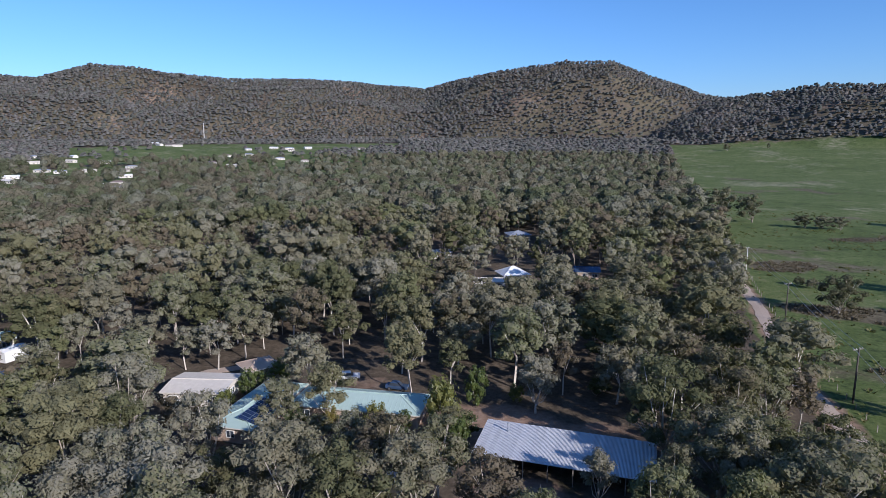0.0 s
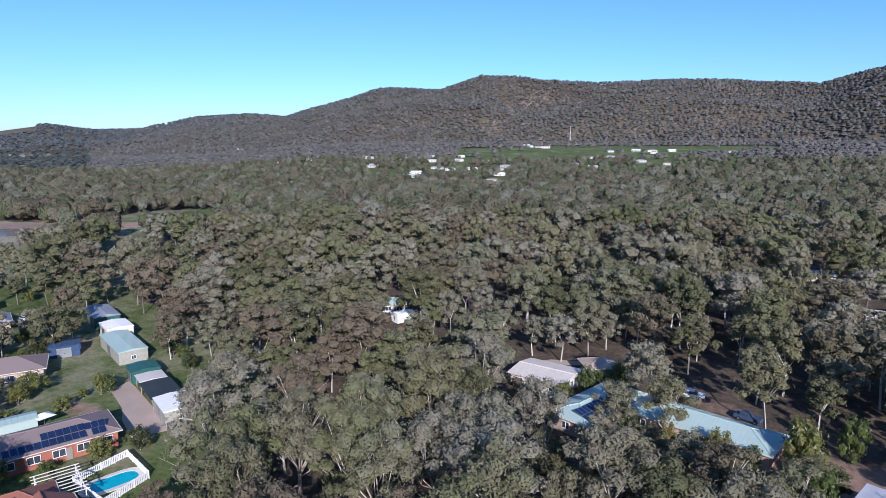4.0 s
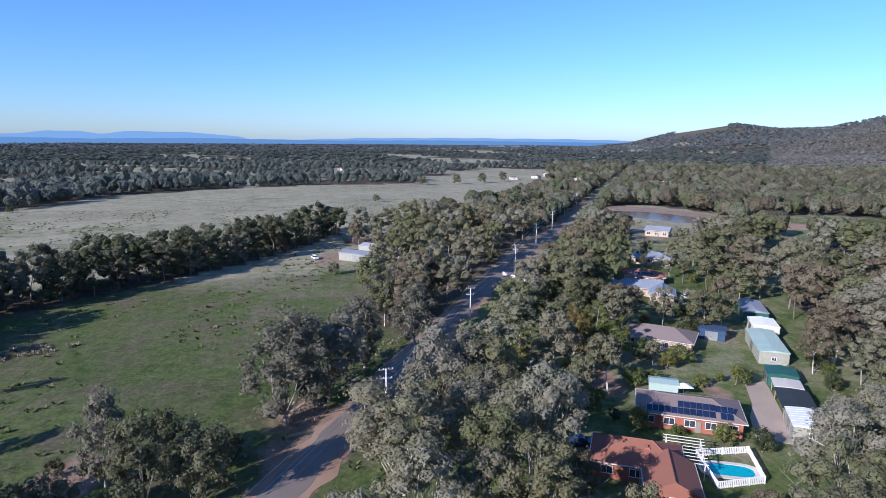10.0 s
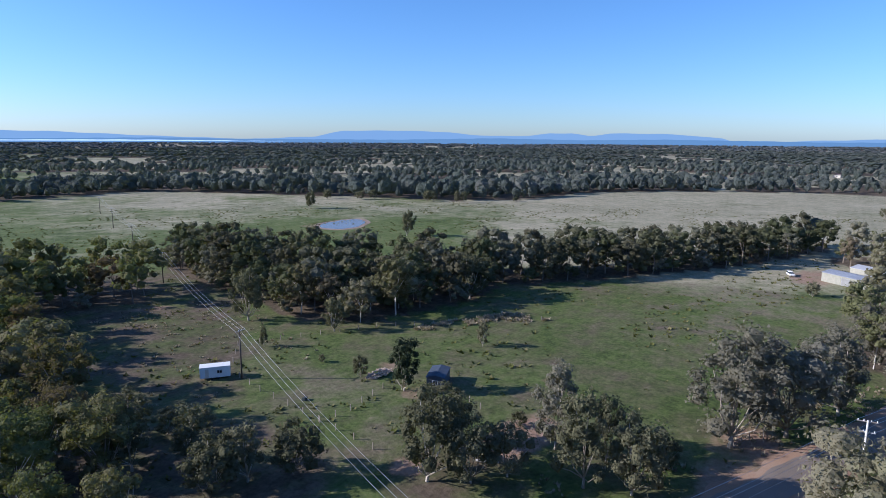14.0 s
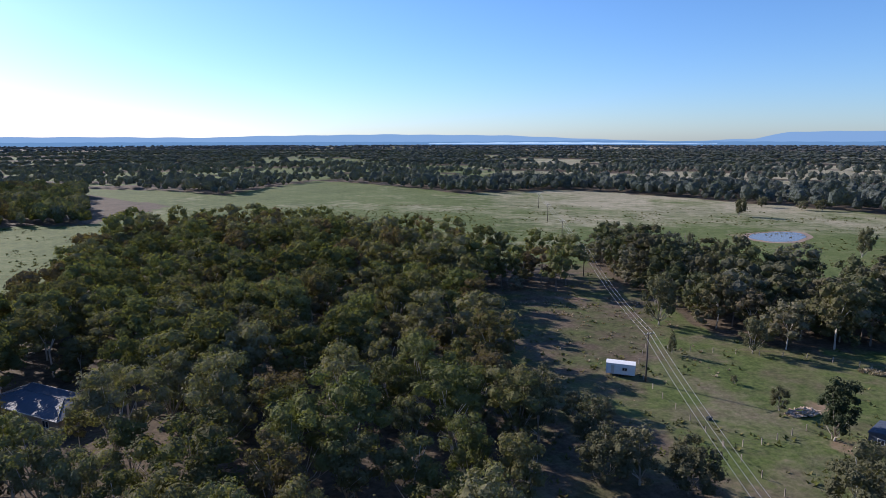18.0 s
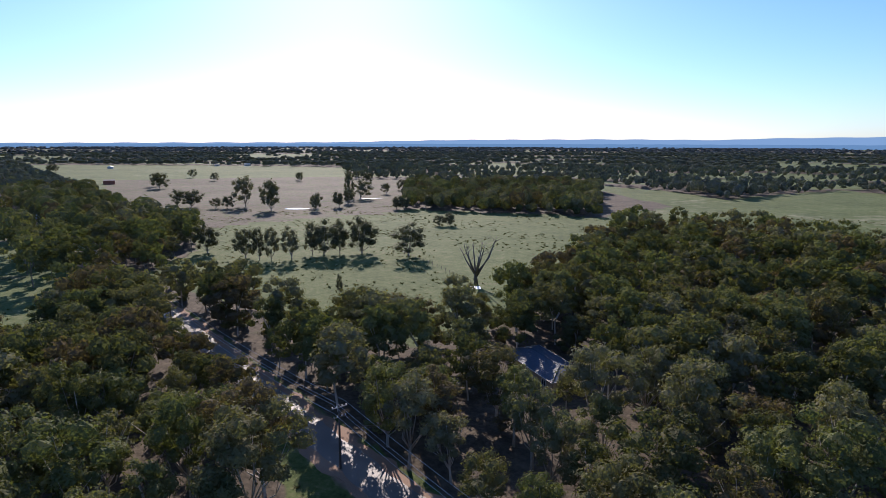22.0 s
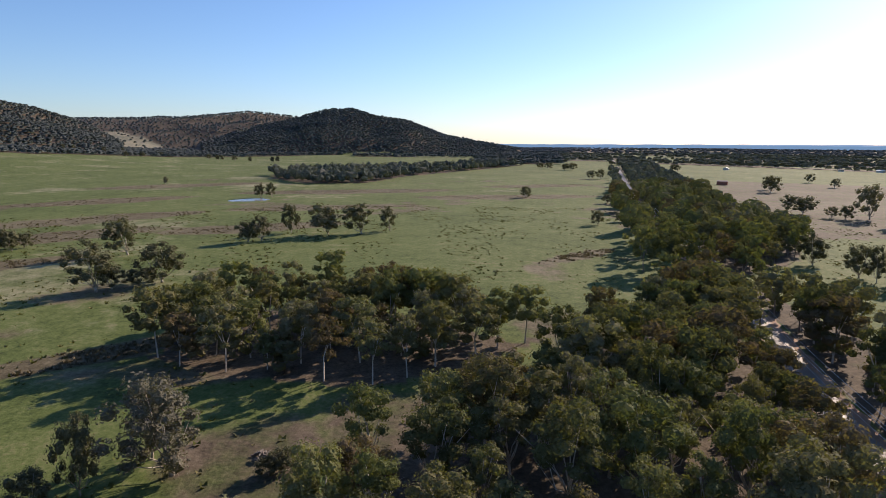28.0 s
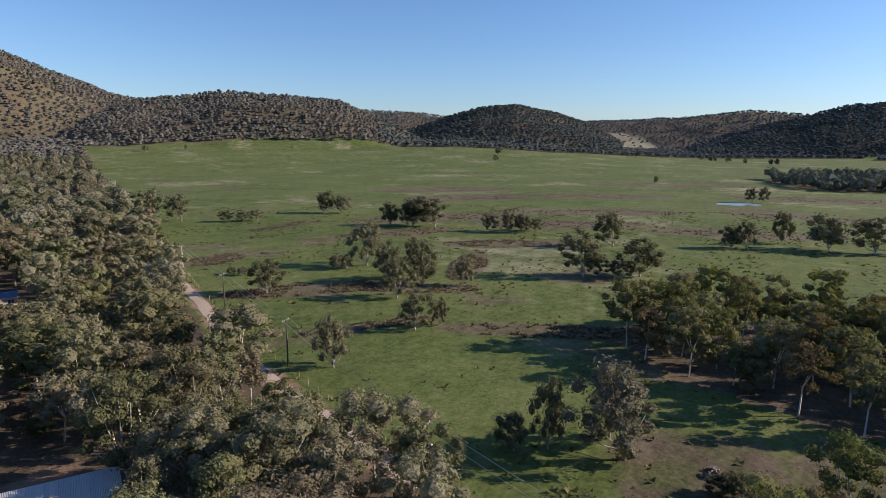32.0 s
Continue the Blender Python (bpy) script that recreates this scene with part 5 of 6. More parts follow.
planted([(1606, 865, 14, 15), (1622, 846, 13, 12), (1677, 796, 14, 15), (1729, 772, 12, 14), (1450, 779, 13, 12), (1568, 745, 15, 16), (1520, 671, 13, 13), (1572, 655, 14, 14), (1696, 658, 13, 15), (1636, 518, 14, 16), (1589, 473, 14, 18), (1583, 435, 13, 16), (1491, 374, 12, 10), (1457, 308, 14, 18), (953, 672, 12, 11), (562, 1232, 15, 17), (649, 1243, 12, 8), (645, -388, 16, 14), (609, -563, 10, 9), (566, -618, 12, 16), (501, -572, 12, 14), (1054, -461, 13, 20), (393, -504, 11, 12)], FAR_FIELD_KINDS, "far paddock gums", "dark gum tree at the far side of the paddock", "paddock_gum", seed=61)


def dead_tree(x, y, height, label, small=1.0):
    r = np.random.default_rng(int(77 + x * (small < 1)) % 997)
    ob = thing("dead_tree", label, "tree", pose(x, y, 0) @ Matrix.Scale(small, 4))
    s = Shape()
    s.tube([(0, 0, -0.2), (0.2, 0.1, height * 0.15), (0.1, 0, height * 0.3)], [0.8, 0.6, 0.5], 8)
    part("trunk", s, M_DEADWOOD, ob, smooth=True)
    for i in range(9):
        a = i * 0.698 + r.uniform(-0.2, 0.2)
        out = height * r.uniform(0.16, 0.5)
        end = Vector((math.cos(a) * out, math.sin(a) * out, height * r.uniform(0.6, 1.0)))
        mid = Vector((math.cos(a) * out * 0.62, math.sin(a) * out * 0.62, height * r.uniform(0.4, 0.55)))
        s = Shape()
        s.tube([(0.1, 0, height * r.uniform(0.1, 0.28)), mid, end], [0.34, 0.22, 0.06], 6)
        for j in range(5):
            p = mid.lerp(end, r.uniform(0.1, 0.9))
            q = p + Vector((r.normal(0, 1.2), r.normal(0, 1.2), r.uniform(0.6, 2.6)))
            s.tube([p, q], [0.09, 0.025], 4)
        part("limb", s, M_DEADWOOD, ob, smooth=True)
    return ob


planted([(43, 77, 13, 11), (38, 78, 12, 10), (45, 69, 12, 10), (43, 60, 11, 9), (37, 64, 12, 10)], [NEAR_KINDS[0], NEAR_KINDS[2], NEAR_KINDS[5]], "woodland gum trees", GUM_LABELS[0], width=9.6, seed=64)


dead_tree(110, -183, 18.5, "tall leafless dead tree with grey limbs")
for px, py in ((-135, -283), (-163, -259), (-80, -290)):
    dead_tree(px, py, 17, "small bleached dead tree on the open pasture", 0.45)


def tussocks(name, label, beds, mat, count, size, seed, category="rushes"):
    r = np.random.default_rng(seed)
    xs, ys = [], []
    for cx, cy, rx, ry, t, k in beds:
        n = int(count * k * min(1.0, rx * ry / 180) * (1 if math.hypot(cx, cy) < 320 else 0.6))
        a, d = r.uniform(0, 6.283, n), np.sqrt(r.uniform(0, 1.5, n))
        u, q = np.cos(a) * d * rx, np.sin(a) * d * ry
        xs.append(cx + u * math.cos(t) - q * math.sin(t))
        ys.append(cy + u * math.sin(t) + q * math.cos(t))
    x, y = np.concatenate(xs), np.concatenate(ys)
    keep_ = wave(x, y, 16, 41) * 0.7 + wave(x, y, 5, 43) * 0.5 > -0.12
    x, y = x[keep_], y[keep_]
    kinds = []
    for i in range(4):
        q = np.random.default_rng(810 + i)
        v = []
        for j in range(12):
            a = q.uniform(0, 6.28)
            o = q.uniform(0, 0.45)
            px, py = math.cos(a) * o, math.sin(a) * o
            lean = q.uniform(0.15, 0.5)
            v += [(px - 0.16 * math.sin(a), py + 0.16 * math.cos(a), 0), (px + 0.16 * math.sin(a), py - 0.16 * math.cos(a), 0), (px + math.cos(a) * lean, py + math.sin(a) * lean, q.uniform(0.6, 1.1))]
        kinds.append((np.array(v), np.arange(36).reshape(-1, 3)))
    return woodland(name, label, x, y, r.uniform(0.45, 1.3, len(x)) * size, kinds, mat, r, 1.7, category)


tussocks("rush_beds", "brown rush tussocks growing in the wet paddock hollows", RUSH_BEDS, M_SCRUB, 1000, 0.6, 61)
tussocks("reed_strip", "pale dry reeds along a paddock drain", [(-128, -103, 14, 2.6, 2.78, 1.6), (-142, -92, 7, 2.5, 2.4, 1.4)], M_REED, 1000, 0.7, 62, "reeds")
tussocks("verge_grass", "tufts of rough grass along the road verges", [(-120, -20, 26, 4, 2.83, 1.0), (-95, -32, 14, 3, 2.8, 0.9), (-75, -40, 12, 4, 2.8, 0.9), (-60, -150, 25, 40, 0.2, 0.6), (-75, -160, 16, 20, 0, 0.5)], M_REED, 420, 0.45, 63, "grass")


def paddock_tufts():
    r = np.random.default_rng(65)
    x, y = scatter(r, 60000, 75, 480)
    ok = (wooded(x, y, True) < 0.05) & (line_distance(x, y, ROAD) > 6) & (wave(x, y, 25, 42) + r.uniform(-0.6, 0.6, len(x)) > 0.22)
    x, y = x[ok], y[ok]
    kinds = []
    for i in range(4):
        q = np.random.default_rng(830 + i)
        v = []
        for j in range(5):
            a = q.uniform(0, 6.28)
            px, py = math.cos(a) * 0.25, math.sin(a) * 0.25
            v += [(px - 0.2 * math.sin(a), py + 0.2 * math.cos(a), 0), (px + 0.2 * math.sin(a), py - 0.2 * math.cos(a), 0), (px + math.cos(a) * 0.3, py + math.sin(a) * 0.3, q.uniform(0.25, 0.5))]
        kinds.append((np.array(v), np.arange(15).reshape(-1, 3)))
    woodland("paddock_tufts", "rough grass tufts scattered over the grazed paddocks", x, y, r.uniform(0.4, 1.5, len(x)), kinds, M_TUFT, r, 1.3, category="grass")


paddock_tufts()


def garden_planting():
    """Shrubs between the houses, off their walls."""
    r = np.random.default_rng(66)
    rows = []
    spots = [(-104.6, 45.3, 10), (-87.5, 30.5, 9), (-80.5, 33, 7), (-88.8, 38.5, 6), (-87, 45, 7), (-99.6, 64, 6), (-108, 67, 6), (-115, 69, 5), (-122, 72, 5), (-141, 79, 10), (-133, 76, 6), (-150, 82, 6), (-156, 86, 6), (-172, 90, 9), (-147, 55, 10), (-152, 71, 5), (-199, 66, 9), (-190, 71, 7), (-117, 46, 5), (-103, 60, 5), (-111, 63, 6), (-115, 49, 4)]
    while len(rows) < 46:
        x, y = r.uniform(-215, -98), r.uniform(22, 92)
        road_y = np.interp(x, [p[0] for p in ROAD], [p[1] for p in ROAD])
        if y < road_y + 14 or y > 78 - (x + 100) * 0.28 or any(math.hypot(x - a, y - b) < c for a, b, c in spots):
            continue
        h = r.uniform(1.6, 5.0)
        rows.append((x, y, h, h * r.uniform(0.9, 1.5)))
    planted(rows, SHRUB_KINDS, "garden shrubs", "leafy green garden shrub beside the houses", "garden_shrub", 4.0, 5.2, 67)


garden_planting()


# ---- buildings ----
def hip_roof(L, W, z, rise, over, gable):
    s = Shape()
    a, b = L / 2 + over, W / 2 + over
    k = a if gable else max(0.3, a - b)
    t = 0.14
    lo = [(-a, -b, z), (a, -b, z), (a, b, z), (-a, b, z)]
    hi = [(x, y, h + t) for x, y, h in lo]
    pts = lo + hi + [(-k, 0, z + rise + t), (k, 0, z + rise + t)]
    s.solid(pts, [(3, 2, 1, 0), (0, 1, 5, 4), (1, 2, 6, 5), (2, 3, 7, 6), (3, 0, 4, 7), (4, 5, 9, 8), (6, 7, 8, 9), (5, 6, 9), (7, 4, 8)])
    return s, k


def window(parent, x, y, z, w, h, side, mat=M_WHITE):
    """A framed window on a wall that faces side (0: -y, 1: +x, 2: +y, 3: -x)."""
    at = pose(x, y, z, 0, 0, side * 90)
    s = Shape()
    s.box(0, 0, -0.08, w + 0.16, 0.14, 0.08).box(0, 0, h, w + 0.16, 0.14, 0.08)
    for px in (-w / 2 - 0.04, 0, w / 2 + 0.04):
        s.box(px, 0, 0, 0.08, 0.12, h)
    fr = part("window", s, mat, parent, at=at)
    part("pane", Shape().box(0, 0.02, 0.0, w, 0.05, h), M_GLASS, fr)
    return fr


def house(label, x, y, turn, L, W, wall_h, rise, wall_mat, roof_mat, gable=False, front=3, back=2, panels=(), category="house", name="house", over=0.55, chimney=None, ribs=0.0, z=0.0):
    ob = thing(name, label, category, pose(x, y, z, 0, 0, turn))
    part("wall", Shape().box(0, 0, -0.2, L, W, wall_h + 0.2), wall_mat, ob)
    s, k = hip_roof(L, W, wall_h, rise, over, gable)
    roof = part("roof", s, roof_mat, ob)
    a, b = L / 2 + over, W / 2 + over
    slope = math.atan2(rise, b)
    cap = Shape().tube([(-k, 0, wall_h + rise + 0.15), (k, 0, wall_h + rise + 0.15)], [0.13, 0.13], 5)
    if not gable:
        for sx in (-1, 1):
            for sy in (-1, 1):
                cap.tube([(sx * k, 0, wall_h + rise + 0.15), (sx * a, sy * b, wall_h + 0.15)], [0.1, 0.1], 4)
    part("ridge_cap", cap, roof_mat, roof)
    for sy in (-1, 1):
        part("gutter", Shape().box(0, sy * (b + 0.07), wall_h - 0.02, 2 * a + 0.2, 0.12, 0.14), M_CREAM, roof)
    if not gable:
        for sx in (-1, 1):
            part("gutter", Shape().box(sx * (a + 0.07), 0, wall_h - 0.02, 0.12, 2 * b, 0.14), M_CREAM, roof)
    if gable:
        for sx in (-1, 1):
            px = sx * (L / 2 - 0.1)
            r_in = rise * (W / 2) / b - 0.03
            gs = Shape().solid([(px - 0.08, -W / 2, wall_h), (px - 0.08, W / 2, wall_h), (px - 0.08, 0, wall_h + r_in), (px + 0.08, -W / 2, wall_h), (px + 0.08, W / 2, wall_h), (px + 0.08, 0, wall_h + r_in)], [(0, 1, 2), (5, 4, 3), (0, 3, 4, 1), (1, 4, 5, 2), (2, 5, 3, 0)])
            part("gable_wall", gs, wall_mat, ob)
    if ribs:
        rb = Shape()
        n = int(2 * a / ribs)
        for i in range(n + 1):
            px = -a + 0.05 + i * (2 * a - 0.1) / n
            reach = 1.0 if gable else min(1.0, (a - abs(px)) / b)
            if reach < 0.12:
                continue
            for sy in (-1, 1):
                rb.tube([(px, sy * b, wall_h + 0.155), (px, sy * b * (1 - reach), wall_h + 0.155 + rise * reach)], [0.035, 0.035], 3)
        part("roof_ribs", rb, roof_mat, roof)
    for i in range(front):
        window(ob, -L / 2 + L * (i + 0.5) / front, -W / 2 - 0.05, 0.95, min(1.7, L / front * 0.5), 1.15, 0)
    for i in range(back):
        window(ob, -L / 2 + L * (i + 0.5) / back, W / 2 + 0.05, 0.95, 1.5, 1.15, 2)
    if wall_h > 2.2 and front:
        d = part("door", Shape().box(L * 0.08, -W / 2 - 0.05, 0, 0.95, 0.1, 2.05), M_TIMBER, ob)
        part("handle", Shape().box(L * 0.08 + 0.35, -W / 2 - 0.13, 1.0, 0.06, 0.06, 0.12), M_ALU, d)
        window(ob, L / 2 + 0.05, 0, 0.95, 1.4, 1.15, 1)
        window(ob, -L / 2 - 0.05, 0, 0.95, 1.4, 1.15, 3)
    if chimney:
        cx, cy, ch = chimney
        c = part("chimney", Shape().box(cx, cy, wall_h, 0.8, 0.6, ch), M_BRICK, roof)
        part("pot", Shape().tube([(cx, cy, wall_h + ch - 0.02), (cx, cy, wall_h + ch + 0.35)], [0.16, 0.13], 8), M_TERRA, c)
    for px, v0, cols, rows, side in panels:
        for i in range(cols):
            for j in range(rows):
                u = px + i * 1.04
                v = v0 + j * 1.72 + 0.84
                m = Matrix.Translation((u, side * (b - v * math.cos(slope)), wall_h + 0.24 + v * math.sin(slope))) @ Matrix.Rotation(-side * slope, 4, "X")
                p = part("solar_panel", Shape().box(0, 0, -0.02, 1.0, 1.66, 0.04), M_ALU, roof, at=m)
                p.parent = ob
                part("cell_sheet", Shape().box(0, 0, 0.021, 0.94, 1.6, 0.006), M_PANEL, p)
    return ob


def long_shed():
    """Open-fronted shed under a long corrugated roof of many sheets."""
    L, W, h = 26.5, 9.6, 3.1
    ob = thing("long_shed", "long open shed with a weathered corrugated zinc roof", "shed", pose(18.3, 86.8, 0, 0, 0, -18.5))
    walls = Shape().box(0, W / 2 - 0.1, 0, L - 0.6, 0.16, h + 0.35).box(-L / 2 + 0.3, 1.6, 0, 0.16, W - 3.4, h).box(L / 2 - 0.3, 0, 0, 0.16, W - 0.4, h)
    part("wall", walls, M_CREAM, ob)
    for i in range(8):
        part("post", Shape().box(-L / 2 + 0.4 + i * (L - 0.8) / 7, -W / 2 + 0.3, -0.2, 0.14, 0.14, h + 0.1), M_TIMBER, ob)
    part("beam", Shape().box(0, -W / 2 + 0.3, h - 0.15, L - 0.3, 0.12, 0.2), M_TIMBER, ob)
    tilt = 0.09
    n = 35
    w = L / n
    sheet = Shape()
    prof = []
    for k in range(9):
        prof.append((-w / 2 + w * k / 8, 0.0 if k % 2 else 0.055))
    top = [(px, -W / 2 - 0.3, pz + tilt * (-W / 2)) for px, pz in prof] + [(px, W / 2 + 0.3, pz + tilt * (W / 2)) for px, pz in prof]
    low = [(a, b, c - 0.02) for a, b, c in top]
    fs = [(i, i + 1, i + 10, i + 9) for i in range(8)] + [(18 + i + 9, 18 + i + 10, 18 + i + 1, 18 + i) for i in range(8)] + [(i + 1, i, 18 + i, 18 + i + 1) for i in range(8)]
    sheet.solid(top + low, fs)
    me = sheet.mesh("roof_sheet", M_ZINC)
    for i in range(n):
        part("roof_sheet", me, None, ob, at=pose(-L / 2 + w * (i + 0.5), 0, h + 0.42 + 0.006 * (i % 2)))
    f = part("flue", Shape().tube([(-9.2, 2.2, h + 0.3), (-9.2, 2.2, h + 1.9)], [0.12, 0.12], 8), M_GREYROOF, ob)
    part("cowl", Shape().tube([(-9.2, 2.2, h + 1.9), (-9.2, 2.2, h + 2.1)], [0.2, 0.2], 8), M_GREYROOF, f)


def open_roof(label, x, y, turn, L, W, h, mat, name="carport", rise=0.3, walls=None, z=0.0):
    ob = thing(name, label, "shelter", pose(x, y, z, 0, 0, turn))
    s, _ = hip_roof(L, W, h, rise, 0.15, True)
    part("roof", s, mat, ob)
    for px in (-L / 2 + 0.15, L / 2 - 0.15):
        for py in (-W / 2 + 0.15, W / 2 - 0.15):
            part("post", Shape().box(px, py, -0.1, 0.12, 0.12, h + 0.12), M_TIMBER, ob)
    if walls:
        part("wall", Shape().box(0, W / 2 - 0.2, -0.1, L - 0.5, 0.1, h).box(-L / 2 + 0.35, 0, -0.1, 0.1, W - 0.7, h), walls, ob)
    return ob


def shed(label, x, y, turn, L, W, h, wall, roof, rise=0.5, name="shed", z=0.0, door=True):
    ob = thing(name, label, "shed", pose(x, y, z, 0, 0, turn))
    part("wall", Shape().box(0, 0, -0.2, L, W, h + 0.2), wall, ob)
    s, k = hip_roof(L, W, h, rise, 0.15, True)
    rf = part("roof", s, roof, ob)
    rb = Shape()
    n = max(4, int(L / 0.9))
    b = W / 2 + 0.15
    for i in range(n + 1):
        px = -L / 2 + L * i / n
        for sy in (-1, 1):
            rb.tube([(px, sy * b, h + 0.155), (px, 0, h + 0.155 + rise)], [0.03, 0.03], 3)
    part("roof_ribs", rb, roof, rf)
    if door:
        d = part("roller_door", Shape().box(0, -W / 2 - 0.04, 0, min(3.0, L * 0.5), 0.08, h * 0.85), M_ALU, ob)
        part("handle", Shape().box(0, -W / 2 - 0.12, 0.9, 0.3, 0.06, 0.06), M_DARK, d)
        window(ob, L / 2 + 0.05, 0, 1.0, 0.9, 0.8, 1)
    return ob


house("red-brick house with a brown tiled roof and solar panels", -104.6, 45.3, -287.4 + 0, 17.0, 9.5, 2.7, 1.7, M_BRICK, M_BROWNTILE, False, 5, 3, panels=[(-6.8, 0.5, 11, 1, -1), (-1.5, 2.3, 6, 1, -1), (4.6, 2.1, 3, 1, -1), (5.4, 0.4, 2, 1, -1)])
house("terracotta-tiled brick house with a pergola beside it", -87.5, 30.5, 72, 12.5, 8.0, 2.7, 2.2, M_BRICK, M_TERRA, False, 3, 2, chimney=(1.5, -1.2, 1.9))
house("gabled terracotta wing of the brick house", -80.5, 33.2, -14, 8.5, 6.6, 2.7, 1.9, M_BRICK, M_TERRA, True, 2, 1, name="house_wing")
house("long house under a pale green steel roof", -15.2, 106.0, -11, 23, 8.2, 2.8, 1.5, M_PALEBRICK, M_GREENROOF, False, 5, 4, ribs=0.76)
house("pale green steel-roofed wing carrying solar panels", -33.2, 104.8, 75, 19, 7.6, 2.8, 1.4, M_PALEBRICK, M_GREENROOF, False, 3, 3, name="house_wing", panels=[(-8.0, 0.3, 8, 2, -1)], ribs=0.76)
house("cream house with a low pale steel roof", -47.2, 114.2, -4, 11.5, 9.2, 2.8, 0.7, M_CREAM, M_CREAM, True, 3, 2, ribs=0.76)
house("small tan hip-roofed carport beside the drive", -39.6, 125.2, 38, 6.2, 5.6, 2.5, 1.3, M_TIMBER, M_PALEBRICK, False, 0, 0, "", "shelter", "garage")
house("brown-roofed pale brick house among garden shrubs", -147, 55, 62, 16, 9.5, 2.7, 1.9, M_PALEBRICK, M_BROWNTILE, False, 4, 2)
house("house with grey-blue steel gables", -199, 66, 70, 15, 8.5, 2.7, 2.0, M_PALEBRICK, M_GREYROOF, True, 3, 2)
house("grey-blue steel wing of the gabled house", -190, 71, -20, 9, 7, 2.7, 1.8, M_PALEBRICK, M_GREYROOF, True, 2, 1, name="house_wing")
house("red-roofed house with a row of solar panels", -216, 73, 70, 15, 8, 2.7, 1.7, M_PALEBRICK, M_TERRA, False, 4, 2, panels=[(-3, 1.2, 7, 1, -1)])
house("dark-roofed house behind garden trees", -251, 88, 70, 15, 9, 2.7, 1.8, M_PALEBRICK, M_GREYROOF, False, 3, 2)
house("pale brick gabled house above the dam", -325, 117, 60, 12, 8, 3.0, 1.8, M_PALEBRICK, M_GREYROOF, True, 3, 2)
house("white hip-roofed house in a woodland clearing", 24.5, 213, 15, 9, 8, 2.8, 2.4, M_CREAM, M_WHITE, False, 3, 2)
house("low pale-roofed house in the woodland", 15.5, 203, 0, 10, 6, 2.7, 0.6, M_CREAM, M_CREAM, True, 3, 2)
house("dark blue steel-roofed house in the woodland", 51, 218, -8, 10, 7, 2.7, 1.2, M_PALEBRICK, M_BLUE, True, 3, 2)
house("blue-grey roofed house on a grassy clearing", 37, 303, 10, 10, 9, 2.8, 1.5, M_CREAM, M_GREYROOF, False, 3, 2)
house("small cream-roofed cottage among gum trees", -1, 256, -5, 9, 6, 2.6, 0.8, M_CREAM, M_CREAM, True, 2, 2)
house("green-roofed cottage with a verandah in the woods", -108.5, 143, 40, 6.5, 6, 2.7, 1.3, M_CREAM, M_GREENROOF, False, 2, 2)
house("dark steel-roofed house hidden in the southern wood", 53, -117.5, -34, 20, 8.5, 2.8, 1.3, M_PALEBRICK, M_MATTBLUE, False, 4, 3, ribs=0.76)
house("grey-roofed house with pale walls in the woods", -103, 264, 15, 9, 7, 2.7, 1.4, M_CREAM, M_GREYROOF, False, 2, 2)
long_shed()
shed("white shed with a pale flat steel roof", -99.6, 64.2, -20, 8.0, 5.8, 2.7, M_SHEDWALL, M_WHITE, 0.25)
open_roof("frame enclosure covered with dark shade cloth", -108.3, 67.0, -20, 10.0, 5.6, 2.4, M_NET, "shade_house", 0.15)
open_roof("tan awning over a paved yard", -115.6, 69.5, -20, 4.6, 5.0, 2.5, M_CREAM, "awning", 0.15)
shed("green steel garden shed", -122.3, 72.0, -20, 5.6, 5.6, 2.5, M_DKGREEN, M_DKGREEN, 0.3)
shed("long shed with a pale green steel roof", -141.4, 78.8, -17, 18, 6.2, 2.9, M_SHEDWALL, M_GREENROOF, 0.35)
shed("white-walled garage with a white roof", -156, 85.6, -17, 8.5, 6.2, 3.0, M_CREAM, M_WHITE, 0.35, "garage")
shed("green-doored shed with a pale blue roof", -172, 90.5, -17, 14, 6.4, 3.0, M_DKGREEN, M_GREYROOF, 0.6)
shed("blue steel shed behind the garden", -152.5, 70.8, 60, 6.5, 5, 2.6, M_BLUE, M_BLUE, 0.5)
shed("pale green carport by the lawn", -117.5, 45.5, 72, 5.5, 3.6, 2.2, M_GREENROOF, M_GREENROOF, 0.35, door=False)
shed("cream and grey farm shed in the paddock", -252, -32, 62, 18, 8, 3.2, M_SHEDWALL, M_GREYROOF, 0.8, "farm_shed")
shed("white-roofed farm building behind the shed", -268, -27, 62, 15, 8, 3.4, M_SHEDWALL, M_ZINC, 0.9, "farm_shed")
shed("small white farm outbuilding under the trees", -279, -18, 62, 7, 6, 3, M_SHEDWALL, M_WHITE, 0.6)
shed("blue steel shed beside the dark tree", -89.5, -80.5, 30, 6.2, 3.6, 2.4, M_MATTBLUE, M_MATTBLUE, 0.4)
shed("small grey-roofed garden shed", -7.7, 80.6, 8, 3.0, 3.2, 2.2, M_GREYROOF, M_ZINC, 0.25)
open_roof("white shelter roof at the paddock's edge", 103.5, -169, 35, 6, 3.4, 2.3, M_WHITE, "shelter", 0.12)
shed("small white shed behind the wood's house", 41, -141, 20, 4.2, 2.6, 2.3, M_WHITE, M_WHITE, 0.2, door=False)
shed("little red-roofed shed in the woodland", -70, 239, 20, 6, 4, 2.6, M_REDROOF, M_REDROOF, 0.8)
shed("pale blue-roofed shed in the woodland", -33, 244, 30, 5, 4, 2.6, M_CREAM, M_GREYROOF, 0.6)
shed("white and blue caravan cover in the trees", -89, 122, 30, 6, 3, 2.6, M_WHITE, M_BLUE, 0.3, door=False)
shed("white tarpaulin-roofed shelter in the woods", -100, 136, 70, 5.5, 3.4, 2.4, M_WHITE, M_WHITE, 0.4, door=False)
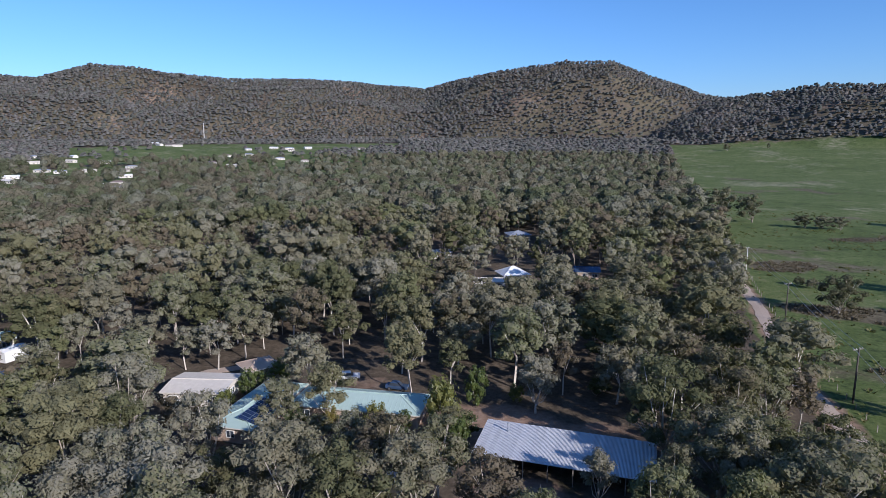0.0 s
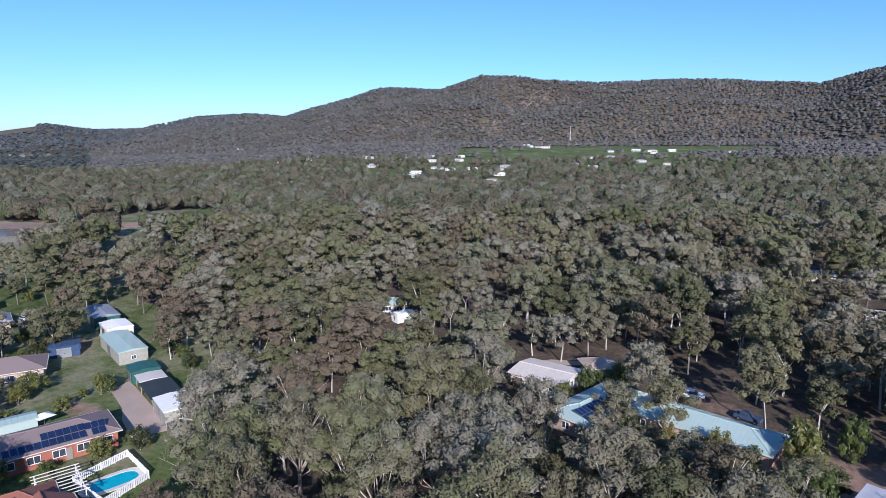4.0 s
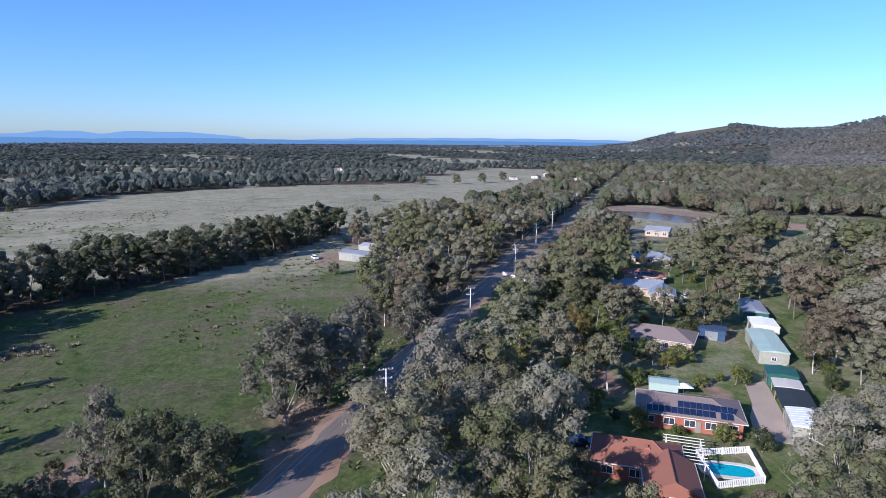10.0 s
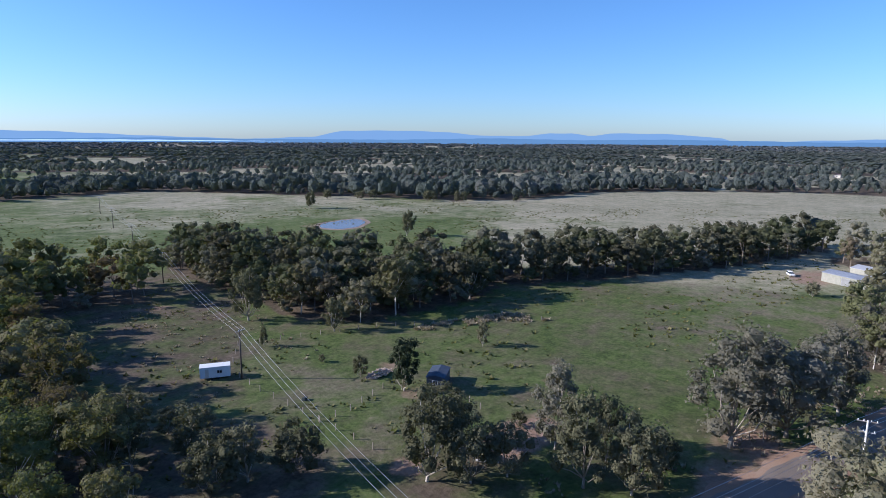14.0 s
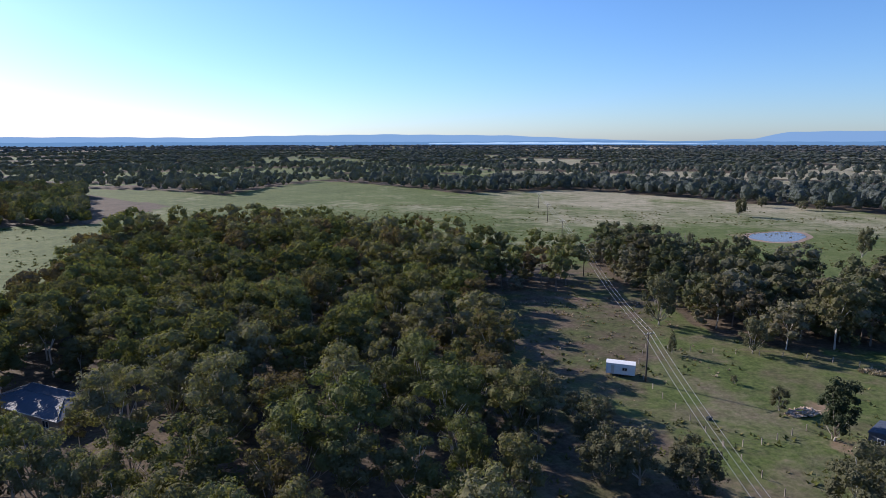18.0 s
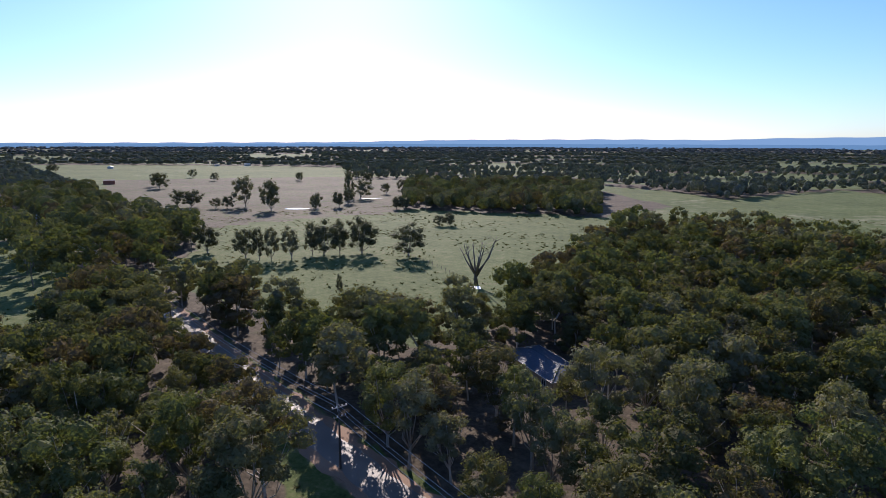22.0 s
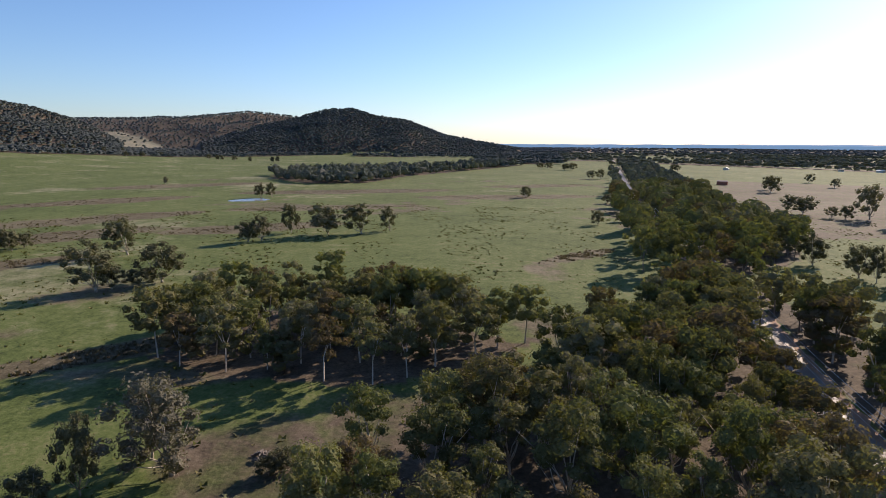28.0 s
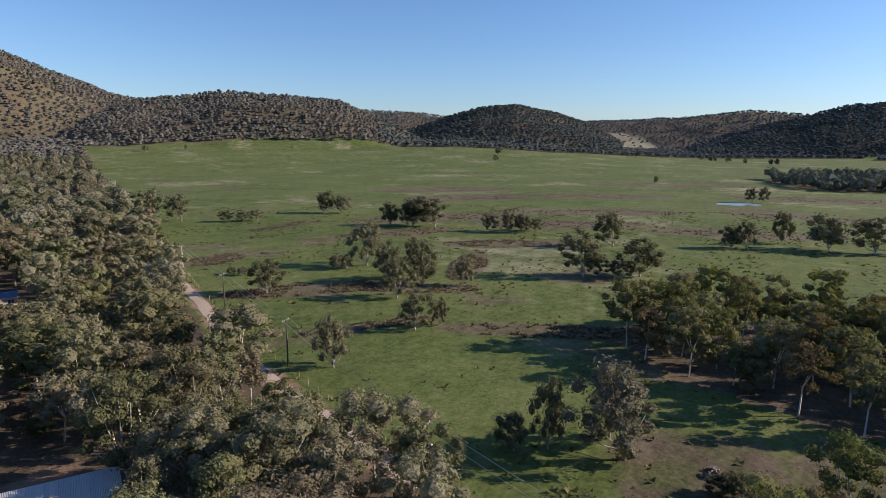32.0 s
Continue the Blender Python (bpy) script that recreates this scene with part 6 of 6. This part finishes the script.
shed("grey steel shed beyond the paddock", 705, -340, 60, 16, 9, 3.5, M_GREYROOF, M_GREYROOF, 1.0, "farm_shed")
shed("brown farm shed beyond the paddock", 722, -375, 60, 12, 9, 4, M_BRICK, M_BROWNTILE, 1.2, "farm_shed")

# the township under the hills
hr2 = np.random.default_rng(91)
for rows, group in ((TOWN, "township houses"), (TOWN_WEST, "township houses"), (FARMS, "far farmhouses")):
    for hx, hy, flag in rows:
        pick = int(hr2.integers(0, 4))
        roof_m, look_word = ((M_WHITE, "white"), (M_CREAM, "cream"), (M_GREYROOF, "grey"), (M_BROWNTILE, "brown"))[pick]
        if rows is TOWN_WEST and flag:
            roof_m, look_word = M_REDROOF, "red"
        tz = float(terrain(np.array([hx]), np.array([hy]))[0])
        o = house(f"distant pale-walled house with a {look_word} roof", hx, hy, hr2.uniform(-40, 40), hr2.uniform(13, 20) * (0.7 if rows is FARMS else 1), 8.5, 3.0, 1.6, M_CREAM, roof_m, pick < 2, 3, 1, z=tz)
        tagged(o, group=group)


def mast(x, y, height):
    z = float(terrain(np.array([x]), np.array([y]))[0])
    ob = thing("radio_mast", "thin pale lattice radio mast on the hill's foot", "mast", pose(x, y, z))
    for a in range(3):
        c, s_ = math.cos(a * 2.094), math.sin(a * 2.094)
        part("leg", Shape().tube([(c * 1.5, s_ * 1.5, -0.5), (c * 0.5, s_ * 0.5, height)], [0.28, 0.2], 4), M_CONCRETE, ob)
    br = Shape()
    for i in range(16):
        for a in range(3):
            r0_, r1_ = 1.5 - i / 16, 1.5 - (i + 1) / 16
            br.tube([(math.cos(a * 2.094) * r0_, math.sin(a * 2.094) * r0_, height * i / 16), (math.cos(a * 2.094 + 2.094) * r1_, math.sin(a * 2.094 + 2.094) * r1_, height * (i + 1) / 16)], [0.1, 0.1], 3)
    part("brace", br, M_CONCRETE, ob)


mast(-627, 1644, 46)


# ---- pool, pergola, yard things ----
def pool():
    at = pose(-87.2, 45.0, 0, 0, 0, 78)
    ob = thing("swimming_pool", "kidney-ended blue garden pool with pale paving", "pool", at)
    deck, water = Shape(), Shape()
    n = 20
    rim = [(math.copysign(abs(math.cos(6.283 * i / n)) ** 0.6, math.cos(6.283 * i / n)) * 3.6, math.copysign(abs(math.sin(6.283 * i / n)) ** 0.7, math.sin(6.283 * i / n)) * 1.8) for i in range(n)]
    out = [(px * 1.28, py * 1.45) for px, py in rim]
    pts = [(px, py, 0.12) for px, py in rim] + [(px, py, 0.12) for px, py in out] + [(px, py, -0.5) for px, py in rim] + [(px, py, -0.1) for px, py in out]
    deck.solid(pts, [(i, n + i, n + (i + 1) % n, (i + 1) % n) for i in range(n)] + [((i + 1) % n, 2 * n + (i + 1) % n, 2 * n + i, i) for i in range(n)] + [(n + i, 3 * n + i, 3 * n + (i + 1) % n, n + (i + 1) % n) for i in range(n)])
    part("paving", deck, M_CREAM, ob)
    water.solid([(px, py, 0.05) for px, py in rim], [tuple(range(n))])
    part("water", water, M_POOL, ob)


def picket_fence(label, line, height, gap, mat, name="fence", rails=2, slat=0.09):
    ob = thing(name, label, "fence")
    post = Shape().box(0, 0, -0.2, 0.1, 0.1, height + 0.25).mesh("post", mat)
    for (ax, ay), (bx, by) in zip(line, line[1:]):
        d = math.hypot(bx - ax, by - ay)
        a = math.atan2(by - ay, bx - ax)
        n = max(1, round(d / 2.4))
        for i in range(n + 1):
            part("post", post, None, ob, at=pose(ax + (bx - ax) * i / n, ay + (by - ay) * i / n, 0, 0, 0, math.degrees(a)))
        for k in range(rails):
            part("rail", Shape().box((ax + bx) / 2, (ay + by) / 2, 0.25 + k * (height - 0.4) / max(1, rails - 1), d, 0.05, 0.09, a), mat, ob)
        if gap:
            m = int(d / gap)
            one = Shape().box(0, 0, 0.1, slat, 0.03, height - 0.1).mesh("picket", mat)
            for i in range(m):
                part("picket", one, None, ob, at=pose(ax + (bx - ax) * (i + 0.5) / m, ay + (by - ay) * (i + 0.5) / m, 0, 0, 0, math.degrees(a)))
    return ob


pool()
picket_fence("white slatted fence round the pool", [(-91.5, 41.5), (-92.5, 50.5), (-83.5, 48.5), (-82, 40.8), (-91.5, 41.5)], 1.3, 0.3, M_WHITE, "pool_fence", 2, 0.2)
picket_fence("long pale fence along a garden", [(-226, 24), (-204, 36)], 1.2, 0.5, M_WHITE, "fence", 2, 0.4)
picket_fence("grey timber stock rails under the gum", [(-102, -26.5), (-106.5, -25.3)], 1.4, 0, M_TIMBER, "stock_rail", 4)
picket_fence("leaning grey timber stock rails", [(-107.5, -23.4), (-111, -24.2)], 1.4, 0, M_TIMBER, "stock_rail", 4)
picket_fence("low timber rail fence beside the road", [(-92.6, -11), (-93.2, -4)], 0.9, 0, M_TIMBER, "rail_fence", 3)
picket_fence("wire mesh fence round the shade house", [(-103, 63), (-120, 69.5)], 1.8, 0.5, M_GREYROOF, "mesh_fence", 3, 0.03)


def pergola():
    ob = thing("pergola", "open white timber pergola over the house's patio", "pergola", pose(-88.8, 38.5, 0, 0, 0, 72))
    for px in (-2.6, 2.6):
        for py in (-4.0, 0, 4.0):
            part("post", Shape().box(px, py, -0.1, 0.12, 0.12, 2.6), M_WHITE, ob)
        part("beam", Shape().box(px, 0, 2.5, 0.12, 9.0, 0.18), M_WHITE, ob)
    for i in range(9):
        part("rafter", Shape().box(0, -4.2 + i * 1.05, 2.68, 6.2, 0.07, 0.12), M_CREAM, ob)


pergola()


def tank(label, x, y, radius, height, mat):
    ob = thing("water_tank", label, "tank", pose(x, y, 0))
    s = Shape()
    rings = [(0, -0.1)] + [(i % 2, 0.1 + i * (height - 0.2) / 12) for i in range(13)]
    s.tube([(0, 0, zz) for _, zz in rings], [radius + 0.03 * k for k, _ in rings], 16)
    part("barrel", s, mat, ob)
    part("lid", Shape().tube([(0, 0, height - 0.12), (0, 0, height + 0.2)], [radius * 1.02, radius * 0.2], 16), mat, ob)


tank("dark green water tank beside the garden shed", -4.9, 80.8, 0.9, 1.9, M_DKGREEN)
tank("dark water tank in the back garden", -116.5, 93, 1.3, 2.2, M_NET)
tank("pale water tank on the farm", -259, -18, 1.8, 2.4, M_CREAM)


def garden_umbrella(x, y):
    ob = thing("garden_umbrella", "white square garden umbrella on the lawn", "umbrella", pose(x, y, 0))
    part("pole", Shape().tube([(0, 0, -0.1), (0, 0, 2.5)], [0.04, 0.04], 6), M_ALU, ob)
    s = Shape().solid([(-1.5, -1.5, 2.1), (1.5, -1.5, 2.1), (1.5, 1.5, 2.1), (-1.5, 1.5, 2.1), (0, 0, 2.75), (0, 0, 2.6)], [(0, 1, 4), (1, 2, 4), (2, 3, 4), (3, 0, 4), (1, 0, 5), (2, 1, 5), (3, 2, 5), (0, 3, 5)])
    part("canopy", s, M_WHITE, ob)


garden_umbrella(-115.4, 48.8)


def slab(name, label, pts, z, mat, category, kind="structure"):
    s = Shape()
    n = len(pts)
    s.solid([(px, py, z) for px, py in pts] + [(px, py, z - 0.12) for px, py in pts], [tuple(range(n))] + [(i, n + i, n + (i + 1) % n, (i + 1) % n) for i in range(n)])
    return thing(name, label, category, kind=kind, data=s.mesh(name, mat))


slab("driveway", "pale gravel drive between the houses and the sheds", [(-98, 54.5), (-95, 60.5), (-103.5, 63), (-119, 68), (-123, 69), (-121, 64), (-111, 60.5), (-106, 57.5)], 0.05, M_PALEROAD, "drive")
slab("forecourt", "curved pale concrete drive before the cream house", [(-56, 124), (-52, 128.5), (-46, 131), (-41, 131.5), (-40, 129.5), (-45, 128.5), (-50, 126), (-52, 123)], 0.05, M_PALEROAD, "drive")


def blob_sheet(name, label, cx, cy, rx, ry, turn, z, mat, category, seed):
    """A flat pool or patch with an uneven outline."""
    r = np.random.default_rng(seed)
    n = 40
    a = np.arange(n) * 6.283 / n
    k = 1 + 0.10 * np.sin(a * 2 + r.uniform(0, 6)) + 0.06 * np.sin(a * 3 + r.uniform(0, 6)) + 0.03 * np.sin(a * 7 + r.uniform(0, 6))
    u, v = np.cos(a) * rx * k, np.sin(a) * ry * k
    t = radians(turn)
    pts = [(cx + p * math.cos(t) - q * math.sin(t), cy + p * math.sin(t) + q * math.cos(t)) for p, q in zip(u, v)]
    return slab(name, label, pts, z, mat, category)


blob_sheet("dam_bank", "bare earth margin of the farm dam", -228, -280, 24, 15, 40, 0.06, M_YARD, "bank", 1)
blob_sheet("dam_water", "still farm dam reflecting the sky", -228, -280, 20, 12, 40, 0.10, M_DAM, "water", 1)
blob_sheet("lake_bank", "broad bare red bank of the township dam", -418, 155, 60, 34, 35, 0.06, M_YARD, "bank", 2)
blob_sheet("lake_water", "brown water of the township dam", -405, 148, 36, 20, 35, 0.10, M_DAM, "water", 2)
blob_sheet("dry_dam", "dry sandy bed of an empty dam", -350, 235, 44, 14, 50, 0.05, M_GRAVEL, "bank", 3)
blob_sheet("dam_grass", "green grass inside the empty dam", -385, 275, 38, 16, 45, 0.07, M_GROUND, "grass", 4)
blob_sheet("roadside_pool", "bright flooded hollow among paddock trees", 348, -318, 10, 5, 30, 0.08, M_DAM, "water", 5)
blob_sheet("creek_pool", "narrow strip of water at the paddock's far side", 357, -415, 10, 2.5, 60, 0.08, M_DAM, "water", 6)
blob_sheet("paddock_dam", "small dam in the eastern paddock", 530, 135, 18, 12, -45, 0.08, M_DAM, "water", 7)
blob_sheet("lawn", "mown bright green back lawn", -112.5, 87, 6, 4.5, 60, 0.05, M_GROUND, "lawn", 8)


# ---- vehicles and loose things ----
def car(label, x, y, turn, paint, wagon=True):
    ob = thing("car", label, "car", pose(x, y, 0.02, 0, 0, turn))
    s = Shape()

    def section(zs, x0, x1, w0, w1, z0, z1, t0, t1):
        return [(x0, -w0, z0), (x1, -w0, z0), (x1, w0, z0), (x0, w0, z0), (t0, -w1, z1), (t1, -w1, z1), (t1, w1, z1), (t0, w1, z1)]

    box_f = [(3, 2, 1, 0), (4, 5, 6, 7), (0, 1, 5, 4), (1, 2, 6, 5), (2, 3, 7, 6), (3, 0, 4, 7)]
    s.solid(section(0, -2.3, 2.3, 0.86, 0.9, 0.35, 0.72, -2.35, 2.35), box_f)
    s.solid(section(0, -2.35, 2.35, 0.9, 0.84, 0.72, 1.0, -2.28, 2.2), box_f)
    part("body", s, paint, ob)
    r0_, r1_ = (-2.2, 0.95) if wagon else (-1.5, 0.9)
    cab = Shape().solid(section(0, r0_, r1_, 0.82, 0.66, 1.0, 1.55, r0_ + 0.25, r1_ - 0.6), box_f)
    part("window_band", cab, M_GLASS, ob)
    part("roof", Shape().solid(section(0, r0_ + 0.2, r1_ - 0.55, 0.68, 0.62, 1.53, 1.64, r0_ + 0.35, r1_ - 0.75), box_f), paint, ob)
    for px in (-1.45, 1.45):
        for py in (-0.8, 0.8):
            w = part("wheel", Shape().tube([(px, py - 0.11, 0.34), (px, py + 0.11, 0.34)], [0.34, 0.34], 12), M_DARK, ob)
            part("rim", Shape().tube([(px, py - 0.12, 0.34), (px, py + 0.12, 0.34)], [0.2, 0.2], 8), M_ALU, w)
    for py in (-0.62, 0.62):
        part("headlight", Shape().box(2.33, py, 0.72, 0.06, 0.34, 0.16), M_ALU, ob)
        part("tail_light", Shape().box(-2.33, py, 0.75, 0.05, 0.2, 0.2), M_REDROOF, ob)
    return ob


car("white four-wheel-drive wagon parked on the dirt drive", -20, 123, 8, M_WHITE)
car("pale blue car parked behind the green-roofed house", -9.4, 117.5, -15, M_BLUE, False)
car("white car parked in a back yard", -191, 79.5, 20, M_WHITE, False)
car("white ute parked near the farm shed", -254, -52, 30, M_WHITE)
car("white car under the backyard trees", -113, 94, 40, M_WHITE)
car("blue car parked before the brick house", -95, 24, 80, M_BLUE, False)


def caravan():
    ob = thing("caravan", "white box caravan standing in the paddock", "caravan", pose(-60.2, -117.3, 0, 0, 0, 150))
    s = Shape().box(0, 0, 0.45, 6.0, 2.4, 2.2)
    part("body", s, M_WHITE, ob)
    part("roof", hip_roof(6.0, 2.4, 2.65, 0.12, 0.05, True)[0], M_WHITE, ob)
    for side in (0, 2):
        window(ob, 0.9, (-1.25 if side == 0 else 1.25), 1.4, 0.9, 0.6, side, M_ALU)
    part("door", Shape().box(-1.6, -1.22, 0.55, 0.7, 0.06, 1.85), M_CREAM, ob)
    for px in (-0.6, 0.6):
        for py in (-1.05, 1.05):
            part("wheel", Shape().tube([(px, py - 0.1, 0.33), (px, py + 0.1, 0.33)], [0.33, 0.33], 12), M_DARK, ob)
    part("drawbar", Shape().box(3.6, 0, 0.45, 1.3, 0.12, 0.1).box(4.0, 0, 0.0, 0.1, 0.1, 0.5), M_DARK, ob)


caravan()


def heap(label, x, y, rx, ry, count, name, mat, seed, size=0.5):
    r = np.random.default_rng(seed)
    ob = thing(name, label, "heap", pose(x, y, 0))
    for i in range(count):
        a, d = r.uniform(0, 6.28), math.sqrt(r.uniform(0, 1))
        px, py = math.cos(a) * d * rx, math.sin(a) * d * ry
        z = (1 - d) * 0.9 + 0.05
        l = size * r.uniform(1.0, 2.6)
        t = r.uniform(0, 3.14)
        s = Shape().tube([(px - math.cos(t) * l / 2, py - math.sin(t) * l / 2, z + r.uniform(0, 0.25)), (px + math.cos(t) * l / 2, py + math.sin(t) * l / 2, z + r.uniform(0, 0.3))], [size * 0.26, size * 0.22], 6)
        part("log", s, mat, ob)


heap("pile of split firewood in the paddock", -84.6, -93, 3.4, 1.9, 90, "firewood_pile", M_ROCK, 71)
heap("heap of dead branches in the paddock", 92.5, 24, 2.0, 1.2, 18, "branch_heap", M_DEADWOOD, 72, 0.6)
heap("heap of dead branches by the rushes", 127, 206, 3.2, 2.0, 22, "branch_heap", M_DEADWOOD, 73, 0.7)
thing("fallen_log", "pale fallen log on the grass", "log", data=Shape().tube([(-70.2, -55.2, 0.2), (-72.2, -52.2, 0.2)], [0.22, 0.18], 7).mesh("fallen_log", M_CONCRETE))
thing("trough", "small dark water trough in the paddock", "trough", pose(-66, -94, 0, 0, 0, 20), data=Shape().box(0, 0, 0, 1.0, 0.6, 0.6).mesh("trough", M_NET))


# ---- poles and wires ----


def power_pole(label, x, y, turn, mat, height=11.0, arms=1, transformer=False, group="road poles"):
    ob = thing("power_pole", label, "pole", pose(x, y, 0, 0, 0, turn), group)
    part("post", Shape().tube([(0, 0, -0.3), (0, 0, height * 0.5), (0, 0, height)], [0.2, 0.17, 0.13], 8), mat, ob, smooth=True)
    for k in range(arms):
        z = height - 0.35 - k * 1.6
        arm = part("crossarm", Shape().box(0, 0.2, z, 2.6 - 0.4 * k, 0.11, 0.13), mat if k else M_TIMBER, ob)
        for px in (-1.15, -0.45, 0.45, 1.15):
            part("insulator", Shape().tube([(px * (1 - 0.15 * k), 0.2, z + 0.13), (px * (1 - 0.15 * k), 0.2, z + 0.36)], [0.07, 0.05], 6), M_WHITE, arm)
    if transformer:
        t = part("transformer", Shape().tube([(0, -0.5, height - 4.2), (0, -0.5, height - 3.0)], [0.38, 0.38], 10), M_GREYROOF, ob)
        part("cap", Shape().tube([(0, -0.5, height - 3.0), (0, -0.5, height - 2.85)], [0.4, 0.25], 10), M_ALU, t)
    return ob


def wires(name, label, line, offsets, height, sag, turn_fix=None):
    """One thing: the wires that hang from pole to pole."""
    ob = thing(name, label, "wires")
    for off, dz in offsets:
        for (ax, ay), (bx, by) in zip(line, line[1:]):
            d = math.hypot(bx - ax, by - ay)
            nx, ny = -(by - ay) / d, (bx - ax) / d
            pts = []
            for i in range(13):
                k = i / 12
                pts.append((ax + (bx - ax) * k + nx * off, ay + (by - ay) * k + ny * off, height + dz - sag * 4 * k * (1 - k) * (d / 70)))
            part("wire", Shape().tube(pts, [0.022] * 13, 4), M_WIRE, ob)
    return ob


WEST_POLES = [(-101, -9), (-160, 8.5), (-229, 29), (-288, 46), (-340, 63), (-403, 82.5), (-461, 103)]
for px, py in WEST_POLES:
    power_pole("pale power pole with crossarms beside the road", px, py, 106, M_CONCRETE, 11.0, 2)
EAST_POLES = [(-22, -35), (62.5, -64), (140, -85), (215, -107), (290, -127), (365, -148)]
for px, py in EAST_POLES:
    power_pole("dark timber power pole beside the shaded road", px, py, 73, M_POLE, 10.5, 2)
wires("road_wires", "power wires strung along the road", WEST_POLES[::-1] + EAST_POLES, ((-1.1, 0), (0.4, 0), (1.1, 0), (0.8, -1.6)), 10.9, 1.1)
LANE_POLES = [(109, 217), (93.5, 162.5), (77.7, 110), (60, 53), (49, -2)]
for i, (px, py) in enumerate(LANE_POLES):
    power_pole("timber power pole at the paddock fence" if i != 3 else "timber power pole carrying a transformer", px, py, 20, M_POLE if i != 0 else M_CONCRETE, 11.0, 1 if i != 3 else 2, i == 3, "lane poles")
wires("lane_wires", "two power wires along the lane", LANE_POLES, ((-0.9, 0), (0.9, 0)), 10.9, 0.9)
SOUTH_POLES = [(-37, -20), (-63.5, -112.5), (-91, -210), (-111, -284), (-131, -360), (-150, -432)]
for px, py in SOUTH_POLES:
    power_pole("dark timber power pole crossing the paddock", px, py, 15, M_POLE, 10.8, 1, False, "paddock poles")
wires("paddock_wires", "power wires crossing the green paddock", SOUTH_POLES, ((-1.1, 0), (0.1, 0.2), (1.1, 0)), 10.8, 1.2)


def wire_fence(label, line, gap, name="wire_fence", height=1.15):
    ob = thing(name, label, "fence")
    post = Shape().box(0, 0, -0.2, 0.12, 0.12, height + 0.3).mesh("post", M_TIMBER)
    for (ax, ay), (bx, by) in zip(line, line[1:]):
        d = math.hypot(bx - ax, by - ay)
        n = max(1, round(d / gap))
        for i in range(n):
            part("post", post, None, ob, at=pose(ax + (bx - ax) * i / n, ay + (by - ay) * i / n, 0))
        for zz in (0.5, 1.05):
            part("wire", Shape().tube([(ax, ay, zz), (bx, by, zz)], [0.012, 0.012], 3), M_POLE, ob)


wire_fence("post and wire fence along the green paddock", [(64, 52), (67, 64), (71, 85), (83, 134), (101, 190), (117, 235), (155, 346)], 4.5)
wire_fence("post and wire fence across the paddock", [(-62, -70), (-62.5, -104), (-64, -118), (-74, -132), (-107, -118.5), (-146, -86)], 5)
wire_fence("post and wire fence beside the dirt turning place", [(-62, -84), (-69, -84), (-80, -87), (-88, -73.5), (-84.6, -63)], 4)
wire_fence("pale fence line through the southern paddock", [(109, -181), (135, -198), (182, -224)], 4)
